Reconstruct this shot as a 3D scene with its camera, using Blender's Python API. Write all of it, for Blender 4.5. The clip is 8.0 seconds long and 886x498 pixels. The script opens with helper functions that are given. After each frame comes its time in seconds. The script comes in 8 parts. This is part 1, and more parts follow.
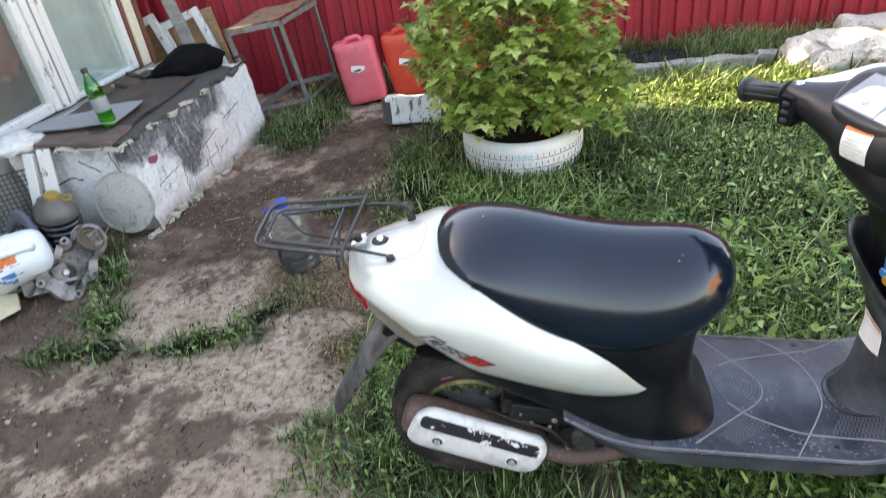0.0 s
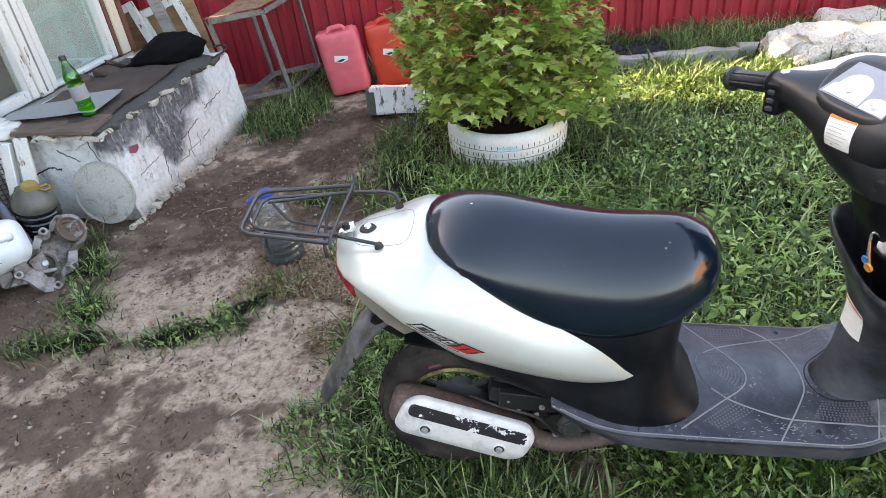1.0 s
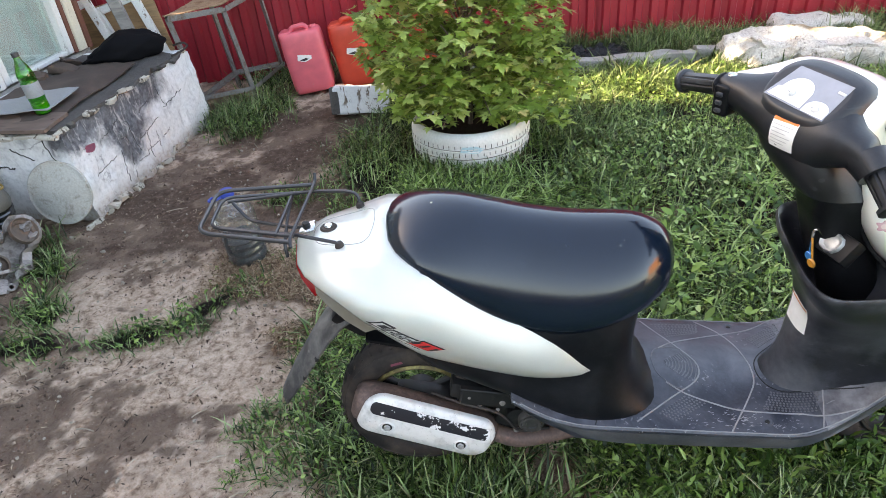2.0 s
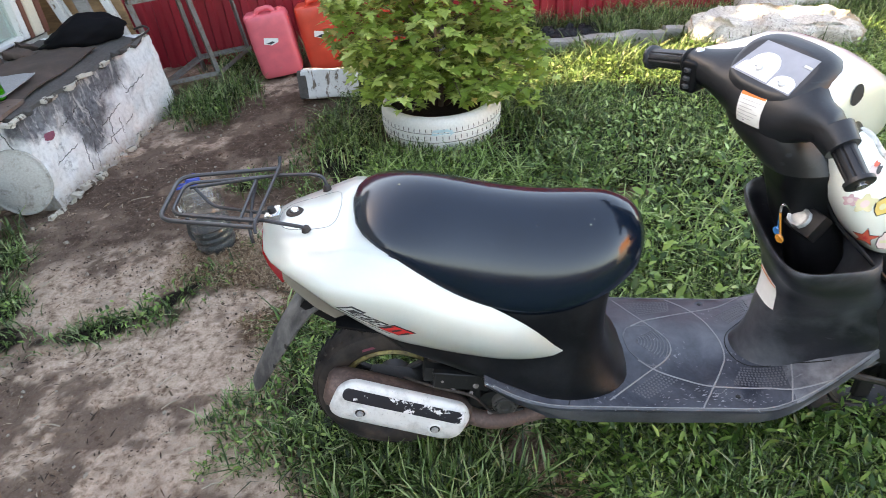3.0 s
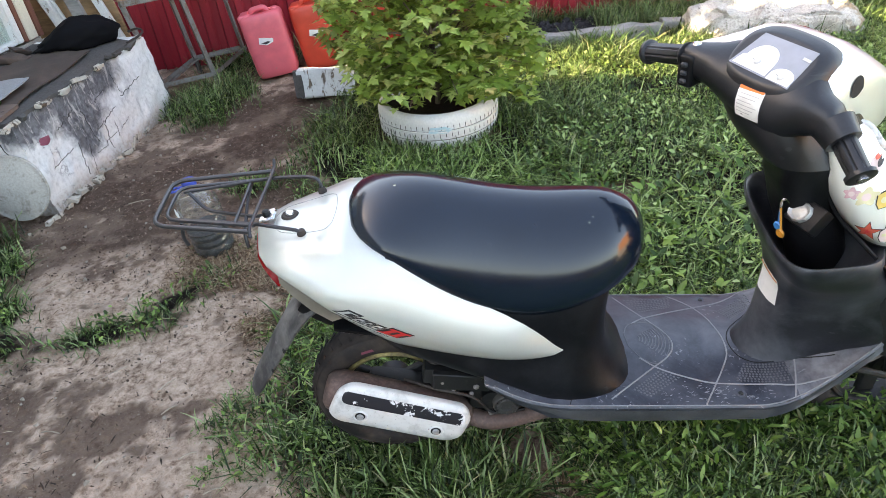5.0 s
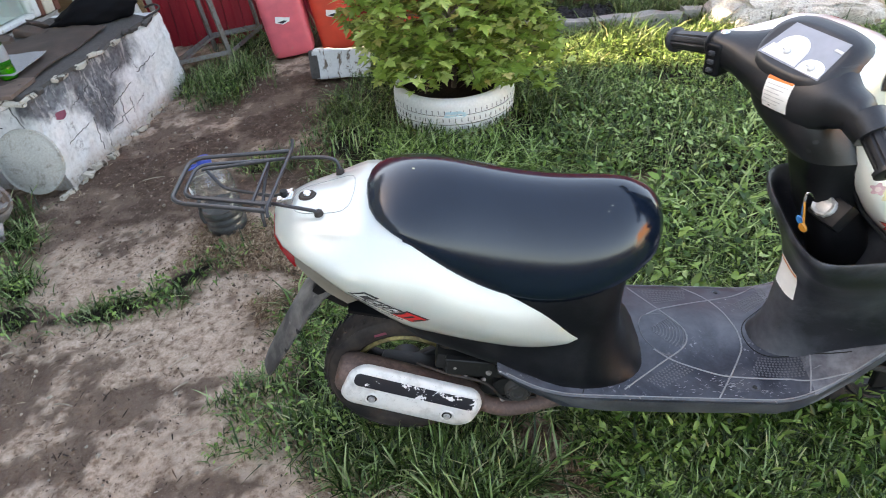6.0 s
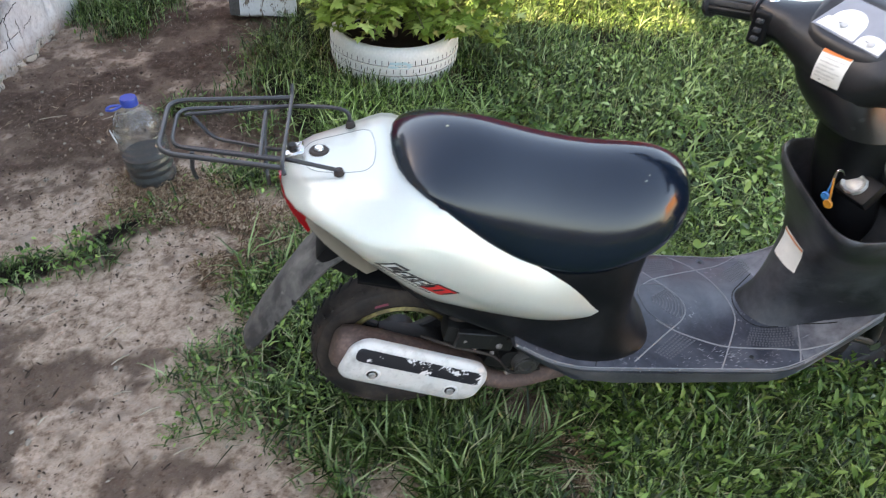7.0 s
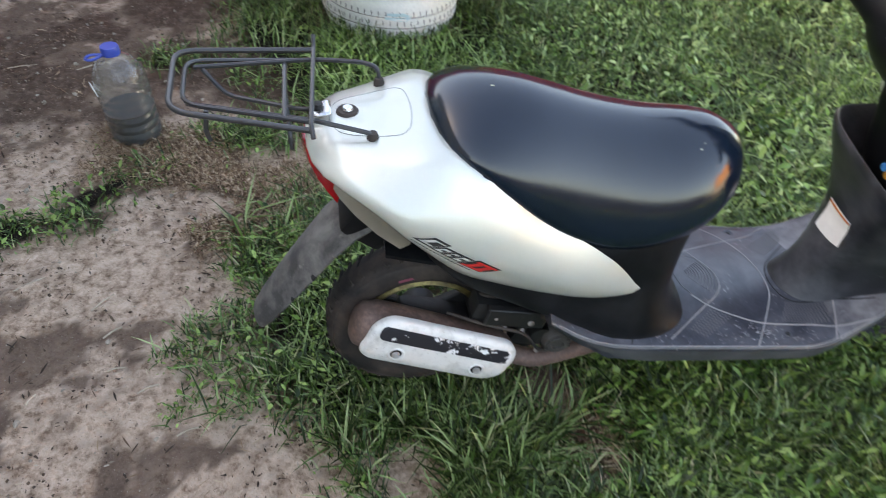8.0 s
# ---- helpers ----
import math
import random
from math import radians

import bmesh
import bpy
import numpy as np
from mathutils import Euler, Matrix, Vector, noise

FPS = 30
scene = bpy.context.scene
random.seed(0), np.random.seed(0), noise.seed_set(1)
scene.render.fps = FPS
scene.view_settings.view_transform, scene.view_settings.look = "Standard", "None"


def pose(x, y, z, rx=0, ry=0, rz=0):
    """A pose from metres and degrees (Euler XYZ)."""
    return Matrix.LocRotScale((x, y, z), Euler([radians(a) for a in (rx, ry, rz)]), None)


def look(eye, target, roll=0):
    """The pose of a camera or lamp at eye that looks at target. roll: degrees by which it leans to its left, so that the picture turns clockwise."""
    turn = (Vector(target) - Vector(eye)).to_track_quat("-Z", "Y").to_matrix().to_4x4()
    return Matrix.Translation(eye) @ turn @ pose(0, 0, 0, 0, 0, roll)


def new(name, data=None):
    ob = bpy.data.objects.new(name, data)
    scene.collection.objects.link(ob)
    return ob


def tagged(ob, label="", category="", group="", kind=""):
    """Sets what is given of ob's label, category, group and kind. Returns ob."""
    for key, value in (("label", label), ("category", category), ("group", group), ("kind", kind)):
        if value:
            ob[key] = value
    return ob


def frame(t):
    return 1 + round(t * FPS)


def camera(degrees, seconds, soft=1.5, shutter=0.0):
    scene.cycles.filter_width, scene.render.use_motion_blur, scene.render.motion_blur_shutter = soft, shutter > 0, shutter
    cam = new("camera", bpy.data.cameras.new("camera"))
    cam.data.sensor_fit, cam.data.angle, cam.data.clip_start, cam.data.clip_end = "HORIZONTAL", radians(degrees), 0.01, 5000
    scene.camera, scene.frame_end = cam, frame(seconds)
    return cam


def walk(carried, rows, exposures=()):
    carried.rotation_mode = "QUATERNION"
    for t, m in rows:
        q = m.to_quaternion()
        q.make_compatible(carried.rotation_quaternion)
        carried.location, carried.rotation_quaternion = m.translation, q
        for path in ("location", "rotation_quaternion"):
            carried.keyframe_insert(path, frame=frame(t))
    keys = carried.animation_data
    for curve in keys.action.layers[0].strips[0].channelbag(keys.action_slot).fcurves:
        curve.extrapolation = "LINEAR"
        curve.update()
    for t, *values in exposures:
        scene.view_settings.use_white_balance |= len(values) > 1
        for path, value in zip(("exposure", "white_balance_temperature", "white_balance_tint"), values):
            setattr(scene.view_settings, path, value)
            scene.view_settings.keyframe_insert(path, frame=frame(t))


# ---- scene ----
cam = camera(68.0, 8.0, soft=0.45, shutter=0.3)
PATH = [
    (0, (0.228, 0.228, 1.479), (-0.036, 1.895, 0.407), -7.7),
    (0.1, (0.225, 0.218, 1.465), (-0.039, 1.862, 0.358), -7.3),
    (0.2, (0.223, 0.224, 1.462), (-0.005, 1.851, 0.321), -6.7),
    (0.3, (0.219, 0.231, 1.464), (0.012, 1.854, 0.314), -6.5),
    (0.5, (0.216, 0.226, 1.467), (-0.003, 1.861, 0.335), -6.9),
    (0.7, (0.225, 0.21, 1.477), (-0.019, 1.852, 0.362), -7.5),
    (1, (0.215, 0.223, 1.47), (0.003, 1.883, 0.374), -6.8),
    (1.2, (0.23, 0.212, 1.468), (0.019, 1.874, 0.375), -6.7),
    (1.5, (0.228, 0.215, 1.466), (0.103, 1.867, 0.346), -6.2),
    (1.7, (0.229, 0.205, 1.479), (0.108, 1.871, 0.38), -5.5),
    (2.8, (0.235, 0.229, 1.453), (0.169, 1.871, 0.312), -4.7),
    (3, (0.241, 0.223, 1.457), (0.2, 1.861, 0.31), -5.0),
    (3.2, (0.243, 0.244, 1.454), (0.235, 1.891, 0.318), -4.9),
    (3.5, (0.248, 0.239, 1.454), (0.244, 1.889, 0.324), -5.0),
    (3.7, (0.249, 0.241, 1.456), (0.242, 1.887, 0.321), -5.1),
    (4, (0.247, 0.239, 1.457), (0.202, 1.884, 0.32), -5.6),
    (4.2, (0.248, 0.239, 1.457), (0.21, 1.88, 0.314), -5.6),
    (5.3, (0.249, 0.24, 1.456), (0.202, 1.871, 0.299), -6.2),
    (5.5, (0.251, 0.24, 1.456), (0.204, 1.876, 0.307), -6.2),
    (5.7, (0.246, 0.242, 1.456), (0.185, 1.866, 0.289), -6.3),
    (6, (0.231, 0.245, 1.452), (0.158, 1.851, 0.262), -5.1),
    (6.2, (0.209, 0.252, 1.448), (0.096, 1.842, 0.241), -4.6),
    (6.3, (0.19, 0.258, 1.438), (0.104, 1.842, 0.219), -3.4),
    (6.4, (0.165, 0.269, 1.431), (0.118, 1.846, 0.202), -2.2),
    (6.5, (0.132, 0.294, 1.424), (0.179, 1.846, 0.164), 0.3),
    (6.6, (0.094, 0.322, 1.406), (0.271, 1.85, 0.128), 3.0),
    (6.7, (0.063, 0.343, 1.402), (0.295, 1.84, 0.097), 3.7),
    (6.8, (0.025, 0.352, 1.394), (0.309, 1.855, 0.105), 4.3),
    (6.9, (-0.014, 0.361, 1.398), (0.287, 1.866, 0.115), 4.7),
    (7, (-0.042, 0.366, 1.405), (0.239, 1.86, 0.106), 4.4),
    (7.1, (-0.072, 0.382, 1.4), (0.267, 1.84, 0.073), 5.7),
    (7.2, (-0.085, 0.387, 1.391), (0.294, 1.806, 0.034), 7.2),
    (7.3, (-0.093, 0.389, 1.378), (0.334, 1.787, 0.012), 8.8),
    (7.4, (-0.102, 0.394, 1.376), (0.339, 1.764, -0.012), 9.1),
    (7.5, (-0.115, 0.397, 1.363), (0.355, 1.761, -0.022), 10.0),
    (7.7, (-0.127, 0.411, 1.368), (0.311, 1.784, -0.019), 9.4),
    (7.8, (-0.133, 0.427, 1.362), (0.286, 1.791, -0.04), 9.1),
    (7.9, (-0.135, 0.462, 1.367), (0.255, 1.826, -0.042), 7.7),
    (8, (-0.138, 0.477, 1.348), (0.222, 1.871, -0.04), 7.4),
]
walk(cam, [(t, look(eye, target, roll)) for t, eye, target, roll in PATH],
     exposures=[(0.0, 3.12, 8800, 15), (4.5, 3.12, 8800, 15), (7.0, 3.0, 8800, 15), (8.0, 2.98, 8800, 15)])

# ---- light: low sun along the fence, open sky ----
SUN_TURN, SUN_UP = radians(-9.2), radians(28.0)
world = bpy.data.worlds.new("sky")
scene.world = world
world.use_nodes = True
wn = world.node_tree.nodes
sky = wn.new("ShaderNodeTexSky")
sky.sky_type = "NISHITA"
sky.sun_disc = False
sky.sun_elevation = SUN_UP
sky.sun_rotation = radians(270.0) - SUN_TURN
sky.altitude = 100
sky.air_density, sky.dust_density, sky.ozone_density = 1.0, 2.0, 1.0
world.node_tree.links.new(sky.outputs["Color"], wn["Background"].inputs["Color"])
wn["Background"].inputs["Strength"].default_value = 0.15
sun_from = Vector((-math.cos(SUN_TURN) * math.cos(SUN_UP), -math.sin(SUN_TURN) * math.cos(SUN_UP), math.sin(SUN_UP)))
sun = new("sun", bpy.data.lights.new("sun", "SUN"))
sun.data.energy, sun.data.angle, sun.data.color = 4.6, radians(0.6), (1.0, 0.87, 0.66)
sun.matrix_basis = look(sun_from * 30, (0, 0, 0))

# ---- tools ----
from mathutils.bvhtree import BVHTree

rng = np.random.default_rng(7)


def thing(name, base=(0, 0, 0), label="", category="", group="", kind=""):
    ob = new(name)
    ob.empty_display_size = 0.1
    ob.location = base
    ob.matrix_basis = Matrix.Translation(base)
    return tagged(ob, label, category, group, kind)


def root_base(ob):
    while ob.parent:
        ob = ob.parent
    return ob.matrix_basis.translation.copy() if ob.type == "EMPTY" else Vector((0, 0, 0))


def finish(bm, name, material, sharp=40):
    bmesh.ops.recalc_face_normals(bm, faces=bm.faces)
    me = bpy.data.meshes.new(name)
    bm.to_mesh(me)
    bm.free()
    me.shade_smooth()
    me.set_sharp_from_angle(angle=radians(sharp))
    if material:
        me.materials.append(material)
    return me


def part(name, bm, material, parent=None, label="", sharp=40):
    """One mesh under a thing or a part; the bmesh is in world metres."""
    if parent is not None:
        bmesh.ops.translate(bm, verts=bm.verts, vec=-root_base(parent))
    ob = new(name, finish(bm, name, material, sharp))
    if parent is not None:
        ob.parent = parent
    return tagged(ob, label)


def single(name, bm, material, label="", category="", group="", kind="", sharp=40):
    ob = new(name, finish(bm, name, material, sharp))
    return tagged(ob, label, category, group, kind)


def mesh_np(name, verts, faces, material, smooth=False):
    """A mesh from arrays: verts (n, 3), faces (m, k)."""
    me = bpy.data.meshes.new(name)
    n, (m, k) = len(verts), faces.shape
    me.vertices.add(n)
    me.vertices.foreach_set("co", np.ascontiguousarray(verts, dtype=np.float32).ravel())
    me.loops.add(m * k)
    me.loops.foreach_set("vertex_index", np.ascontiguousarray(faces, dtype=np.int32).ravel())
    me.polygons.add(m)
    me.polygons.foreach_set("loop_start", np.arange(0, m * k, k, dtype=np.int32))
    me.update(calc_edges=True)
    if smooth:
        me.shade_smooth()
    me.materials.append(material)
    return me


def box(bm, size, at=(0, 0, 0), turn=(0, 0, 0), bevel=0.0, seg=1, matrix=None):
    m = matrix if matrix is not None else pose(*at, *turn)
    made = bmesh.ops.create_cube(bm, size=1, matrix=m @ Matrix.Diagonal((*size, 1)))
    vs = made["verts"]
    if bevel:
        es = list({e for v in vs for e in v.link_edges})
        bmesh.ops.bevel(bm, geom=es, offset=bevel, segments=seg, affect="EDGES", profile=0.6)
    return bm


def cyl(bm, a, b, r, r2=None, seg=16):
    a, b = Vector(a), Vector(b)
    d = b - a
    m = Matrix.Translation((a + b) / 2) @ d.to_track_quat("Z", "Y").to_matrix().to_4x4()
    bmesh.ops.create_cone(bm, cap_ends=True, segments=seg, radius1=r, radius2=r if r2 is None else r2, depth=d.length, matrix=m)
    return bm


def loft(rings, cap=True, closed=True, bm=None):
    bm = bm or bmesh.new()
    rows = [[bm.verts.new(p) for p in ring] for ring in rings]
    n = len(rows[0])
    for a, b in zip(rows, rows[1:]):
        for j in range(n if closed else n - 1):
            k = (j + 1) % n
            bm.faces.new((a[j], a[k], b[k], b[j]))
    if cap and closed:
        bm.faces.new(rows[0])
        bm.faces.new(rows[-1])
    return bm


def smooth_path(points, step=6, loop=False):
    """Catmull-Rom through the points."""
    p = [Vector(q) for q in points]
    n = len(p)
    out = []
    for i in range(n if loop else n - 1):
        if loop:
            a, b, c, d = p[i - 1], p[i], p[(i + 1) % n], p[(i + 2) % n]
        else:
            a, b, c, d = p[max(i - 1, 0)], p[i], p[i + 1], p[min(i + 2, n - 1)]
        for s in range(step):
            t = s / step
            out.append(0.5 * ((2 * b) + (c - a) * t + (2 * a - 5 * b + 4 * c - d) * t * t + (3 * b - a - 3 * c + d) * t ** 3))
    if not loop:
        out.append(p[-1])
    return out


def rounded(points, r, step=5, loop=False):
    """A polyline with its corners rounded to about r."""
    p = [Vector(q) for q in points]
    n = len(p)
    out = []
    for i in range(n):
        if not loop and i in (0, n - 1):
            out.append(p[i])
            continue
        a, b, c = p[i - 1], p[i], p[(i + 1) % n]
        u, v = (a - b), (c - b)
        q = min(r, u.length * 0.45, v.length * 0.45)
        s, e = b + u.normalized() * q, b + v.normalized() * q
        for k in range(step + 1):
            t = k / step
            out.append(s.lerp(b, t).lerp(b.lerp(e, t), t))
    return out


def tube(path, r, seg=10, loop=False, bm=None):
    bm = bm or bmesh.new()
    p = [Vector(q) for q in path]
    n = len(p)
    rows = []
    up = None
    for i in range(n):
        if loop:
            d = (p[(i + 1) % n] - p[i - 1]).normalized()
        else:
            d = (p[min(i + 1, n - 1)] - p[max(i - 1, 0)]).normalized()
        if up is None:
            up = d.orthogonal().normalized()
        up = (up - d * up.dot(d)).normalized()
        side = d.cross(up)
        rr = r(i / max(n - 1, 1)) if callable(r) else r
        rows.append([bm.verts.new(p[i] + rr * (math.cos(a) * up + math.sin(a) * side)) for a in (2 * math.pi * k / seg for k in range(seg))])
    pairs = list(zip(rows, rows[1:])) + ([(rows[-1], rows[0])] if loop else [])
    for a, b in pairs:
        for j in range(seg):
            k = (j + 1) % seg
            bm.faces.new((a[j], a[k], b[k], b[j]))
    if not loop:
        bm.faces.new(rows[0])
        bm.faces.new(rows[-1])
    return bm


def revolve(profile, seg=32, matrix=None, closed=False):
    """Turns (radius, height) pairs about z."""
    bm = bmesh.new()
    m = matrix or Matrix()
    rows = [[bm.verts.new(m @ Vector((r * math.cos(a), r * math.sin(a), z))) for a in (2 * math.pi * k / seg for k in range(seg))] for r, z in profile]
    pairs = list(zip(rows, rows[1:])) + ([(rows[-1], rows[0])] if closed else [])
    for a, b in pairs:
        for j in range(seg):
            k = (j + 1) % seg
            bm.faces.new((a[j], a[k], b[k], b[j]))
    if not closed:
        for row in (rows[0], rows[-1]):
            bm.faces.new(row)
    return bm


def superring(n, hx, hy, power=2.5):
    """n points of a superellipse in two dimensions."""
    out = []
    for k in range(n):
        a = 2 * math.pi * k / n
        c, s = math.cos(a), math.sin(a)
        out.append((hx * math.copysign(abs(c) ** (2 / power), c), hy * math.copysign(abs(s) ** (2 / power), s)))
    return out


def decal(tree, shape, origin, right, up, lift=0.0012, cut=0):
    """A thin skin: shape (u, v) laid on a surface along the ray right x up, from origin."""
    right, up = Vector(right).normalized(), Vector(up).normalized()
    way = -right.cross(up).normalized()
    bm = bmesh.new()
    vs = [bm.verts.new((u, v, 0)) for u, v in shape]
    f = bm.faces.new(vs)
    bmesh.ops.triangulate(bm, faces=[f])
    if cut:
        bmesh.ops.subdivide_edges(bm, edges=bm.edges, cuts=cut, use_grid_fill=True)
        bmesh.ops.triangulate(bm, faces=bm.faces)
    dead = []
    for v in bm.verts:
        o = Vector(origin) + right * v.co.x + up * v.co.y
        hit = tree.ray_cast(o, way, 0.6)
        if hit[0] is None:
            dead.append(v)
        else:
            v.co = hit[0] - way * lift
    if dead:
        bmesh.ops.delete(bm, geom=dead, context="VERTS")
    return bm


def tree_of(*obs):
    """A ray tree of meshes (in world metres) that are parts of things."""
    verts, faces = [], []
    for ob in obs:
        base = len(verts)
        off = root_base(ob)
        verts += [v.co + off for v in ob.data.vertices]
        faces += [[base + i for i in p.vertices] for p in ob.data.polygons]
    return BVHTree.FromPolygons(verts, faces)


def rect(w, h):
    return [(-w / 2, -h / 2), (w / 2, -h / 2), (w / 2, h / 2), (-w / 2, h / 2)]


def disc(rx, ry=None, n=20):
    ry = ry or rx
    return [(rx * math.cos(2 * math.pi * k / n), ry * math.sin(2 * math.pi * k / n)) for k in range(n)]


def at_x(table, x):
    """Row of a table (first column x) at x, smoothly between its rows."""
    xs = [r[0] for r in table]
    i = max(0, min(len(xs) - 2, next((k for k in range(len(xs) - 1) if x <= xs[k + 1]), len(xs) - 2)))
    t = (x - xs[i]) / (xs[i + 1] - xs[i])
    t = max(0.0, min(1.0, t))
    a, b, c, d = table[max(i - 1, 0)], table[i], table[i + 1], table[min(i + 2, len(table) - 1)]
    out = []
    for p, q, r, s, in zip(a[1:], b[1:], c[1:], d[1:]):
        out.append(0.5 * (2 * q + (r - p) * t + (2 * p - 5 * q + 4 * r - s) * t * t + (3 * q - p - 3 * r + s) * t ** 3))
    return out


# ---- materials ----
class Mat:
    """A Principled material with a few chained nodes."""

    def __init__(self, name, rough=0.5, metal=0.0, color=(0.5, 0.5, 0.5), coat=0.0, spec=0.5):
        self.m = bpy.data.materials.new(name)
        self.m.use_nodes = True
        self.t = self.m.node_tree
        self.b = self.t.nodes["Principled BSDF"]
        self.b.inputs["Roughness"].default_value = rough
        self.b.inputs["Metallic"].default_value = metal
        self.b.inputs["Base Color"].default_value = (*color, 1)
        self.b.inputs["Coat Weight"].default_value = coat
        self.b.inputs["Coat Roughness"].default_value = 0.06
        self.b.inputs["Specular IOR Level"].default_value = spec
        self.coords = None

    def node(self, kind, **values):
        n = self.t.nodes.new(kind)
        for k, v in values.items():
            n.inputs[k].default_value = v
        return n

    def link(self, a, b):
        self.t.links.new(a, b)

    def co(self):
        if self.coords is None:
            self.coords = self.t.nodes.new("ShaderNodeTexCoord").outputs["Object"]
        return self.coords

    def noise(self, scale, detail=4.0, rough=0.55, stretch=None, distort=0.0):
        n = self.node("ShaderNodeTexNoise", Scale=scale, Detail=detail, Roughness=rough, Distortion=distort)
        src = self.co()
        if stretch:
            mp = self.t.nodes.new("ShaderNodeMapping")
            mp.inputs["Scale"].default_value = stretch
            self.link(src, mp.inputs["Vector"])
            src = mp.outputs["Vector"]
        self.link(src, n.inputs["Vector"])
        return n.outputs["Fac"]

    def island(self):
        return self.t.nodes.new("ShaderNodeNewGeometry").outputs["Random Per Island"]

    def random(self):
        return self.t.nodes.new("ShaderNodeObjectInfo").outputs["Random"]

    def ramp(self, fac, *stops):
        r = self.t.nodes.new("ShaderNodeValToRGB")
        e = r.color_ramp.elements
        while len(e) < len(stops):
            e.new(0.5)
        for k, (p, c) in enumerate(stops):
            e[k].position = p
            e[k].color = (*c, 1) if len(c) == 3 else c
        self.link(fac, r.inputs["Fac"])
        return r.outputs["Color"]

    def band(self, fac, lo, hi):
        m = self.t.nodes.new("ShaderNodeMapRange")
        m.inputs["From Min"].default_value, m.inputs["From Max"].default_value = lo, hi
        self.link(fac, m.inputs["Value"])
        return m.outputs["Result"]

    def math(self, op, a, b):
        m = self.t.nodes.new("ShaderNodeMath")
        m.operation = op
        for k, v in enumerate((a, b)):
            if isinstance(v, (int, float)):
                m.inputs[k].default_value = v
            else:
                self.link(v, m.inputs[k])
        return m.outputs["Value"]

    def mix(self, fac, a, b, mode="MIX"):
        m = self.t.nodes.new("ShaderNodeMix")
        m.data_type, m.blend_type = "RGBA", mode
        for k, v in ((0, fac), (6, a), (7, b)):
            if isinstance(v, (int, float)):
                m.inputs[k].default_value = v
            elif isinstance(v, tuple):
                m.inputs[k].default_value = (*v, 1)
            else:
                self.link(v, m.inputs[k])
        return m.outputs[2]

    def color(self, c):
        self.link(c, self.b.inputs["Base Color"])
        return self

    def roughness(self, fac, lo, hi):
        m = self.t.nodes.new("ShaderNodeMapRange")
        m.inputs["To Min"].default_value, m.inputs["To Max"].default_value = lo, hi
        self.link(fac, m.inputs["Value"])
        self.link(m.outputs["Result"], self.b.inputs["Roughness"])
        return self

    def bump(self, fac, strength=0.3, dist=0.002, coat=False):
        n = self.node("ShaderNodeBump", Strength=strength, Distance=dist)
        self.link(fac, n.inputs["Height"])
        self.link(n.outputs["Normal"], self.b.inputs["Normal"])
        return self


def plain(name, color, rough=0.5, metal=0.0, coat=0.0, vary=0.12, scale=30.0, bump=0.0):
    """A paint, plastic or metal with faint unevenness."""
    m = Mat(name, rough, metal, color, coat)
    a = m.noise(scale, 5)
    b = m.noise(scale * 0.15, 3)
    dark = tuple(c * (1 - vary) for c in color)
    light = tuple(min(1, c * (1 + vary)) for c in color)
    c1 = m.ramp(a, (0.3, dark), (0.7, light))
    m.color(m.mix(m.band(b, 0.35, 0.7), c1, color))
    m.roughness(a, max(0.02, rough - 0.08), min(1, rough + 0.1))
    if bump:
        m.bump(a, bump, 0.001)
    return m.m


def foliage(name, dark, mid, light, trans=0.35, rough=0.55, stale=None):
    m = Mat(name, rough, 0, mid, spec=0.26)
    r = m.math("FRACT", m.math("ADD", m.island(), m.random()), 0.0)
    c = m.ramp(r, (0.0, dark), (0.2, dark), (0.55, mid), (0.9, light), (1.0, stale or light))
    big = m.noise(2.2, 3)
    c = m.mix(m.band(big, 0.4, 0.62), m.mix(0.35, c, dark), c)
    m.color(c)
    tr = m.node("ShaderNodeBsdfTranslucent")
    m.link(m.mix(0.4, c, light), tr.inputs["Color"])
    mx = m.node("ShaderNodeMixShader", Fac=trans)
    m.link(m.b.outputs["BSDF"], mx.inputs[1])
    m.link(tr.outputs["BSDF"], mx.inputs[2])
    m.link(mx.outputs["Shader"], m.t.nodes["Material Output"].inputs["Surface"])
    return m.m


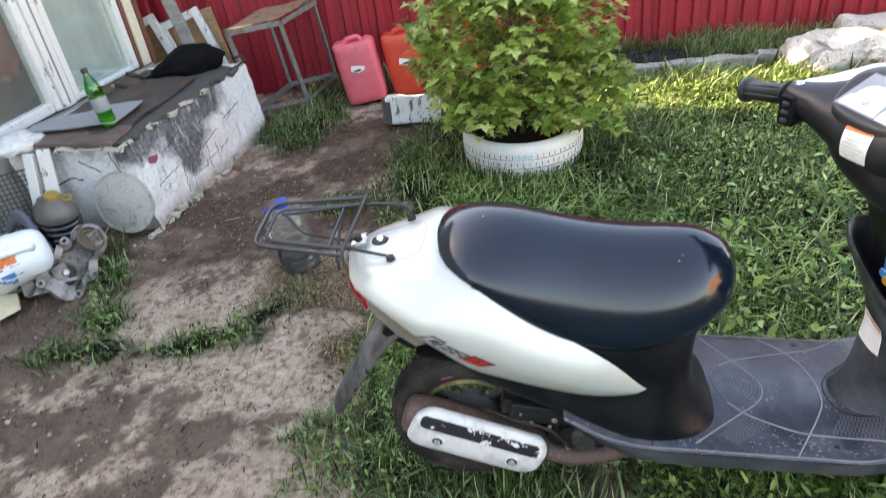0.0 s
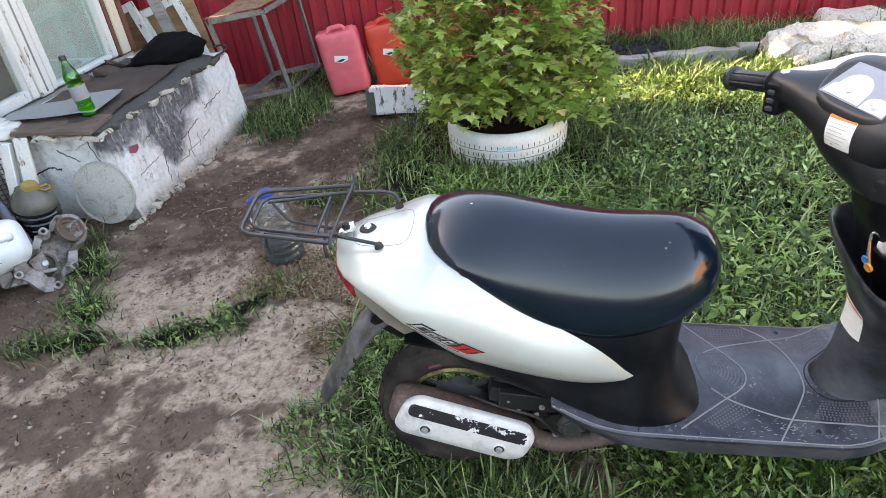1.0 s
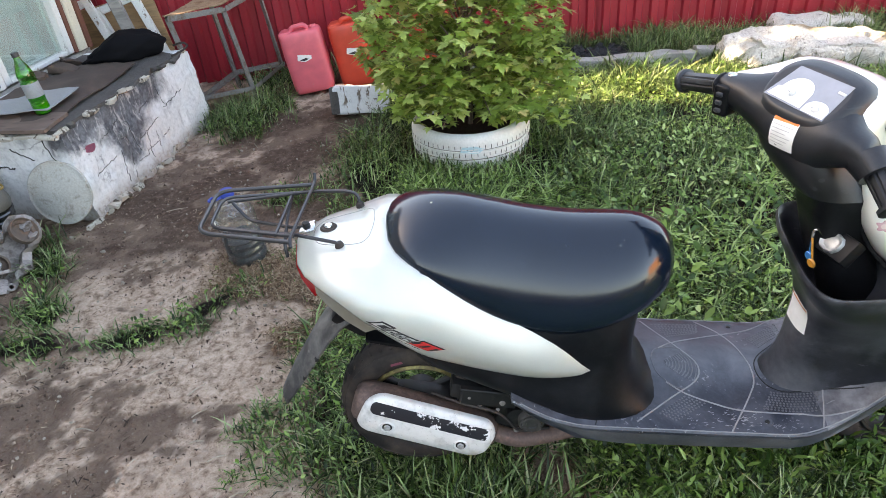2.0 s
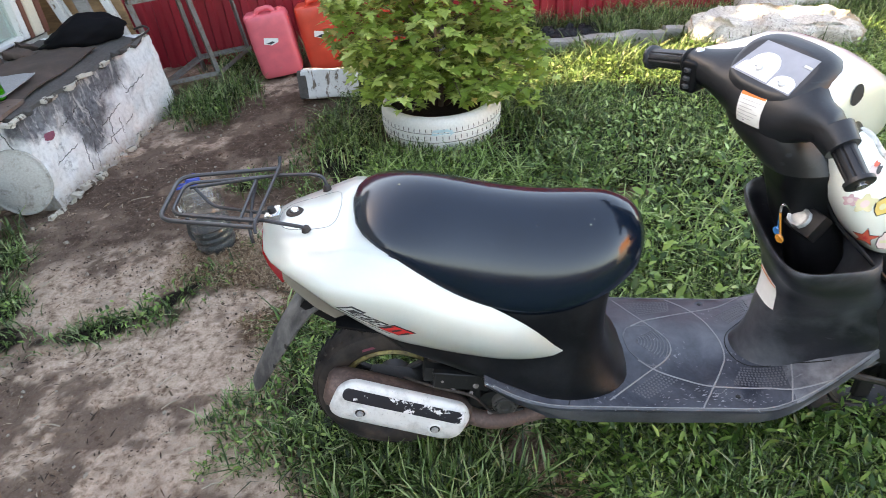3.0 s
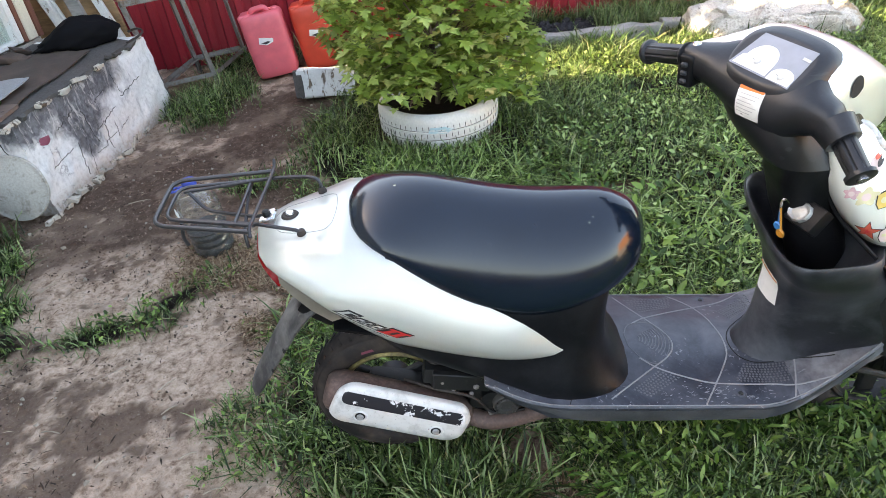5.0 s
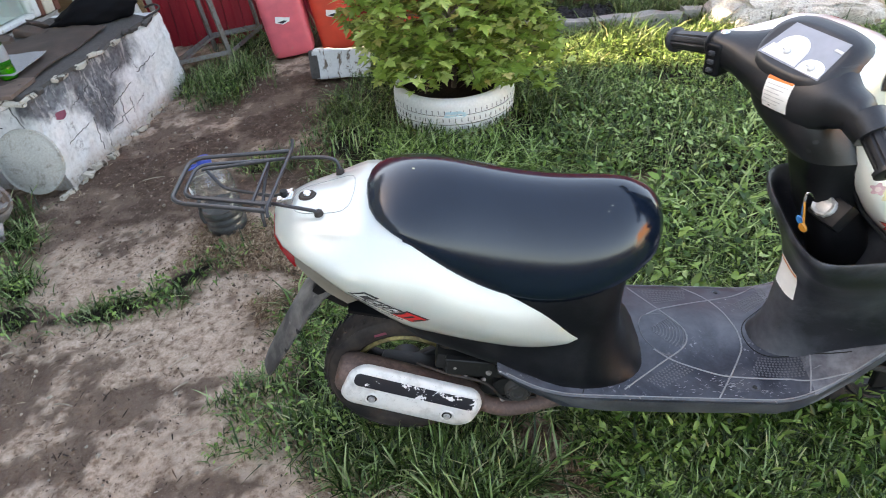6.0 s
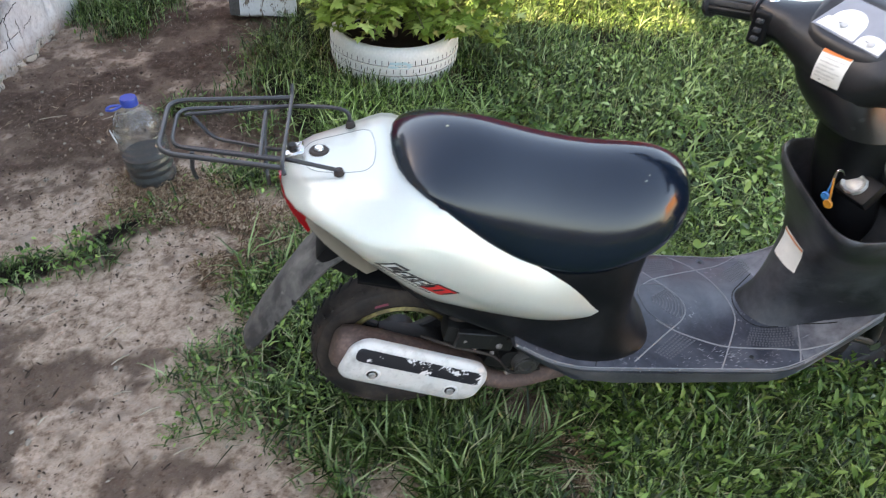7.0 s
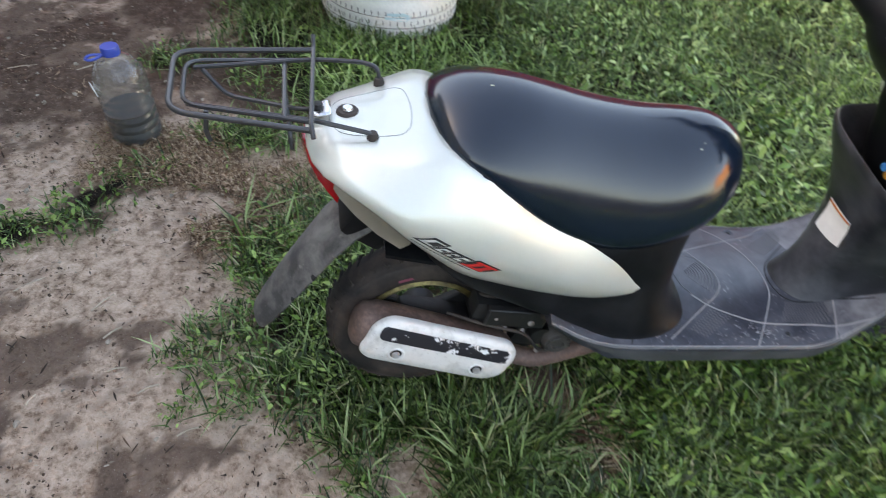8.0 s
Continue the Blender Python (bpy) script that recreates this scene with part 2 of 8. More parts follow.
def make_soil():
    m = Mat("soil", 0.95, 0, (0.3, 0.25, 0.2), spec=0.15)
    mid = m.noise(9, 6, 0.65)
    clod = m.noise(34, 6, 0.7)
    fine = m.noise(110, 5, 0.7)
    grit = m.noise(260, 3, 0.6)
    at = m.t.nodes.new("ShaderNodeAttribute")
    at.attribute_name = "damp"
    wet = m.math("ADD", at.outputs["Fac"], m.math("MULTIPLY", m.math("SUBTRACT", clod, 0.5), 1.1))
    wet = m.math("ADD", wet, m.math("MULTIPLY", m.math("SUBTRACT", mid, 0.5), 0.5))
    dry = m.ramp(clod, (0.33, (0.2, 0.126, 0.088)), (0.43, (0.43, 0.298, 0.216)), (0.52, (0.63, 0.46, 0.347)), (0.66, (0.78, 0.605, 0.48)))
    dry = m.mix(m.math("MULTIPLY", m.band(fine, 0.4, 0.7), 0.5), dry, m.mix(0.5, dry, (0.2, 0.14, 0.1)))
    dark = m.ramp(clod, (0.3, (0.05, 0.03, 0.022)), (0.52, (0.14, 0.09, 0.066)), (0.75, (0.27, 0.185, 0.14)))
    c = m.mix(m.band(wet, 0.2, 0.8), dry, dark)
    # near-black under the lawn: shade between the blades put into the earth's colour
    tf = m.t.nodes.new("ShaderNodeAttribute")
    tf.attribute_name = "blade_shade"
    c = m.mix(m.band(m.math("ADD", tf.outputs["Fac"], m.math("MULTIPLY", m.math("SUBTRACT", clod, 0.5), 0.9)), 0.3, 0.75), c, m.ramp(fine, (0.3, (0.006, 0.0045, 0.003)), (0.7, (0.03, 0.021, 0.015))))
    c = m.mix(m.band(grit, 0.64, 0.72), c, m.mix(0.65, c, (0.05, 0.036, 0.027)))
    c = m.mix(m.math("MULTIPLY", m.band(grit, 0.36, 0.3), 0.4), c, (0.6, 0.52, 0.43))
    m.color(c)
    h = m.math("ADD", m.math("MULTIPLY", fine, 0.5), m.math("MULTIPLY", grit, 0.2))
    h = m.math("ADD", h, m.math("MULTIPLY", clod, 1.2))
    m.bump(h, 1.0, 0.022)
    return m.m


def make_plaster():
    m = Mat("limewashed_plaster", 0.9, 0, (0.7, 0.7, 0.68), spec=0.25)
    big = m.noise(2.6, 5, 0.6, distort=0.8)
    blot = m.noise(5.5, 6, 0.65, distort=0.5)
    fine = m.noise(45, 6, 0.65)
    streak = m.noise(14, 5, 0.6, stretch=(1, 1, 0.22))
    white = m.ramp(fine, (0.2, (0.42, 0.41, 0.40)), (0.45, (0.64, 0.635, 0.62)), (0.8, (0.8, 0.795, 0.78)))
    soot = m.ramp(fine, (0.3, (0.06, 0.06, 0.065)), (0.7, (0.2, 0.2, 0.21)))
    at = m.t.nodes.new("ShaderNodeAttribute")
    at.attribute_name = "soot"
    s = m.math("ADD", at.outputs["Fac"], m.math("MULTIPLY", m.math("SUBTRACT", big, 0.5), 1.6))
    s = m.math("ADD", s, m.math("MULTIPLY", m.math("SUBTRACT", blot, 0.5), 1.5))
    rub = m.noise(26, 5, 0.6, stretch=(1, 1, 0.3), distort=1.2)
    soot = m.mix(m.math("MULTIPLY", m.band(rub, 0.56, 0.64), 0.7), soot, (0.5, 0.48, 0.45))
    c = m.mix(m.band(s, 0.28, 0.72), white, soot)
    splash = m.t.nodes.new("ShaderNodeAttribute")
    splash.attribute_name = "splash"
    sp = m.math("ADD", splash.outputs["Fac"], m.math("MULTIPLY", m.math("SUBTRACT", fine, 0.5), 1.4))
    c = m.mix(m.math("MULTIPLY", m.band(sp, 0.3, 0.9), 0.75), c, (0.2, 0.145, 0.1))
    c = m.mix(m.math("MULTIPLY", m.band(streak, 0.58, 0.72), 0.55), c, (0.16, 0.15, 0.145))
    v = m.node("ShaderNodeTexVoronoi", Scale=4.5)
    v.feature = "DISTANCE_TO_EDGE"
    w = m.t.nodes.new("ShaderNodeVectorMath")
    w.operation = "ADD"
    nz = m.node("ShaderNodeTexNoise", Scale=6.0, Detail=5.0)
    m.link(m.co(), nz.inputs["Vector"])
    sc = m.t.nodes.new("ShaderNodeVectorMath")
    sc.operation = "SCALE"
    sc.inputs["Scale"].default_value = 0.35
    m.link(nz.outputs["Color"], sc.inputs[0])
    m.link(m.co(), w.inputs[0])
    m.link(sc.outputs["Vector"], w.inputs[1])
    m.link(w.outputs["Vector"], v.inputs["Vector"])
    gate = m.band(m.noise(3.5, 2), 0.56, 0.6)
    crack = m.math("MULTIPLY", m.band(v.outputs["Distance"], 0.012, 0.003), gate)
    c = m.mix(m.math("MULTIPLY", crack, 0.4), c, (0.07, 0.065, 0.06))
    m.color(c)
    h = m.math("SUBTRACT", m.math("ADD", m.math("MULTIPLY", blot, 1.2), m.math("MULTIPLY", fine, 0.5)), m.math("MULTIPLY", crack, 0.8))
    m.bump(h, 0.8, 0.006)
    return m.m


def make_peeling(name, paint, under, amount=0.5, rough=0.6):
    m = Mat(name, rough, 0, paint)
    n = m.noise(22, 6, 0.7, stretch=(1, 1, 0.35), distort=0.4)
    f = m.noise(90, 4)
    g = m.noise(40, 5, 0.6, stretch=(3, 3, 0.2))
    p = m.ramp(f, (0.3, tuple(c * 0.86 for c in paint)), (0.7, paint))
    u = m.ramp(g, (0.3, tuple(c * 0.5 for c in under)), (0.7, under))
    lim = 0.78 - 0.3 * amount
    m.color(m.mix(m.band(n, lim, lim + 0.04), p, u))
    m.bump(m.math("ADD", m.band(n, lim + 0.04, lim), m.math("MULTIPLY", g, 0.3)), 0.6, 0.0015)
    return m.m


def make_fence_red():
    m = Mat("red_coated_steel", 0.42, 0, (0.3, 0.012, 0.02))
    a = m.noise(9, 5, stretch=(1, 1, 0.18))
    d = m.noise(70, 4)
    c = m.ramp(a, (0.3, (0.24, 0.010, 0.019)), (0.7, (0.34, 0.016, 0.028)))
    c = m.mix(m.math("MULTIPLY", m.band(d, 0.58, 0.78), 0.35), c, (0.22, 0.06, 0.05))
    m.color(c)
    m.roughness(d, 0.34, 0.6)
    return m.m


def make_vinyl():
    m = Mat("black_vinyl", 0.16, 0, (0.008, 0.008, 0.01), spec=0.55)
    g = m.noise(420, 3, 0.6)
    l = m.noise(9, 4)
    scuff = m.noise(55, 6, 0.7, stretch=(0.4, 1, 1))
    c = m.ramp(l, (0.3, (0.003, 0.007, 0.014)), (0.75, (0.005, 0.011, 0.022)))
    c = m.mix(m.math("MULTIPLY", m.band(scuff, 0.62, 0.8), 0.25), c, (0.05, 0.052, 0.056))
    m.color(c)
    m.roughness(l, 0.11, 0.2)
    m.bump(g, 0.08, 0.0004)
    return m.m


def make_pearl():
    m = Mat("pearl_white_paint", 0.26, 0.42, (0.92, 0.93, 0.86), coat=1.0)
    f = m.noise(900, 2)
    d = m.noise(14, 6, 0.65)
    c = m.ramp(f, (0.3, (0.91, 0.93, 0.85)), (0.7, (0.96, 0.97, 0.91)))
    c = m.mix(m.math("MULTIPLY", m.band(d, 0.58, 0.8), 0.10), c, (0.5, 0.47, 0.38))
    m.color(c)
    m.roughness(d, 0.26, 0.40)
    return m.m


def make_worn_plastic(name, base, dust, amount=0.45, rough=0.5, scale=12.0, spec=0.5, flecks=0.0):
    m = Mat(name, rough, 0, base, spec=spec)
    d = m.noise(scale, 6, 0.65, distort=0.3)
    f = m.noise(190, 4)
    s = m.noise(60, 5, 0.6, stretch=(0.25, 1, 1))
    c = m.ramp(f, (0.3, tuple(c * 0.8 for c in base)), (0.7, tuple(c * 1.2 for c in base)))
    c = m.mix(m.math("MULTIPLY", m.band(d, 0.4, 0.75), amount), c, dust)
    c = m.mix(m.math("MULTIPLY", m.band(s, 0.66, 0.76), amount * 0.7), c, dust)
    if flecks:
        w = m.math("MULTIPLY", m.band(m.noise(75, 5, 0.7, distort=0.6), 0.60, 0.66), m.band(m.noise(6.5, 3), 0.5, 0.66))
        c = m.mix(m.math("MULTIPLY", w, flecks), c, (0.36, 0.36, 0.37))
    m.color(c)
    m.roughness(d, rough - 0.12, rough + 0.2)
    m.bump(f, 0.2, 0.0006)
    return m.m


def make_shield():
    m = Mat("worn_silver_paint", 0.42, 0.05, (0.6, 0.6, 0.57))
    d = m.noise(16, 6, 0.7)
    f = m.noise(150, 5, 0.7)
    c = m.ramp(d, (0.3, (0.42, 0.415, 0.39)), (0.5, (0.68, 0.675, 0.645)), (0.75, (0.76, 0.755, 0.73)))
    c = m.mix(m.band(f, 0.63, 0.69), c, (0.25, 0.22, 0.19))
    m.color(c)
    m.bump(d, 0.2, 0.001)
    return m.m


def make_chipped_black():
    m = Mat("chipped_black_paint", 0.5, 0, (0.02, 0.02, 0.025))
    d = m.noise(38, 5, 0.65, distort=0.5)
    f = m.noise(160, 4)
    e = m.math("ADD", d, m.math("MULTIPLY", m.math("SUBTRACT", f, 0.5), 0.3))
    sp = m.t.nodes.new("ShaderNodeSeparateXYZ")
    m.link(m.co(), sp.inputs["Vector"])
    e = m.math("ADD", e, m.math("MULTIPLY", m.math("ADD", sp.outputs["X"], 0.50), 0.62))
    m.color(m.mix(m.band(e, 0.585, 0.605), (0.012, 0.012, 0.017), (0.74, 0.73, 0.72)))
    m.bump(m.band(e, 0.585, 0.56), 0.5, 0.0008)
    return m.m


def make_rust(name, base, rust, amount=0.5, rough=0.7, metal=0.2):
    m = Mat(name, rough, metal, base)
    d = m.noise(18, 6, 0.7, distort=0.4)
    f = m.noise(120, 5)
    a = m.ramp(f, (0.3, tuple(c * 0.75 for c in base)), (0.7, base))
    b = m.ramp(f, (0.3, tuple(c * 0.5 for c in rust)), (0.7, rust))
    m.color(m.mix(m.band(d, 0.62 - 0.3 * amount, 0.75 - 0.2 * amount), a, b))
    m.bump(f, 0.3, 0.001)
    return m.m


def make_film(name, tint, rough, base=0.07, haze=0.0):
    """Thin clear plastic or glass: see-through, with a Fresnel sheen."""
    m = Mat(name)
    clear_node = m.node("ShaderNodeBsdfTransparent", Color=(*tint, 1))
    sheen = m.node("ShaderNodeBsdfGlossy", Roughness=rough)
    lw = m.node("ShaderNodeLayerWeight", Blend=0.5)
    fr = m.math("ADD", m.math("MULTIPLY", m.math("POWER", lw.outputs["Facing"], 2.5), 0.7), base)
    mx = m.t.nodes.new("ShaderNodeMixShader")
    m.link(fr, mx.inputs[0])
    m.link(clear_node.outputs["BSDF"], mx.inputs[1])
    m.link(sheen.outputs["BSDF"], mx.inputs[2])
    last = mx.outputs["Shader"]
    if haze:
        milk = m.node("ShaderNodeBsdfDiffuse", Color=(0.75, 0.78, 0.78, 1))
        mz = m.node("ShaderNodeMixShader", Fac=haze)
        m.link(last, mz.inputs[1])
        m.link(milk.outputs["BSDF"], mz.inputs[2])
        last = mz.outputs["Shader"]
    m.link(last, m.t.nodes["Material Output"].inputs["Surface"])
    return m.m


def make_concrete(name, base):
    m = Mat(name, 0.92, 0, base, spec=0.2)
    a = m.noise(6, 6, 0.65, distort=0.3)
    f = m.noise(80, 6, 0.7)
    c = m.ramp(f, (0.25, tuple(c * 0.62 for c in base)), (0.6, base), (0.85, tuple(min(1, c * 1.2) for c in base)))
    c = m.mix(m.math("MULTIPLY", m.band(a, 0.5, 0.72), 0.5), c, tuple(c * 0.45 for c in base))
    m.color(c)
    m.bump(m.math("ADD", f, a), 0.8, 0.008)
    return m.m


def make_wood(name, base, rough=0.75):
    m = Mat(name, rough, 0, base)
    g = m.noise(26, 6, 0.65, stretch=(0.12, 1, 1), distort=1.0)
    s = m.noise(5, 5)
    c = m.ramp(g, (0.25, tuple(c * 0.5 for c in base)), (0.5, base), (0.8, tuple(min(1, c * 1.3) for c in base)))
    m.color(m.mix(m.math("MULTIPLY", m.band(s, 0.5, 0.75), 0.5), c, tuple(c * 0.4 for c in base)))
    m.bump(g, 0.5, 0.002)
    return m.m


def make_slab():
    """Old mortar-crusted block: white lime, ochre and grey patches."""
    m = Mat("lime_crusted_block", 0.92, 0, (0.6, 0.57, 0.5), spec=0.2)
    big = m.noise(4.2, 4, 0.6, distort=0.6)
    mid = m.noise(17, 6, 0.7)
    f = m.noise(90, 5, 0.7)
    lime = m.ramp(f, (0.3, (0.34, 0.32, 0.28)), (0.5, (0.58, 0.56, 0.51)), (0.75, (0.76, 0.74, 0.7)))
    ochre = m.ramp(f, (0.3, (0.17, 0.11, 0.06)), (0.7, (0.38, 0.27, 0.14)))
    grey = m.ramp(f, (0.3, (0.12, 0.115, 0.1)), (0.7, (0.32, 0.31, 0.28)))
    c = m.mix(m.math("MULTIPLY", m.band(big, 0.54, 0.64), 0.8), lime, ochre)
    c = m.mix(m.band(mid, 0.57, 0.66), c, grey)
    m.color(c)
    m.bump(m.math("ADD", m.math("MULTIPLY", mid, 1.4), f), 1.0, 0.014)
    return m.m


SOIL = make_soil()
PLASTER = make_plaster()
RED_STEEL = make_fence_red()
VINYL = make_vinyl()
PEARL = make_pearl()
BLACK_PLASTIC = make_worn_plastic("black_plastic", (0.004, 0.0043, 0.0052), (0.045, 0.045, 0.05), 0.18, 0.34, spec=0.16)
SKIRT_GREY = make_worn_plastic("dusty_skirt_grey", (0.045, 0.047, 0.052), (0.17, 0.172, 0.18), 0.45, 0.46, 10, 0.45)
SKIRT_PLASTIC = make_worn_plastic("dusty_body_skirt_plastic", (0.004, 0.0045, 0.006), (0.06, 0.062, 0.068), 0.2, 0.38, 9, 0.16)
FLOOR_PLASTIC = make_worn_plastic("scuffed_footboard_plastic", (0.014, 0.017, 0.027), (0.18, 0.187, 0.21), 0.42, 0.36, 9, 0.6, 1.0)
GREY_PLASTIC = make_worn_plastic("dark_grey_plastic", (0.028, 0.03, 0.033), (0.09, 0.09, 0.09), 0.35, 0.5, 12, 0.3)
RIDGE_GREY = plain("worn_ridge_grey", (0.1, 0.1, 0.108), 0.5)
RIB_GREY = plain("worn_rib_grey", (0.2, 0.2, 0.205), 0.6)
RIB_SCUFF = plain("pale_scratch_grey", (0.25, 0.25, 0.26), 0.7)
RUBBER = make_worn_plastic("tyre_rubber", (0.012, 0.011, 0.011), (0.13, 0.095, 0.075), 0.55, 0.7, 12, 0.35)
FLAP_PLASTIC = make_worn_plastic("dusty_flap_plastic", (0.035, 0.034, 0.034), (0.30, 0.285, 0.26), 0.65, 0.6, 14)
RACK_BLACK = plain("black_enamelled_rod", (0.018, 0.018, 0.02), 0.4, 0.0, 0.2)
CHROME = plain("dull_chrome", (0.55, 0.55, 0.55), 0.25, 1.0, 0, 0.1)
SHIELD = make_shield()
DULL_METAL = plain("dull_bare_metal", (0.42, 0.42, 0.41), 0.5, 0.6, 0, 0.5, 140, 0.5)
DARK_SCREEN = make_wood("dark_screen_boards", (0.05, 0.045, 0.04))
SHIELD_BLACK = make_chipped_black()
MUFFLER = make_rust("sooty_muffler_steel", (0.12, 0.08, 0.068), (0.22, 0.14, 0.115), 0.6, 0.7)
ENGINE = make_rust("oily_engine_metal", (0.014, 0.014, 0.014), (0.055, 0.048, 0.042), 0.3, 0.55, 0.2)
RIM_GOLD = make_rust("grimy_brass_rim", (0.3, 0.24, 0.09), (0.1, 0.07, 0.04), 0.6, 0.5, 0.7)
RED_LENS = plain("red_lens_plastic", (0.42, 0.012, 0.015), 0.18, 0, 0.5)
BEIGE_LENS = plain("clouded_beige_lens", (0.24, 0.2, 0.155), 0.35, 0, 0.3)
DECAL_BLACK = plain("black_print", (0.02, 0.02, 0.022), 0.4)
DECAL_RED = plain("red_print", (0.6, 0.03, 0.03), 0.4)
DECAL_GREY = plain("silver_grey_print", (0.3, 0.32, 0.29), 0.4)
DECAL_ORANGE = plain("orange_print", (0.7, 0.16, 0.03), 0.5)
DECAL_YELLOW = plain("yellow_print", (0.72, 0.5, 0.13), 0.5)
DECAL_CREAM = plain("faded_cream_print", (0.68, 0.62, 0.38), 0.5)
DECAL_PINK = plain("faded_pink_print", (0.62, 0.38, 0.4), 0.5)
PAPER = plain("white_paper_label", (0.74, 0.74, 0.71), 0.6)
PRINT = plain("small_grey_print", (0.46, 0.46, 0.45), 0.6)
DIAL_GREY = plain("dial_grey_panel", (0.23, 0.24, 0.27), 0.15, 0, 0.6)
DIAL_WHITE = plain("dial_white_face", (0.75, 0.75, 0.74), 0.2, 0, 0.6)
DARK = plain("dark_hollow", (0.006, 0.006, 0.006), 0.8)
KEY_BLUE = plain("blue_key_tag", (0.02, 0.2, 0.5), 0.4)
KEY_ORANGE = plain("orange_key_tag", (0.55, 0.22, 0.03), 0.4)
TYRE_PAINT = make_peeling("white_painted_rubber", (0.76, 0.76, 0.72), (0.2, 0.19, 0.17), 0.42, 0.6)
TYRE_BLUE = plain("pale_blue_paint_smear", (0.42, 0.62, 0.66), 0.6)
CAN_PINK = plain("faded_pinkish_red_plastic", (0.68, 0.12, 0.145), 0.42, 0, 0, 0.15, 14, 0.1)
CAN_ORANGE = plain("orange_red_plastic", (0.6, 0.06, 0.03), 0.42, 0, 0, 0.15, 14, 0.1)
CLEAR_PET = make_film("clear_bottle_plastic", (0.93, 0.95, 0.94), 0.10, 0.05, 0.035)
GREEN_PET = make_film("green_bottle_plastic", (0.12, 0.66, 0.16), 0.06)
MURK = plain("dark_murky_liquid", (0.018, 0.018, 0.018), 0.55)
GREEN_DRINK = plain("green_liquid", (0.10, 0.42, 0.03), 0.1)
BLUE_CAP = plain("blue_cap_plastic", (0.025, 0.06, 0.32), 0.35)
RUST_IRON = make_rust("dull_rusty_iron", (0.13, 0.095, 0.075), (0.2, 0.115, 0.075), 0.5, 0.8, 0.2)
BAG = plain("black_woven_cloth", (0.004, 0.004, 0.005), 0.8, 0, 0, 0.3, 60, 0.5)
FELT = make_worn_plastic("worn_roofing_felt", (0.05, 0.034, 0.027), (0.15, 0.105, 0.08), 0.5, 0.85, 7)
GREY_SHEET = make_worn_plastic("grey_fibre_sheet", (0.24, 0.245, 0.25), (0.34, 0.33, 0.31), 0.5, 0.8, 7)
SLAB = make_slab()
BROKEN_EDGE = make_concrete("sooty_broken_screed", (0.10, 0.092, 0.085))
KERB = make_concrete("grey_kerb_concrete", (0.36, 0.352, 0.33))
WHITE_FRAME = make_peeling("peeling_white_frame_paint", (0.68, 0.67, 0.63), (0.22, 0.15, 0.1), 0.62)
CREAM_FRAME = make_peeling("peeling_cream_paint", (0.66, 0.58, 0.45), (0.25, 0.17, 0.1), 0.5)
BROWN_POST = make_peeling("red_brown_post_paint", (0.16, 0.055, 0.035), (0.1, 0.07, 0.05), 0.4)
OLD_WOOD = make_wood("bare_old_wood", (0.33, 0.2, 0.1))
GREY_WOOD = make_wood("weathered_grey_wood", (0.24, 0.225, 0.205))
BOARD = make_rust("rust_stained_board", (0.3, 0.2, 0.12), (0.22, 0.1, 0.05), 0.5, 0.8, 0)
ANGLE_STEEL = make_rust("grey_angle_steel", (0.23, 0.215, 0.2), (0.2, 0.12, 0.08), 0.45, 0.65, 0.3)
PANE = make_film("window_glass", (0.9, 0.94, 0.92), 0.01)
CURTAIN = plain("milky_window_film", (0.5, 0.54, 0.52), 0.9, 0, 0, 0.2, 5)
# tone of the hazy reflection in window_2, put into a sheet's colour
PANE_HAZE = plain("brown_pane_haze", (0.17, 0.14, 0.13), 0.9, 0, 0, 0.4, 4)
INDOOR = plain("dim_indoor_wall", (0.16, 0.13, 0.11), 0.9)
WALL_PLASTER = make_concrete("house_render", (0.5, 0.47, 0.42))
ROOFING = make_worn_plastic("grey_roof_sheet", (0.12, 0.12, 0.12), (0.2, 0.2, 0.19), 0.4, 0.8, 5)
LID_GREY = make_rust("dented_pale_sheet_metal", (0.46, 0.45, 0.4), (0.3, 0.27, 0.22), 0.3, 0.6, 0.1)
CAST_ALU = make_rust("dirty_cast_aluminium", (0.33, 0.29, 0.27), (0.14, 0.11, 0.095), 0.45, 0.65, 0.3)
WHITE_PE = plain("white_canister_plastic", (0.72, 0.74, 0.76), 0.4)
CREAM_BOARD = plain("cream_board", (0.62, 0.55, 0.38), 0.8)
SLATE_PLASTIC = plain("blue_grey_plastic", (0.12, 0.13, 0.16), 0.5)
JAR_DARK = plain("dark_jar_filling", (0.014, 0.013, 0.014), 0.15, 0, 0.5)
BAG.node_tree.nodes["Principled BSDF"].inputs["Specular IOR Level"].default_value = 0.1
WIRE = plain("rusty_wire", (0.05, 0.04, 0.035), 0.6, 0.5)
RAG = plain("dirty_white_rag", (0.55, 0.53, 0.5), 0.95, 0, 0, 0.25, 20, 0.5)
BARK = make_wood("young_bark", (0.14, 0.1, 0.07))
GRASS = foliage("grass_blades", (0.008, 0.022, 0.004), (0.084, 0.162, 0.037), (0.33, 0.45, 0.19), 0.16, 0.28, (0.46, 0.43, 0.25))
WEED = foliage("small_weed_leaves", (0.008, 0.024, 0.005), (0.112, 0.215, 0.038), (0.36, 0.5, 0.15), 0.22, 0.3)
BROADLEAF = foliage("broad_weed_leaves", (0.02, 0.055, 0.010), (0.095, 0.195, 0.035), (0.30, 0.44, 0.12), 0.3, 0.3)
MAPLE = foliage("maple_leaves", (0.13, 0.21, 0.035), (0.33, 0.45, 0.10), (0.58, 0.66, 0.24), 0.42, 0.28, (0.62, 0.5, 0.2))
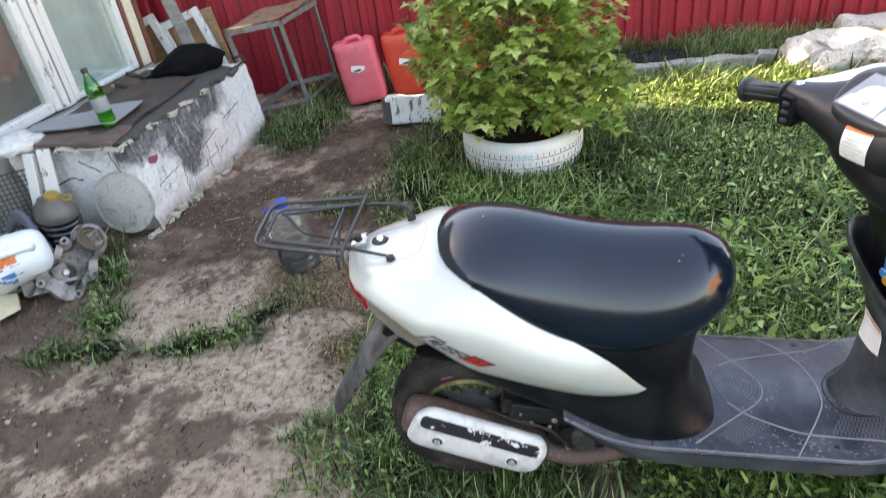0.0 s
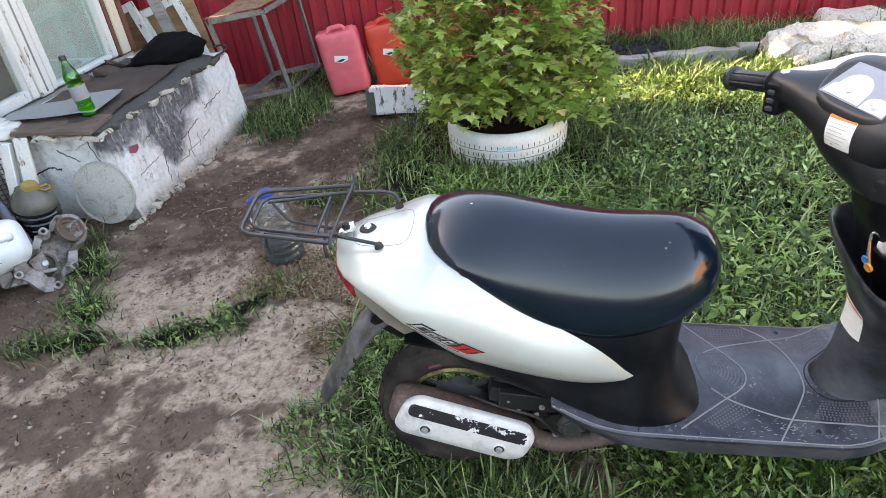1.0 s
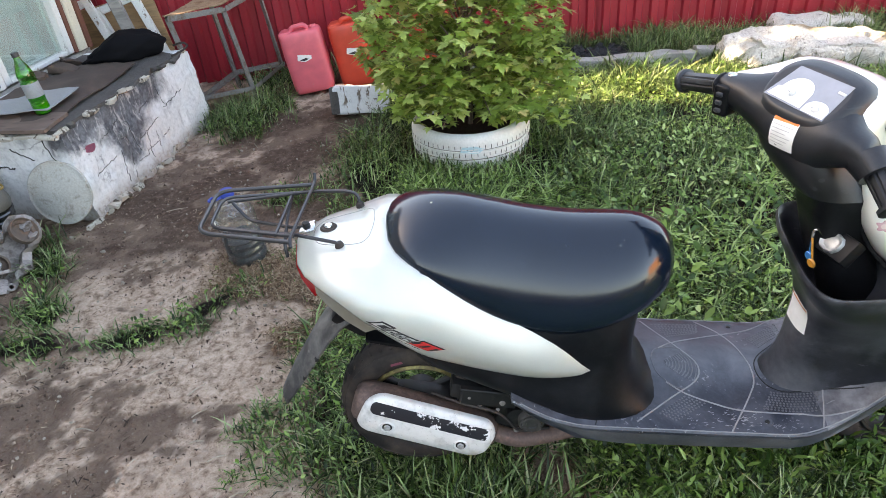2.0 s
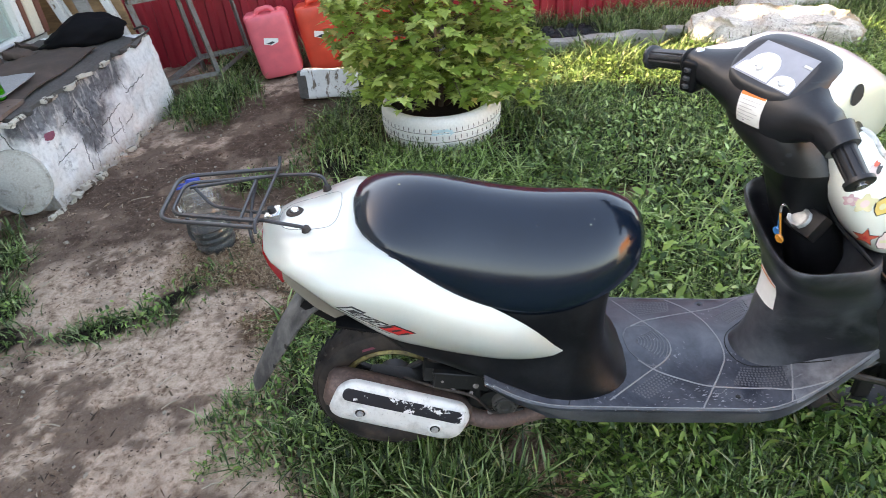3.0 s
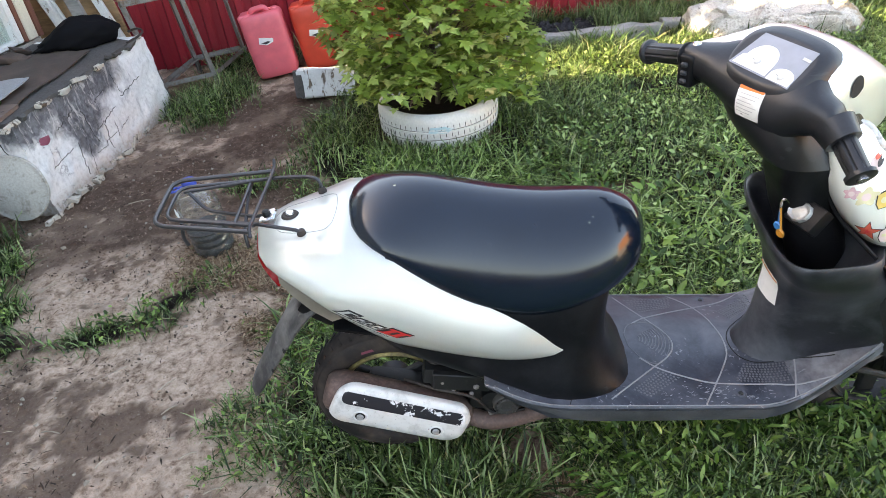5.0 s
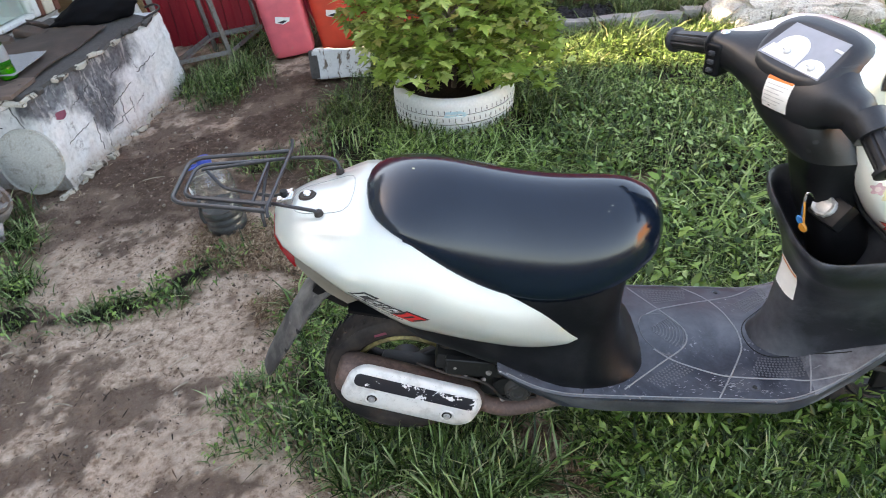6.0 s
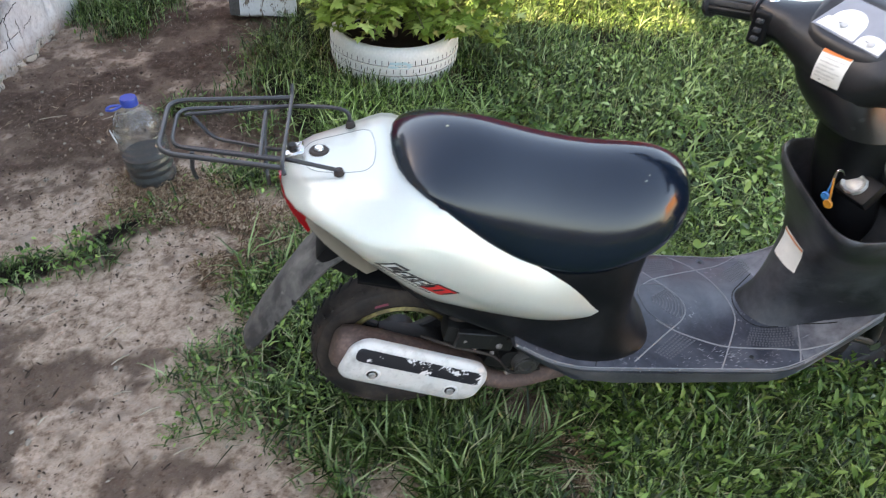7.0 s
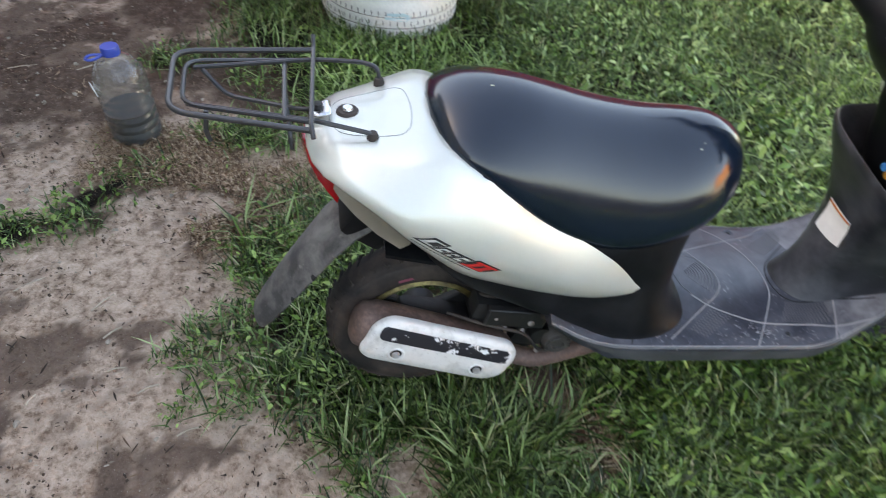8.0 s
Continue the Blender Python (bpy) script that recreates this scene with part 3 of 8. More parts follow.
# lighter than GRASS and BROADLEAF: the mid-lawn's brightness put into the leaf colour
BRIGHT_LAWN = foliage("bright_lawn_leaves", (0.02, 0.05, 0.010), (0.15, 0.265, 0.058), (0.42, 0.55, 0.23), 0.22, 0.3)
STRAW = foliage("dry_weed_litter", (0.10, 0.055, 0.035), (0.34, 0.215, 0.13), (0.64, 0.50, 0.35), 0.2, 0.8)
MULCH = foliage("dark_stem_crumbs", (0.03, 0.02, 0.015), (0.06, 0.04, 0.028), (0.12, 0.08, 0.055), 0.05, 0.9, (0.6, 0.52, 0.42))
EARTH_CRUMB = foliage("earth_crumbs", (0.07, 0.046, 0.034), (0.2, 0.138, 0.1), (0.4, 0.29, 0.22), 0.0, 0.95)
POTTING_SOIL = make_concrete("dark_potting_soil", (0.035, 0.026, 0.02))
WARM_REFLECT = plain("warm_reflecting_wall", (0.55, 0.25, 0.09), 0.9, 0, 0, 0.2, 8)
CINDER = make_concrete("black_cinders", (0.03, 0.03, 0.033))
BROWN_BOARD = make_wood("split_brown_board", (0.15, 0.1, 0.078))
CRACK = plain("dark_open_crack", (0.035, 0.032, 0.03), 0.95)
PAINT_SMEAR = plain("dark_red_paint_smear", (0.24, 0.06, 0.09), 0.8, 0, 0, 0.3, 60)
DECAL_SILVER = plain("silver_print", (0.55, 0.56, 0.52), 0.4)
DECAL_STAR = plain("orange_red_print", (0.62, 0.1, 0.06), 0.5)
DECAL_BLUSH = plain("pale_blush_print", (0.72, 0.56, 0.53), 0.5)
CAP_GREY = make_worn_plastic("grimy_cap_grey", (0.03, 0.029, 0.028), (0.1, 0.088, 0.075), 0.5, 0.5)
GRIT = make_concrete("pale_soil_grit", (0.4, 0.34, 0.27))
TWIG = make_wood("pale_dry_twig", (0.42, 0.34, 0.25))
# paler than the footboard: dust, and the sky's sheen put into the grey
TOE_PLASTIC = make_worn_plastic("dusty_sheen_toe_plastic", (0.05, 0.053, 0.063), (0.27, 0.277, 0.3), 0.8, 0.42, 9, 0.5)
LEG_PLASTIC = make_worn_plastic("dusty_black_plastic", (0.012, 0.013, 0.017), (0.19, 0.195, 0.215), 0.6, 0.36, 6, 0.6)
OLD_PAINT = make_peeling("flaking_whitewash", (0.66, 0.66, 0.64), (0.22, 0.17, 0.13), 0.75, 0.85)
CRUMB = make_peeling("crumbled_dirty_plaster", (0.46, 0.42, 0.35), (0.1, 0.075, 0.055), 0.85, 0.9)
DUSTY_PET = make_worn_plastic("dusty_bottle_plastic", (0.07, 0.064, 0.056), (0.22, 0.195, 0.16), 0.5, 0.35, 9)
OCHRE_CAP = plain("ochre_cap_plastic", (0.27, 0.17, 0.04), 0.6)
HEAD_PLASTIC = make_worn_plastic("dusty_handlebar_plastic", (0.009, 0.009, 0.011), (0.06, 0.062, 0.07), 0.4, 0.38, 5, 0.45)
# ---- ground ----
# south of y 0.2 the lawn is added, unseen, to darken the seat's reflection
EDGE_Y = [-7.0, -2.0, 0.2, 0.7, 0.95, 1.12, 1.25, 1.33, 1.57, 1.88, 2.1, 2.35, 2.6, 2.85, 3.19, 3.74, 4.2, 4.5, 6.0]
EDGE_X = [-2.2, -1.3, -0.12, 0.28, 0.12, -0.1, -0.22, -0.43, -0.50, -0.36, -0.22, -0.18, -0.32, -0.5, -0.60, -0.47, -0.35, -0.3, -0.3]


def wob(x, y, f, s=0.0):
    """Smooth wavering between about -1 and 1."""
    return (np.sin(f * x + 1.7 * f * y * 0.37 + s) + np.sin(1.31 * f * y - 0.6 * f * x + 2.1 * s + 1) + np.sin(2.3 * f * x + 0.9 * f * y + s * 3) * 0.6) / 2.6


def blob(x, y, cx, cy, rx, ry, turn=0.0):
    c, s = math.cos(radians(turn)), math.sin(radians(turn))
    u, v = (x - cx) * c + (y - cy) * s, -(x - cx) * s + (y - cy) * c
    return 1 - np.sqrt((u / rx) ** 2 + (v / ry) ** 2)


LATTICE = np.random.default_rng(99).uniform(-1, 1, (64, 64))


def vnoise(x, y, f, s=0):
    """Smooth lattice noise between -1 and 1."""
    u, v = np.asarray(x) * f + 7.3 * s + 500.0, np.asarray(y) * f + 3.1 * s + 500.0
    i, j = np.floor(u).astype(int), np.floor(v).astype(int)
    a, b = u - i, v - j
    a, b = a * a * (3 - 2 * a), b * b * (3 - 2 * b)
    g = lambda p, q: LATTICE[p % 64, q % 64]
    return (g(i, j) * (1 - a) + g(i + 1, j) * a) * (1 - b) + (g(i, j + 1) * (1 - a) + g(i + 1, j + 1) * a) * b


def rough_noise(x, y, f, s=0):
    return (vnoise(x, y, f, s) + 0.6 * vnoise(x, y, f * 2.1, s + 1) + 0.4 * vnoise(x, y, f * 4.3, s + 2) + 0.25 * vnoise(x, y, f * 9, s + 3)) / 1.5


def lawn(x, y):
    """How deep inside the grass a place is: above 0 grown, below 0 bare."""
    e = np.interp(y, EDGE_Y, EDGE_X)
    d = (x - e - 0.025) / 0.13 + 0.6 * wob(x, y, 9.0) + 0.4 * wob(x, y, 23.0, 2) + 0.5 * vnoise(x, y, 30.0, 9)
    for cx, cy, rx, ry, turn in ((-1.02, 1.98, 0.36, 0.09, 14), (-0.78, 2.16, 0.2, 0.08, 35), (-1.61, 2.48, 0.10, 0.2, 20), (-1.14, 4.02, 0.26, 0.34, 0),
                                 (-1.42, 1.95, 0.3, 0.1, 6), (-1.0, 4.75, 0.35, 0.3, 0), (-0.68, 2.95, 0.12, 0.12, 0), (-0.36, 2.44, 0.2, 0.1, 0), (-1.45, 2.14, 0.13, 0.09, 0)):
        d = np.maximum(d, 2.6 * blob(x, y, cx, cy, rx, ry, turn) + 0.5 * wob(x, y, 21.0, 4) + 0.7 * vnoise(x, y, 26.0, 7))
    for cx, cy, rx, ry in ((0.95, 2.6, 0.14, 0.08), (0.33, 1.55, 0.2, 0.14), (0.45, 1.14, 0.10, 0.12), (0.03, 1.13, 0.10, 0.12), (0.39, 1.32, 0.1, 0.1), (0.2, 3.38, 0.27, 0.27)):
        d = np.minimum(d, -2.5 * blob(x, y, cx, cy, rx, ry) + 0.6)
    return d


def ground_z(x, y):
    z = 0.012 * wob(x, y, 3.1) + 0.006 * wob(x, y, 8.3, 1.2) + 0.005 * rough_noise(x, y, 9.0, 5)
    return z + 0.02 * np.clip(lawn(x, y) / 3, 0, 1) - 0.015


def build_ground():
    grade = lambda a, lo, hi, b: np.concatenate([np.arange(a, lo, 0.04), np.arange(lo, hi, 0.013), np.arange(hi, b + 0.02, 0.04)])
    reach = 180.0 ** np.linspace(0.12, 1, 14)
    gx, gy = grade(-3.2, -2.1, 0.2, 4.2), grade(0.2, 0.85, 4.4, 5.6)
    gx, gy = np.concatenate([(-3.2 - reach)[::-1], gx, gx[-1] + reach]), np.concatenate([(0.2 - reach)[::-1], gy, gy[-1] + reach])
    X, Y = np.meshgrid(gx, gy)
    near = (X > -3.3) & (X < 4.3) & (Y > 0.1) & (Y < 5.7)
    Z = np.where(near, ground_z(X, Y), -0.01)
    lump = rng.normal(0, 0.0007, X.shape) + 0.0055 * vnoise(X, Y, 38.0, 3) * (0.4 + 0.6 * (vnoise(X, Y, 5.0, 8) > -0.1)) + 0.004 * vnoise(X, Y, 75.0, 6) + 0.011 * np.clip(vnoise(X, Y, 27.0, 11) - 0.35, 0, 1) * (lawn(X, Y) < 0.3) - 0.008 * np.clip(vnoise(X, Y, 22.0, 13) - 0.45, 0, 1)
    Z = Z + np.where(near, lump, 0)
    nx, ny = len(gx), len(gy)
    idx = np.arange(nx * ny).reshape(ny, nx)
    f = np.stack([idx[:-1, :-1], idx[:-1, 1:], idx[1:, 1:], idx[1:, :-1]], -1).reshape(-1, 4)
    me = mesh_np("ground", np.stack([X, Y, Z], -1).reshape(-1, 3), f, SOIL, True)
    # damp patches; the lawn term also darkens the earth under the grass
    damp = 0.02 + 0.8 * np.clip(0.45 * lawn(X, Y), 0, 1) + 0.22 * np.clip(rough_noise(X, Y, 3.0, 4), 0, 1) + 0.5 * np.clip(rough_noise(X, Y, 11.0, 6) - 0.12, 0, 1)
    for cx, cy, rx, ry, turn in ((-1.35, 1.60, 0.45, 0.12, 12), (-1.25, 3.0, 0.85, 0.5, 55), (-0.75, 3.85, 0.6, 0.45, 0), (-1.75, 2.45, 0.4, 0.7, 0), (-1.9, 1.75, 0.6, 0.4, 0), (-0.36, 2.0, 0.2, 0.12, 0),
                                 (-0.6, 2.25, 0.28, 0.12, 0), (-0.26, 2.16, 0.18, 0.1, 0), (-0.50, 1.22, 0.10, 0.12, 30), (-0.82, 1.55, 0.26, 0.11, -6), (-1.12, 1.50, 0.22, 0.10, 10), (-0.95, 1.33, 0.18, 0.10, 25), (-1.55, 1.84, 0.25, 0.2, 0), (0.45, 1.14, 0.2, 0.2, 0), (0.33, 1.5, 0.3, 0.25, 0)):
        damp = np.maximum(damp, np.clip(1.6 * blob(X, Y, cx, cy, rx, ry, turn) + 0.2 + 1.5 * rough_noise(X, Y, 11.0, 2), 0, 0.68))
    damp = np.maximum(damp, np.clip((Y - 2.3) / 0.25, 0, 1) * np.clip(0.62 + 1.0 * rough_noise(X, Y, 4.0, 21), 0.1, 0.85))
    damp = np.maximum(damp, np.clip(1.8 * blob(X, Y, -1.85, 2.3, 0.5, 0.42) + 0.1, 0, 0.7))
    at = me.attributes.new("damp", "FLOAT", "POINT")
    at.data.foreach_set("value", damp.astype(np.float32).ravel())
    # mask of the shade painted between the blades, following the lawn
    at = me.attributes.new("blade_shade", "FLOAT", "POINT")
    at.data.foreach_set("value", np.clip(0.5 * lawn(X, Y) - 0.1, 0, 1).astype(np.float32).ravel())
    ob = new("ground", me)
    return tagged(ob, "bare trodden brown earth with dry and damp patches", "ground", kind="structure")


build_ground()

# ---- fence ----
FENCE_A, FENCE_T = Vector((0.0, 4.96, 0.0)), math.atan(0.09)
FENCE_D, FENCE_N = Vector((math.cos(FENCE_T), math.sin(FENCE_T), 0)), Vector((-math.sin(FENCE_T), math.cos(FENCE_T), 0))
FENCE_H = 1.9


def fence_panel(s0, pitch=0.115, ribs=10):
    """A trapezoid-ribbed steel sheet from s0 along the fence."""
    bm = bmesh.new()
    prof = []
    for k in range(ribs):
        a = s0 + k * pitch
        prof += [(a, 0.0), (a + 0.040, 0.0), (a + 0.052, -0.02), (a + 0.095, -0.02), (a + 0.107, 0.0)]
    prof.append((s0 + ribs * pitch + 0.02, 0.0))
    rows = []
    for off in (0.0, 0.003):
        for z in (-0.03, FENCE_H):
            rows.append([bm.verts.new(FENCE_A + FENCE_D * s + FENCE_N * (d + off) + Vector((0, 0, z))) for s, d in prof])
    n = len(prof)
    for j in range(n - 1):
        bm.faces.new((rows[0][j], rows[0][j + 1], rows[1][j + 1], rows[1][j]))
        bm.faces.new((rows[2][j], rows[3][j], rows[3][j + 1], rows[2][j + 1]))
        bm.faces.new((rows[1][j], rows[1][j + 1], rows[3][j + 1], rows[3][j]))
    return bm


fence = thing("fence", (0, 4.96, 0), "red profiled steel sheet fence", "fence", kind="structure")
for k in range(-11, 8):
    part("panel", fence_panel(k * 1.15, ribs=10), RED_STEEL, fence, sharp=20)
for z in (0.35, 1.4):
    bm = bmesh.new()
    box(bm, (23, 0.03, 0.05), matrix=Matrix.Translation(FENCE_A + FENCE_D * -2 + FENCE_N * 0.022 + Vector((0, 0, z))) @ Matrix.Rotation(FENCE_T, 4, "Z"))
    part("rail", bm, ANGLE_STEEL, fence)

# ---- house with its low plastered ledge ----
HD, HN = Vector((0.14, 0.99, 0)).normalized(), Vector((0.99, -0.14, 0)).normalized()
HOUSE = Vector((-2.25, 3.5, 0))
HTURN = math.atan2(-0.14, 0.99)


def hp(s, out, z):
    """A place on the house front: along it, out from it, up."""
    return HOUSE + HD * s + HN * out + Vector((0, 0, z))


def hbox(s0, s1, o0, o1, z0, z1, bm=None, bevel=0.0):
    bm = bm or bmesh.new()
    m = Matrix.Translation(hp((s0 + s1) / 2, (o0 + o1) / 2, (z0 + z1) / 2)) @ Matrix.Rotation(HTURN, 4, "Z")
    box(bm, (o1 - o0, s1 - s0, z1 - z0), matrix=m, bevel=bevel)
    return bm


LEDGE = 0.43
house = thing("house", tuple(hp(0, 0, 0)), "low rendered house with peeling white window frames", "house", kind="structure")
# south of the windows the house is lengthened, unseen, to cast more shade
part("wall", hbox(-11.0, -1.3, -0.25, 0.0, 0, 3.3), WALL_PLASTER, house, "unseen rendered wall carried on to the south for its shade")
part("plinth", hbox(-1.3, 0.80, -0.25, 0.0, 0, LEDGE - 0.01), WALL_PLASTER, house)
part("lintel", hbox(-1.3, 0.80, -0.25, 0.0, 2.3, 3.3), WALL_PLASTER, house)
part("end_wall", hbox(0.62, 0.80, -3.5, -0.254, 0, 3.3), WALL_PLASTER, house)
part("back_wall", hbox(-11.0, 0.80, -3.75, -3.5, 0, 3.3), WALL_PLASTER, house)
part("side_wall", hbox(-11.0, -10.75, -3.5, -0.254, 0, 3.3), WALL_PLASTER, house)
part("partition", hbox(-5.7, 0.60, -1.62, -1.5, 0.0, 3.2), INDOOR, house)
part("inner_floor", hbox(-5.7, 0.60, -3.4, -0.26, 0.3, 0.4), OLD_WOOD, house)
# unseen, added to keep the sun off the lawn to the right
part("gable_overhang", hbox(0.81, 1.46, -0.6, 0.12, 2.56, 3.3), GREY_WOOD, house, "unseen overhang added to shade the lawn's right side")
part("roof", hbox(-11.3, 0.805, -3.8, 0.12, 3.304, 3.5), ROOFING, house, "flat grey sheet roof")

post_end = part("post", hbox(0.765, 0.80, -0.12, 0.03, LEDGE, 2.3), BROWN_POST, house, "dark red-brown corner post")
part("casing", hbox(0.685, 0.762, -0.1, 0.022, LEDGE, 2.3, bevel=0.004), CREAM_FRAME, house, "peeling cream casing board")
part("mullion", hbox(0.652, 0.683, -0.12, 0.012, LEDGE, 2.3), BROWN_POST, house)


def window_unit(name, s0, s1, z0, z1, fw, label, low=0.055):
    w = tagged(new(name), label, "window", kind="structure")
    w.location = hp((s0 + s1) / 2, 0, z0)
    w.matrix_basis = Matrix.Translation(w.location)
    for nm, a in (("frame_stile", (s0, s0 + fw, -0.07, 0.012, z0, z1)), ("frame_stile", (s1 - fw, s1, -0.07, 0.012, z0, z1)),
                  ("frame_rail", (s0 + fw, s1 - fw, -0.06, 0.008, z0, z0 + low)), ("frame_rail", (s0 + fw, s1 - fw, -0.06, 0.008, z1 - 0.06, z1))):
        part(nm, hbox(*a, bevel=0.006), WHITE_FRAME, w)
    pane = part("pane", hbox(s0 + fw, s1 - fw, -0.034, -0.03, z0 + low, z1 - 0.06), PANE, w)
    pane.visible_shadow = False
    return w


window_unit("window_1", 0.052, 0.648, LEDGE + 0.005, 2.29, 0.052, "tall window with peeling white wooden frame", 0.026)
part("frame_post", hbox(-0.046, 0.049, -0.1, 0.02, LEDGE, 2.3, bevel=0.006), WHITE_FRAME, house, "white peeling frame post")
part("joint_groove", hbox(-0.004, 0.005, 0.02, 0.024, LEDGE + 0.02, 2.28), GREY_WOOD, house)
window_unit("window_2", -1.25, -0.049, LEDGE + 0.005, 2.29, 0.054, "tall dim window with white wooden frame")
part("window_film", hbox(0.106, 0.594, -0.056, -0.05, LEDGE + 0.034, 2.22), CURTAIN, house, "milky grey film behind the glass")
# sheet added behind window_2 for the brown haze reflected in its glass
part("curtain", hbox(-1.17, -0.106, -0.075, -0.065, LEDGE + 0.06, 2.22), PANE_HAZE, house, "brown sheet added for the haze in the glass")


def rough_block(size, at, turn, cuts=7, rough=0.02, seed=0.0, soft=0.0):
    bm = bmesh.new()
    box(bm, size)
    bmesh.ops.subdivide_edges(bm, edges=bm.edges, cuts=cuts, use_grid_fill=True)
    for v in bm.verts:
        p = v.co + Vector((seed, seed * 2, 0))
        r = sum((2 * abs(a) / b) ** 3.5 for a, b in zip(v.co, size)) ** (1 / 3.5)
        v.co *= 1 - soft + soft / max(r, 0.5)
        v.co *= 1 - 0.06 * (abs(v.co.y) / size[1] > 0.45) * (abs(v.co.z) / size[2] > 0.45)
        v.co += Vector((noise.noise(p * 7), noise.noise(p * 7 + Vector((9, 0, 0))), noise.noise(p * 7 + Vector((0, 9, 0))))) * rough
        v.co += v.co.normalized() * (noise.noise(p * 24) * 0.5 + noise.noise(p * 55) * 0.25) * rough
    bm.transform(pose(*at, *turn))
    return bm


def build_ledge():
    """Low plastered block wall: rough-faced, with the broken top edge."""
    A, D = Vector((-1.585, 2.853, 0)), Vector((0.14, 0.99, 0)).normalized()
    N = Vector((D.y, -D.x, 0))
    L, DEEP = 1.195, 0.66
    bm = bmesh.new()
    soot = bm.verts.layers.float.new("soot")
    splash = bm.verts.layers.float.new("splash")

    def vert(s, o, z, rough=0.016):
        p = A + D * s + N * o + Vector((0, 0, z))
        w = noise.noise(p * 9) * rough + noise.noise(p * 31) * rough * 0.5
        v = bm.verts.new(p + N * w + D * w * 0.4)
        marks = [1.25 * max(0.0, 1 - math.hypot((s - cs) / rs, (z - cz) / rz)) for cs, cz, rs, rz in ((0.16, 0.40, 0.34, 0.14), (0.42, 0.34, 0.30, 0.22), (0.66, 0.38, 0.26, 0.13), (0.40, 0.20, 0.16, 0.16))]
        v[soot] = 0.02 + max(marks) * (1.0 if o > -0.08 else 0.25) + 0.3 * max(0, 1 - max(z, 0.0) / 0.04)
        v[splash] = 0.9 * max(0, 1 - max(z, 0.0) / 0.11)
        return v

    ns, nz, nd = 64, 24, 30
    flare = lambda z: 0.03 * (1 - z / LEDGE)
    front = [[vert(L * i / ns, flare(LEDGE * k / nz), LEDGE * k / nz + (-0.03 if k == 0 else 0) + (0.012 * noise.noise(Vector((i * 0.4, 0, 3))) if k == nz else 0)) for k in range(nz + 1)] for i in range(ns + 1)]
    near = [[front[0][k] if j == 0 else vert(0, flare(LEDGE * k / nz) - (DEEP + 0.03) * j / nd, LEDGE * k / nz + (-0.03 if k == 0 else 0)) for k in range(nz + 1)] for j in range(nd + 1)]
    far = [[front[ns][k] if j == 0 else vert(L, flare(LEDGE * k / nz) - DEEP * j / nd, LEDGE * k / nz + (-0.03 if k == 0 else 0)) for k in range(nz + 1)] for j in range(nd + 1)]
    for sheet in (front, near, far):
        for a, b in zip(sheet, sheet[1:]):
            for k in range(nz):
                bm.faces.new((a[k], b[k], b[k + 1], a[k + 1]))
    top_near, top_far = [r[nz] for r in near], [r[nz] for r in far]
    bm.faces.new([r[nz] for r in front] + top_far[1:] + top_near[:0:-1])
    return single("ledge_wall", bm, PLASTER, "low whitewashed plaster ledge, cracked and soot-stained", "ledge", kind="structure", sharp=50)


build_ledge()


def ledge_at(s, o, z=LEDGE):
    d = Vector((0.14, 0.99, 0)).normalized()
    return Vector((-1.585, 2.853, 0)) + d * s + Vector((d.y, -d.x, 0)) * o + Vector((0, 0, z))


def sheet_on(points, thick, wave=0.004, cuts=6, up=LEDGE):
    """A thin uneven slab over an outline of ledge places (s, o)."""
    bm = bmesh.new()
    f = bm.faces.new([bm.verts.new(ledge_at(s, o, up)) for s, o in points])
    bmesh.ops.triangulate(bm, faces=[f])
    bmesh.ops.subdivide_edges(bm, edges=bm.edges, cuts=cuts, use_grid_fill=True)
    for v in bm.verts:
        v.co.z += wave * (1 + noise.noise(v.co * 6)) + wave * 0.4 * noise.noise(v.co * 25)
    ret = bmesh.ops.extrude_face_region(bm, geom=bm.faces[:])
    bmesh.ops.translate(bm, verts=[g for g in ret["geom"] if isinstance(g, bmesh.types.BMVert)], vec=(0, 0, thick))
    return bm


single("ledge_screed", sheet_on([(0.0, -0.01), (0.35, 0.006), (0.8, -0.004), (1.06, 0.004), (1.12, -0.12), (1.1, -0.62), (0.0, -0.62)], 0.018, 0.003, 12, LEDGE - 0.004), BROKEN_EDGE,
       "broken sooty screed along the ledge top", "screed", kind="structure")
single("roofing_felt", sheet_on([(0.08, -0.07), (0.5, -0.1), (0.86, -0.12), (0.9, -0.42), (0.5, -0.6), (0.02, -0.5)], 0.006, 0.012, 10, LEDGE + 0.016), FELT,
       "brown worn roofing felt lying on the ledge", "roofing felt")
single("plank", sheet_on([(-0.035, -0.03), (0.17, -0.06), (0.16, -0.6), (-0.05, -0.62)], 0.016, 0.002, 5, LEDGE + 0.018), BROWN_BOARD, "brown split board at the ledge end", "board")
single("grey_sheet", sheet_on([(0.13, -0.12), (0.42, -0.16), (0.36, -0.36), (0.12, -0.58), (0.04, -0.56)], 0.005, 0.012, 8, LEDGE + 0.046), GREY_SHEET, "thin grey fibre sheet lying on the ledge", "sheet")

# ragged lumps of screed along the ledge's front edge
lr = random.Random(3)
for k in range(15):
    s0 = 0.03 + 0.08 * k + lr.uniform(-0.03, 0.03)
    w = lr.uniform(0.03, 0.11)
    pale = k in (0, 2, 3, 5, 6, 8, 14)
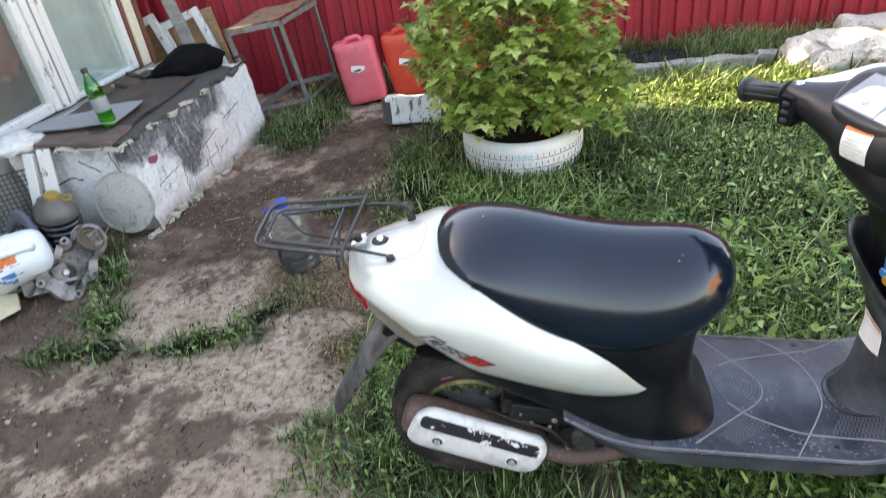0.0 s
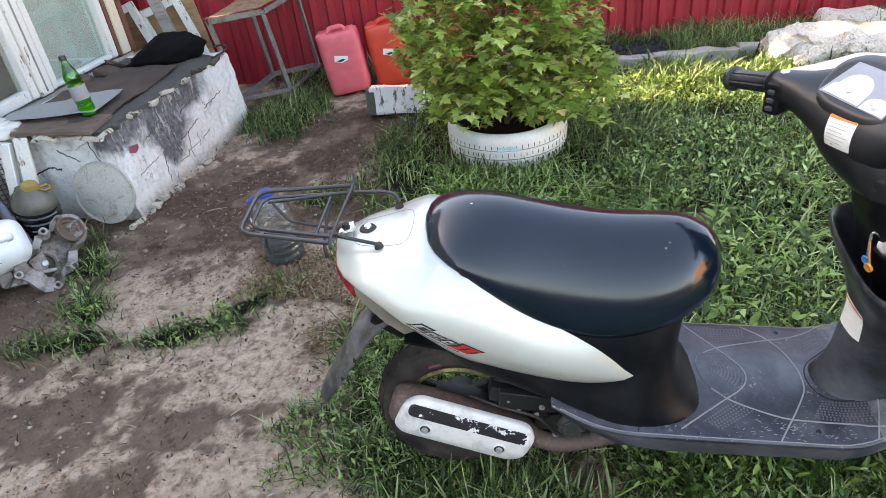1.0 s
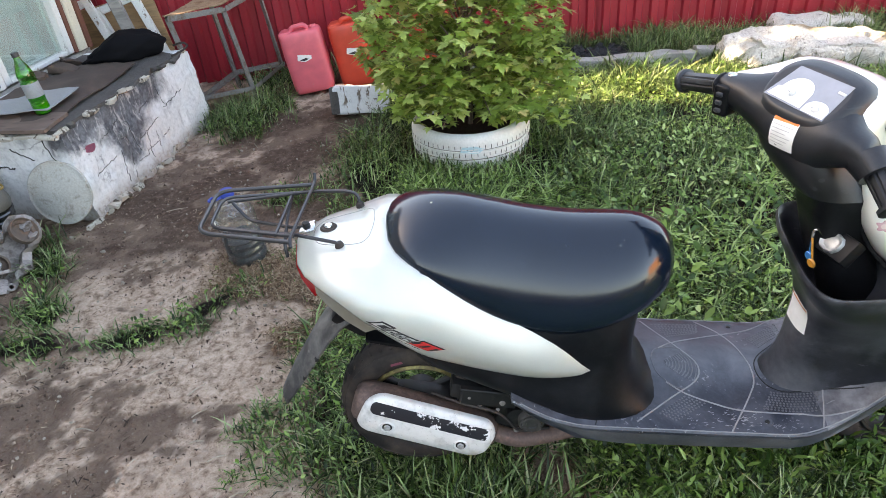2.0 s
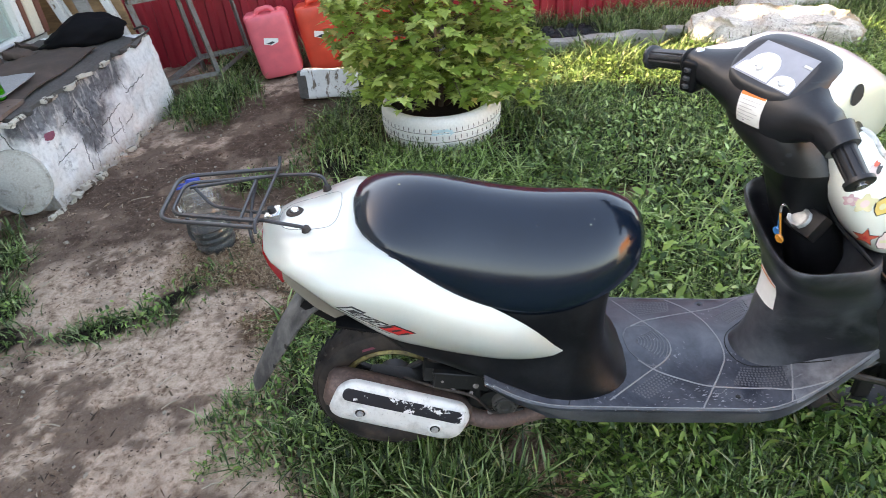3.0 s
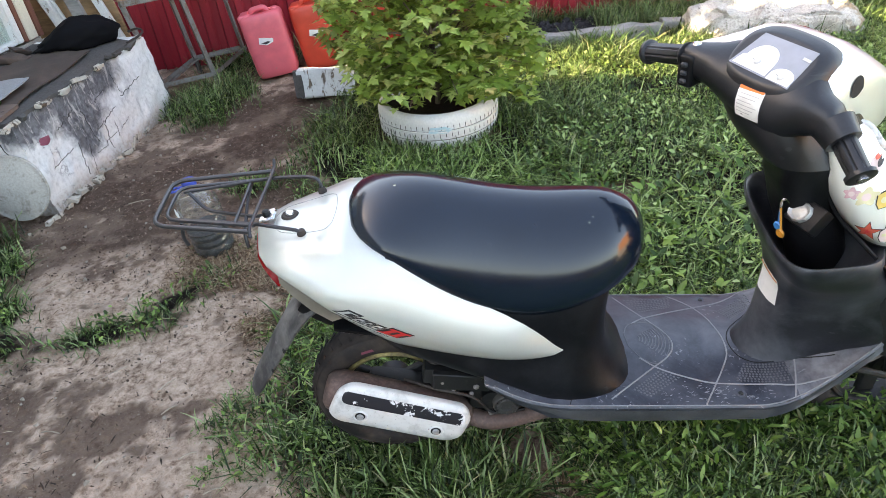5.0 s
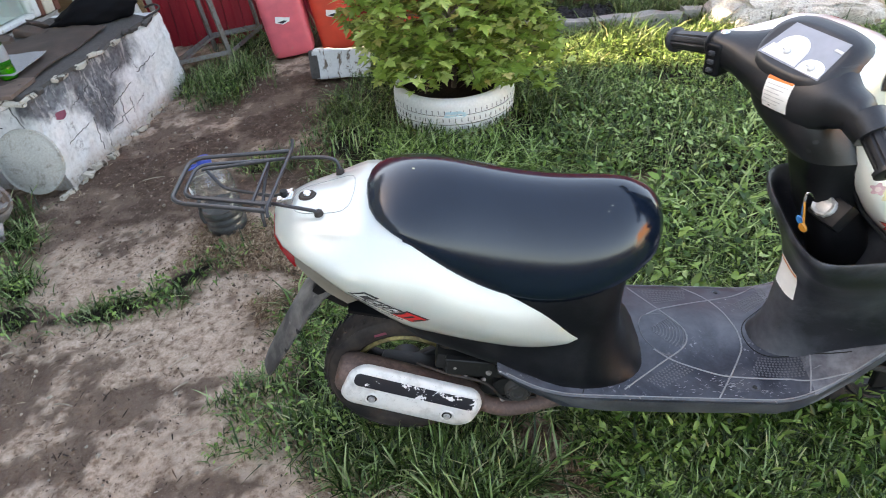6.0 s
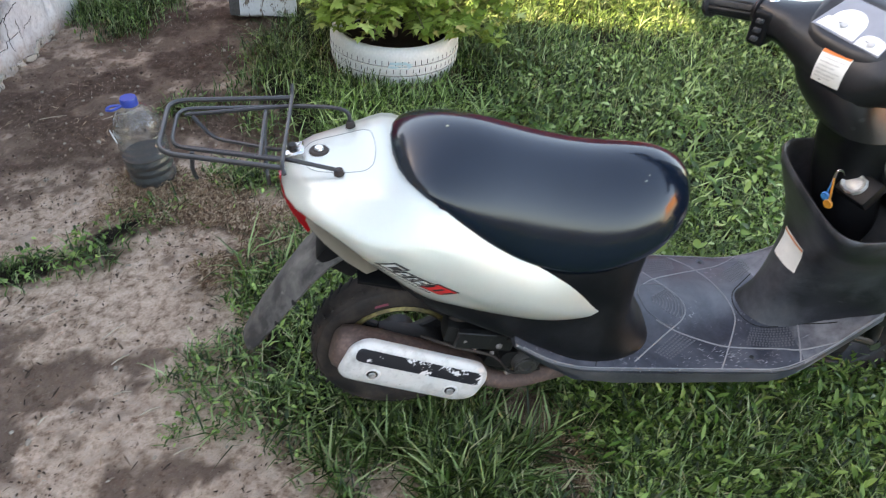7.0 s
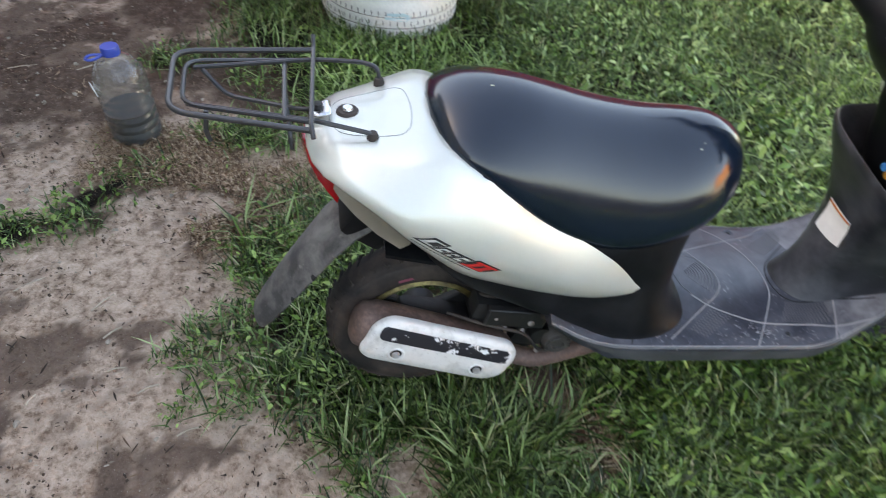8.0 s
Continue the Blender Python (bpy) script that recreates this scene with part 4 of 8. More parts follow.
    single("screed_lump", rough_block((w, 0.022, 0.018), tuple(ledge_at(s0, 0.004, LEDGE + 0.006)), (lr.uniform(-20, 20), lr.uniform(-8, 8), 82 + lr.uniform(-12, 12)), 6, 0.022, k * 1.7),
           CRUMB if pale else BROKEN_EDGE, "ragged pale chip of broken screed" if pale else "ragged sooty lump of broken screed", "rubble", "lumps on the ledge", sharp=30)
for k, (o, w) in enumerate(((-0.09, 0.17), (-0.27, 0.13), (-0.46, 0.16))):
    single("screed_lump", rough_block((w, 0.03, 0.02), tuple(ledge_at(-0.03, o, LEDGE + 0.004)), (4 * k, 3, -8 + 6 * k), 9, 0.034, k * 3.1), CRUMB, "ragged pale chip of broken screed", "rubble", "lumps on the ledge", sharp=30)

# crumbled plaster along the foot of the ledge
for k in range(10):
    s0 = -0.02 + 0.07 * k + 0.003 * k * k + lr.uniform(-0.02, 0.02)
    w = lr.uniform(0.04, 0.12)
    single("plaster_lump", rough_block((w, lr.uniform(0.02, 0.045), lr.uniform(0.012, 0.03)), tuple(ledge_at(s0, 0.04 + lr.uniform(-0.008, 0.012), 0.0)), (lr.uniform(-15, 15), lr.uniform(-8, 8), 82 + lr.uniform(-14, 14)), 7, 0.026, k * 2.3),
           CRUMB, "crumbled lump of dirty plaster at the ledge foot", "rubble", "lumps at the ledge foot", sharp=30)

# unseen wall added in the low sun for the warm reflection in the seat
bm = bmesh.new()
box(bm, (0.3, 4.2, 1.7), (9.2, -2.4, 2.05))
single("wall_east", bm, WARM_REFLECT, "unseen warm wall added for the orange reflection in the seat", "wall", kind="structure")
# unseen grey base, added so the lower body and floor reflect no orange
bm = bmesh.new()
box(bm, (0.36, 4.3, 1.198), (9.2, -2.4, 0.599))
single("plinth", bm, KERB, "unseen grey base added to keep low reflections neutral", "wall", kind="structure")

# unseen dark wall, added behind the camera to darken the seat's low reflections
bm = bmesh.new()
box(bm, (26, 0.2, 1.5), (-3.5, -6.4, 0.75))
single("wall_south", bm, DARK_SCREEN, "unseen dark wall added to darken low reflections", "wall", kind="structure")

# ---- kerb strip, concrete blocks and cinders by the fence ----
single("concrete_block", rough_block((0.98, 0.36, 0.24), (2.28, 4.28, 0.075), (8, 0, -12), 26, 0.05, 0.0, 0.9), SLAB, "long broken concrete block with ragged pale faces", "concrete block", sharp=30)
single("concrete_block", rough_block((0.7, 0.26, 0.16), (2.62, 4.83, 0.06), (0, 4, 6), 14, 0.03, 3.0, 0.8), SLAB, "weathered concrete lump lying by the fence", "concrete block", sharp=30)
kerb = thing("kerb", (1.0, 4.45, 0), "narrow grey concrete kerb strip sunk in the grass", "kerb", kind="structure")
for k in range(5):
    x = 0.2 + 0.42 * k
    part("kerb_stone", rough_block((0.41, 0.09, 0.1), (x, 4.45 + 0.015 * math.sin(k * 2), 0.026 + 0.004 * k), (0, 0, 1.5 * math.sin(k)), 6, 0.016, k), KERB, kerb, sharp=30)
bm = bmesh.new()
for k in range(420):
    p = Vector((0.5 + 0.8 * rng.random(), 4.55 + 0.25 * rng.random(), 0.0))
    s = 0.012 + 0.025 * rng.random()
    r = bmesh.ops.create_icosphere(bm, subdivisions=1, radius=s, matrix=Matrix.Translation(p + Vector((0, 0, 0.01 + 0.03 * rng.random()))))
    for v in r["verts"]:
        v.co += Vector(rng.normal(0, s * 0.22, 3))
single("cinder_heap", bm, CINDER, "low heap of black cinders by the fence", "cinders", kind="stuff", sharp=10)


# smear of dark red paint on the ledge front
LT = tree_of(bpy.data.objects["ledge_wall"])
o = ledge_at(0.14, 0.5, 0.30)
bm = decal(LT, [(0.034 * (1 + 0.16 * math.sin(1.9 * k)) * math.cos(k * 0.5236), 0.02 * (1 + 0.18 * math.cos(1.3 * k)) * math.sin(k * 0.5236)) for k in range(12)], o, (0.14, 0.99, 0), (0, 0, 1), 0.0015, 2)
single("paint_smear", bm, PAINT_SMEAR, "smear of dark red paint on the plaster", "paint", kind="structure")

# open joints and cracks in the plaster, following its face
cr = random.Random(71)
bm = bmesh.new()
for s0, z0, s1, z1, r in ((0.76, 0.24, 0.99, 0.27, 0.003), (0.50, 0.19, 0.70, 0.22, 0.003), (0.42, 0.09, 0.62, 0.11, 0.0025), (0.55, 0.05, 0.57, 0.20, 0.0028), (0.63, 0.06, 0.64, 0.17, 0.0025), (0.46, 0.12, 0.44, 0.31, 0.003),
                         (0.80, 0.25, 0.78, 0.37, 0.0022), (0.10, 0.17, 0.28, 0.19, 0.0025), (0.30, 0.02, 0.32, 0.20, 0.0028), (0.36, 0.03, 0.39, 0.15, 0.0022), (0.68, 0.11, 0.78, 0.13, 0.0022), (0.24, 0.30, 0.40, 0.33, 0.0025), (0.56, 0.30, 0.68, 0.33, 0.0022)):
    n, line = 14, []
    for k in range(n + 1):
        t = k / n
        q = ledge_at(s0 + (s1 - s0) * t + cr.uniform(-0.006, 0.006), 0.5, z0 + (z1 - z0) * t + cr.uniform(-0.006, 0.006))
        h = LT.ray_cast(q, Vector((-0.99, 0.14, 0)))[0]
        if h is not None and (line or cr.random() > 0.2):
            line.append(h)
    if len(line) > 3:
        tube(line, r * 0.72, 5, bm=bm)
for o0, z0, o1, z1, r in ((-0.50, 0.22, -0.36, 0.27, 0.004), (-0.36, 0.27, -0.30, 0.26, 0.003), (-0.60, 0.14, -0.47, 0.22, 0.003), (-0.28, 0.36, -0.18, 0.30, 0.003), (-0.10, 0.40, -0.04, 0.22, 0.003), (-0.04, 0.22, -0.02, 0.06, 0.003)):
    line = []
    for k in range(13):
        t = k / 12
        q = ledge_at(-0.5, o0 + (o1 - o0) * t + cr.uniform(-0.005, 0.005), z0 + (z1 - z0) * t + cr.uniform(-0.006, 0.006))
        h = LT.ray_cast(q, Vector((0.14, 0.99, 0)).normalized())[0]
        if h is not None:
            line.append(h)
    if len(line) > 3:
        tube(line, r, 5, bm=bm)
single("plaster_crack", bm, CRACK, "dark open cracks and joints in the whitewashed plaster", "cracks", kind="structure")
# ---- the scooter ----
YC = 1.385
scooter = thing("motor_scooter", (0.6, YC, 0), "pearl-white motor scooter with black seat parked on the grass", "scooter")

SEAT = [  # x, half width, underside, widest height, top
    (0.040, 0.035, 0.768, 0.775, 0.786), (0.047, 0.075, 0.760, 0.776, 0.796), (0.063, 0.106, 0.748, 0.774, 0.806), (0.095, 0.130, 0.727, 0.766, 0.816), (0.14, 0.143, 0.694, 0.738, 0.820),
    (0.20, 0.150, 0.648, 0.694, 0.814), (0.26, 0.152, 0.605, 0.656, 0.799), (0.32, 0.152, 0.574, 0.632, 0.782), (0.38, 0.151, 0.558, 0.620, 0.768),
    (0.44, 0.148, 0.557, 0.622, 0.758), (0.50, 0.140, 0.568, 0.640, 0.753), (0.55, 0.125, 0.584, 0.662, 0.748), (0.59, 0.102, 0.600, 0.678, 0.738),
    (0.618, 0.074, 0.615, 0.678, 0.718), (0.632, 0.045, 0.635, 0.672, 0.698), (0.638, 0.02, 0.650, 0.666, 0.680)]
SEAT = [(x, hw, zb, zb + 0.45 * (zs - zb), zt) for x, hw, zb, zs, zt in SEAT]


def seat_ring(x, n=18):
    hw, zb, zs, zt = at_x(SEAT, x)
    pts = []
    for k in range(n + 1):
        a = math.pi * k / n
        c, s = math.cos(a), math.sin(a)
        pts.append((hw * math.copysign(abs(c) ** (2 / 2.1), c), zs + (zt + 0.002 - zs) * s ** (2 / 1.55)))
    under = [(-hw * 0.985, zs - (zs - zb) * 0.35), (-hw * 0.95, zs - (zs - zb) * 0.8), (-hw * 0.88, zb), (-hw * 0.4, zb), (hw * 0.4, zb), (hw * 0.88, zb), (hw * 0.95, zs - (zs - zb) * 0.8), (hw * 0.985, zs - (zs - zb) * 0.35)]
    return [(x, YC + y, z) for y, z in pts + under]


xs = [0.040, 0.042, 0.047, 0.054, 0.063, 0.075] + [0.09 + 0.02 * k for k in range(25)] + [0.6, 0.61, 0.618, 0.626, 0.632, 0.636, 0.638]
seat = part("seat", loft([seat_ring(x) for x in xs]), VINYL, scooter, "glossy black vinyl saddle with dipped middle", sharp=60)

ST = tree_of(seat)
for x, y, r in ((0.511, 1.312, 0.0016), (0.52, 1.322, 0.0012), (0.137, 1.366, 0.003)):
    part("nick", decal(ST, [(r * u, r * 0.5 * v) for u, v in disc(1.0, 1.0, 7)], (x, y, 1.0), (1, 0, 0), (0, 1, 0), 0.0008), DECAL_CREAM, seat, "pale nick in the vinyl")

PANEL = [  # x, low half width, low z, top half width, top z, bulge
    (-0.156, 0.030, 0.718, 0.020, 0.732, 0.004), (-0.148, 0.062, 0.712, 0.042, 0.737, 0.006), (-0.13, 0.086, 0.702, 0.062, 0.742, 0.010), (-0.10, 0.112, 0.694, 0.085, 0.746, 0.014), (-0.05, 0.138, 0.664, 0.108, 0.750, 0.018),
    (-0.01, 0.153, 0.632, 0.124, 0.756, 0.020), (0.04, 0.164, 0.592, 0.134, 0.764, 0.020), (0.10, 0.170, 0.546, 0.138, 0.738, 0.018), (0.16, 0.172, 0.522, 0.140, 0.700, 0.016),
    (0.217, 0.173, 0.503, 0.142, 0.655, 0.014), (0.28, 0.172, 0.484, 0.146, 0.612, 0.012), (0.331, 0.170, 0.471, 0.152, 0.578, 0.010), (0.368, 0.167, 0.464, 0.157, 0.552, 0.008),
    (0.403, 0.163, 0.460, 0.158, 0.520, 0.005), (0.43, 0.158, 0.460, 0.156, 0.487, 0.003), (0.45, 0.152, 0.464, 0.152, 0.466, 0.0)]


def panel_pts(x, n=16):
    lw, lz, tw, tz, bu = at_x(PANEL, x)
    tuck = min(0.046, 0.40 * (tz - lz)) * min(1.0, max(0.15, (x + 0.06) / 0.12))
    lz -= 0.85 * tuck
    out = []
    for k in range(n + 1):
        t = k / n
        under = tuck * max(0.0, 1 - t / 0.5) ** 1.7
        out.append((lw + (tw - lw) * t ** 1.6 + 1.9 * bu * math.sin(math.pi * t ** 0.85) - under, lz + (tz - lz) * t))
    return out


def build_body():
    bm = bmesh.new()
    xs = [-0.156, -0.154, -0.148, -0.14, -0.13, -0.12, -0.1, -0.075, -0.05] + [-0.03 + 0.02 * k for k in range(24)] + [0.45]
    right, left = [], []
    for x in xs:
        p = panel_pts(x)
        right.append([bm.verts.new((x, YC - y, z)) for y, z in p])
        left.append([bm.verts.new((x, YC + y, z)) for y, z in p])
    for side in (right, left):
        for a, b in zip(side, side[1:]):
            for k in range(len(a) - 1):
                bm.faces.new((a[k], b[k], b[k + 1], a[k + 1]))
    m = 8
    deck = []
    for i, x in enumerate(xs):
        if x > 0.12:
            break
        a, b = right[i][-1].co, left[i][-1].co
        deck.append([right[i][-1]] + [bm.verts.new((x, a.y + (b.y - a.y) * j / m, a.z + 0.012 * math.sin(math.pi * j / m) ** 0.7)) for j in range(1, m)] + [left[i][-1]])
    for a, b in zip(deck, deck[1:]):
        for j in range(m):
            bm.faces.new((a[j], a[j + 1], b[j + 1], b[j]))
    bm.faces.new(right[0] + deck[0][1:-1] + left[0][::-1])
    bmesh.ops.solidify(bm, geom=bm.faces[:], thickness=0.003)
    return bm


body = part("body_cover", build_body(), PEARL, scooter, "pearl-white side and tail cover", sharp=60)

BT = tree_of(body)
# service lid, its seam and lock on the tail deck
lid_path = [(-0.118, 0.0), (-0.112, -0.03), (-0.09, -0.052), (-0.02, -0.068), (0.0, -0.062), (0.008, -0.045), (0.012, 0.0), (0.008, 0.045), (0.0, 0.062), (-0.02, 0.068), (-0.09, 0.052), (-0.112, 0.03)]
seam = []
for p in smooth_path([(x, y, 0) for x, y in lid_path], 4, True):
    h = BT.ray_cast(Vector((p.x, YC + p.y, 1.0)), Vector((0, 0, -1)))
    seam.append(h[0] + Vector((0, 0, 0.0002)))
part("lid_seam", tube(seam, 0.0007, 5, True), DECAL_GREY, body)
h = BT.ray_cast(Vector((-0.088, YC + 0.008, 1.0)), Vector((0, 0, -1)))[0]
lock = part("lock", revolve([(0.0001, 0.006), (0.008, 0.006), (0.010, 0.003), (0.016, 0.004), (0.0185, 0.001), (0.019, -0.002)], 20, Matrix.Translation(h)), RUBBER, body, "black rubber-ringed fuel lid lock")
part("key_slot", revolve([(0.0001, 0.0085), (0.0075, 0.0085), (0.009, 0.005)], 16, Matrix.Translation(h)), CHROME, lock)

# tail lamp, clouded underlens
bm = loft([[(x, YC - s, z) for x, s, z in ring] for ring in (
    [(-0.158, -0.03, 0.724), (-0.163, 0.0, 0.727), (-0.158, 0.03, 0.724), (-0.150, 0.0, 0.727)],
    [(-0.152, -0.066, 0.714), (-0.165, 0.0, 0.714), (-0.152, 0.066, 0.714), (-0.13, 0.0, 0.714)],
    [(-0.140, -0.088, 0.699), (-0.163, 0.0, 0.695), (-0.140, 0.088, 0.699), (-0.12, 0.0, 0.695)],
    [(-0.126, -0.101, 0.682), (-0.157, 0.0, 0.673), (-0.126, 0.101, 0.682), (-0.10, 0.0, 0.673)],
    [(-0.112, -0.112, 0.668), (-0.150, 0.0, 0.655), (-0.112, 0.112, 0.668), (-0.08, 0.0, 0.655)])])
bmesh.ops.subdivide_edges(bm, edges=bm.edges, cuts=2, use_grid_fill=True, smooth=1.0)
part("tail_lamp", bm, RED_LENS, scooter, "red tail lamp lens", sharp=60)
bm = loft([[(x, YC - s, z) for x, s, z in ring] for ring in (
    [(-0.108, -0.116, 0.680), (-0.142, 0.0, 0.664), (-0.108, 0.116, 0.680), (-0.05, 0.0, 0.69)],
    [(-0.085, -0.130, 0.656), (-0.125, 0.0, 0.630), (-0.085, 0.130, 0.656), (-0.03, 0.0, 0.67)],
    [(-0.050, -0.145, 0.626), (-0.098, 0.0, 0.596), (-0.050, 0.145, 0.626), (0.0, 0.0, 0.64)],
    [(-0.014, -0.150, 0.598), (-0.07, 0.0, 0.566), (-0.014, 0.150, 0.598), (0.03, 0.0, 0.61)],
    [(0.006, -0.132, 0.590), (-0.03, 0.0, 0.566), (0.006, 0.132, 0.590), (0.04, 0.0, 0.60)])])
bmesh.ops.subdivide_edges(bm, edges=bm.edges, cuts=2, use_grid_fill=True, smooth=1.0)
part("under_lens", bm, BEIGE_LENS, scooter, "clouded beige lens below the tail", sharp=60)

# lettering block on the flank: slanted outlined bars, none of it lettered
O, R, U = Vector((0.078, 1.0, 0.614)), Vector((0.836, 0, -0.549)), Vector((0.549, 0, 0.836))


def slant(u0, u1, v0, v1, lean=0.35):
    return [(u0 + lean * v0, v0), (u1 + lean * v0, v0), (u1 + lean * v1, v1), (u0 + lean * v1, v1)]


def flank(shape, mat, name, lift=0.0012):
    part(name, decal(BT, shape, O, R, U, lift, 2), mat, body)


def emblem_block(u0, u1, v0, v1, t, lean=1.1, fill=None):
    """A black slanted block with a lighter inner field."""
    flank(slant(u0, u1, v0, v1, lean), DECAL_BLACK, "emblem_block", 0.0010)
    flank(slant(u0 + t * 1.3, u1 - t * 1.3, v0 + t, v1 - t, lean), fill or DECAL_SILVER, "emblem_fill", 0.0016)


emblem_block(-0.078, -0.046, -0.010, 0.014, 0.0034)
flank(slant(-0.066, -0.052, -0.002, 0.009, 1.1), DECAL_BLACK, "emblem_bar", 0.0022)
for u, w in ((-0.045, 0.021), (-0.023, 0.015), (-0.007, 0.021)):
    emblem_block(u, u + w, -0.011, 0.008, 0.003)
    flank(slant(u + w * 0.35, u + w * 0.72, -0.003, 0.001, 1.1), DECAL_BLACK, "emblem_bar", 0.0022)
flank(slant(0.016, 0.066, -0.013, 0.012, 1.1), DECAL_BLACK, "emblem_block", 0.0010)
for a in ((0.019, 0.063, 0.006, 0.010), (0.019, 0.063, -0.011, -0.007), (0.024, 0.036, -0.008, 0.007), (0.044, 0.056, -0.008, 0.007)):
    flank(slant(*a, 1.1), DECAL_RED, "emblem_bar", 0.0022)
for k in range(17):
    flank(slant(-0.078 + 0.0072 * k, -0.0732 + 0.0072 * k, -0.0195, -0.0165, 0.4), DECAL_BLACK, "caption_bar", 0.0010)

# black lower body below the cover, flowing into the footboard
def slab_ring(z, x0, x1, hw, power=3.6, n=40):
    return [((x0 + x1) / 2 + a, YC + b, z) for a, b in superring(n, (x1 - x0) / 2, hw, power)]


rows = [(0.296, 0.33, 0.640, 0.150, 2.3), (0.326, 0.31, 0.648, 0.172, 2.3), (0.336, 0.30, 0.628, 0.176, 2.3), (0.35, 0.29, 0.606, 0.176, 2.4), (0.37, 0.27, 0.588, 0.174, 2.5), (0.395, 0.22, 0.574, 0.170, 2.7), (0.43, 0.15, 0.564, 0.162, 3.1), (0.47, 0.08, 0.560, 0.156), (0.51, 0.04, 0.562, 0.152), (0.55, 0.03, 0.567, 0.146), (0.585, 0.03, 0.575, 0.135), (0.61, 0.05, 0.57, 0.12)]
part("lower_body", loft([slab_ring(*r) for r in rows]), SKIRT_PLASTIC, scooter, "black lower body below the white cover", sharp=60)

# footboard
def floor_z(x):
    z = 0.338 - 0.115 * (x - 0.53) if x < 0.90 else 0.2955
    if x > 0.90:
        z += 2.6 * (x - 0.90) ** 2 - 0.06 * (x - 0.9)
    if x < 0.46:
        z += 1.8 * (0.46 - x) ** 2
    return z


FLOOR = [(0.28, 0.176), (0.34, 0.186), (0.42, 0.192), (0.55, 0.194), (0.7, 0.195), (0.85, 0.195), (0.92, 0.193), (0.97, 0.184), (1.04, 0.168), (1.11, 0.158), (1.18, 0.153), (1.27, 0.15)]


def floor_ring(x):
    hw, = at_x(FLOOR, x)
    z = floor_z(x)
    drop = 0.048 if x > 0.4 else 0.02 + 0.16 * max(0, x - 0.3)
    half = [(0, 0.016), (hw * 0.3, 0.013), (hw * 0.45, 0.008), (hw * 0.6, 0.002), (hw * 0.75, -0.003), (hw * 0.85, -0.007), (hw * 0.93, -0.010), (hw * 0.965, -0.014), (hw * 0.985, -0.014), (hw, -0.018), (hw, -0.022), (hw * 0.985, -0.025), (hw * 0.965, -drop - 0.012), (hw * 0.9, -drop - 0.018), (hw * 0.5, -drop - 0.02)]
    pts = [(y, dz) for y, dz in half] + [(-y, dz) for y, dz in half[::-1][:-1]] + []
    return [(x, YC - y, z + dz) for y, dz in pts]


fx = [0.28, 0.3, 0.32, 0.35, 0.38, 0.42] + [0.46 + 0.04 * k for k in range(11)] + [0.89 + 0.02 * k for k in range(19)]
floor_part = part("footboard", loft([floor_ring(x) for x in fx if x < 0.98]), FLOOR_PLASTIC, scooter, "scuffed dark grey footboard with raised rib pattern", sharp=35)
toe = part("toe_board", loft([floor_ring(x) for x in fx if x > 0.96]), TOE_PLASTIC, floor_part, "dusty upswept toe board, sky sheen in its grey", sharp=35)
FT = tree_of(floor_part, toe)


def on_floor(points, r, name, mat, steps=5, lift=0.0):
    line = []
    for p in smooth_path([(x, y, 0) for x, y in points], steps):
        h = FT.ray_cast(Vector((p.x, p.y, 0.9)), Vector((0, 0, -1)))
        if h[0] is not None:
            line.append(h[0] + Vector((0, 0, lift)))
    if len(line) > 2:
        part(name, tube(line, r, 5), mat, floor_part)


RIBS = ([(0.641, 1.556), (0.69, 1.458), (0.727, 1.393), (0.732, 1.355), (0.71, 1.319), (0.65, 1.277), (0.555, 1.21)],
        [(0.785, 1.565), (0.834, 1.502), (0.857, 1.41), (0.855, 1.339), (0.828, 1.287), (0.759, 1.194)],
        [(0.655, 1.430), (0.674, 1.443), (0.702, 1.458), (0.795, 1.491), (0.904, 1.526), (0.99, 1.566)],
        [(0.644, 1.316), (0.679, 1.288), (0.731, 1.266), (0.788, 1.249), (0.86, 1.245), (0.922, 1.243), (0.971, 1.231), (1.05, 1.222)],
        [(0.992, 1.295), (0.978, 1.25), (0.961, 1.205)])
for line in RIBS:
    on_floor(line, 0.0019, "rib", RIB_GREY)
on_floor([(0.627, 1.394), (0.640, 1.42), (0.655, 1.43), (0.690, 1.434), (0.716, 1.418), (0.729, 1.375), (0.712, 1.325), (0.683, 1.301), (0.655, 1.310), (0.630, 1.345), (0.627, 1.394)], 0.0014, "pad_rim", RIDGE_GREY)
for k in range(9):  # concentric grip ridges of the heel pad
    r = 0.012 + 0.0075 * k
    on_floor([(0.648 + r * math.cos(a), 1.378 + r * math.sin(a)) for a in (-0.85, -0.55, -0.25, 0.05, 0.35, 0.6)], 0.0015, "grip_ridge", RIDGE_GREY, 3)


bm = bmesh.new()
sr = random.Random(19)
for k in range(95):  # pale scratches where boots rub
    cx, cy = sr.choice(((0.80, 1.222, ), (0.72, 1.214), (0.90, 1.22), (0.77, 1.235)))
    x, y = cx + sr.gauss(0, 0.028), cy + sr.gauss(0, 0.011)
    h = FT.ray_cast(Vector((x, y, 0.9)), Vector((0, 0, -1)))[0]
    if h is None or y < 1.198:
        continue
    a, w, l = sr.uniform(-0.7, 0.7), sr.uniform(0.0004, 0.0014), sr.uniform(0.0015, 0.007)
    d, e = Vector((math.cos(a), math.sin(a), 0)) * l, Vector((-math.sin(a), math.cos(a), 0)) * w
    bm.faces.new([bm.verts.new(h + q + Vector((0, 0, 0.0012))) for q in (-d, -e + d * 0.2, d, e - d * 0.3)])
part("scuff_patch", bm, RIB_SCUFF, floor_part, "pale boot scratches")
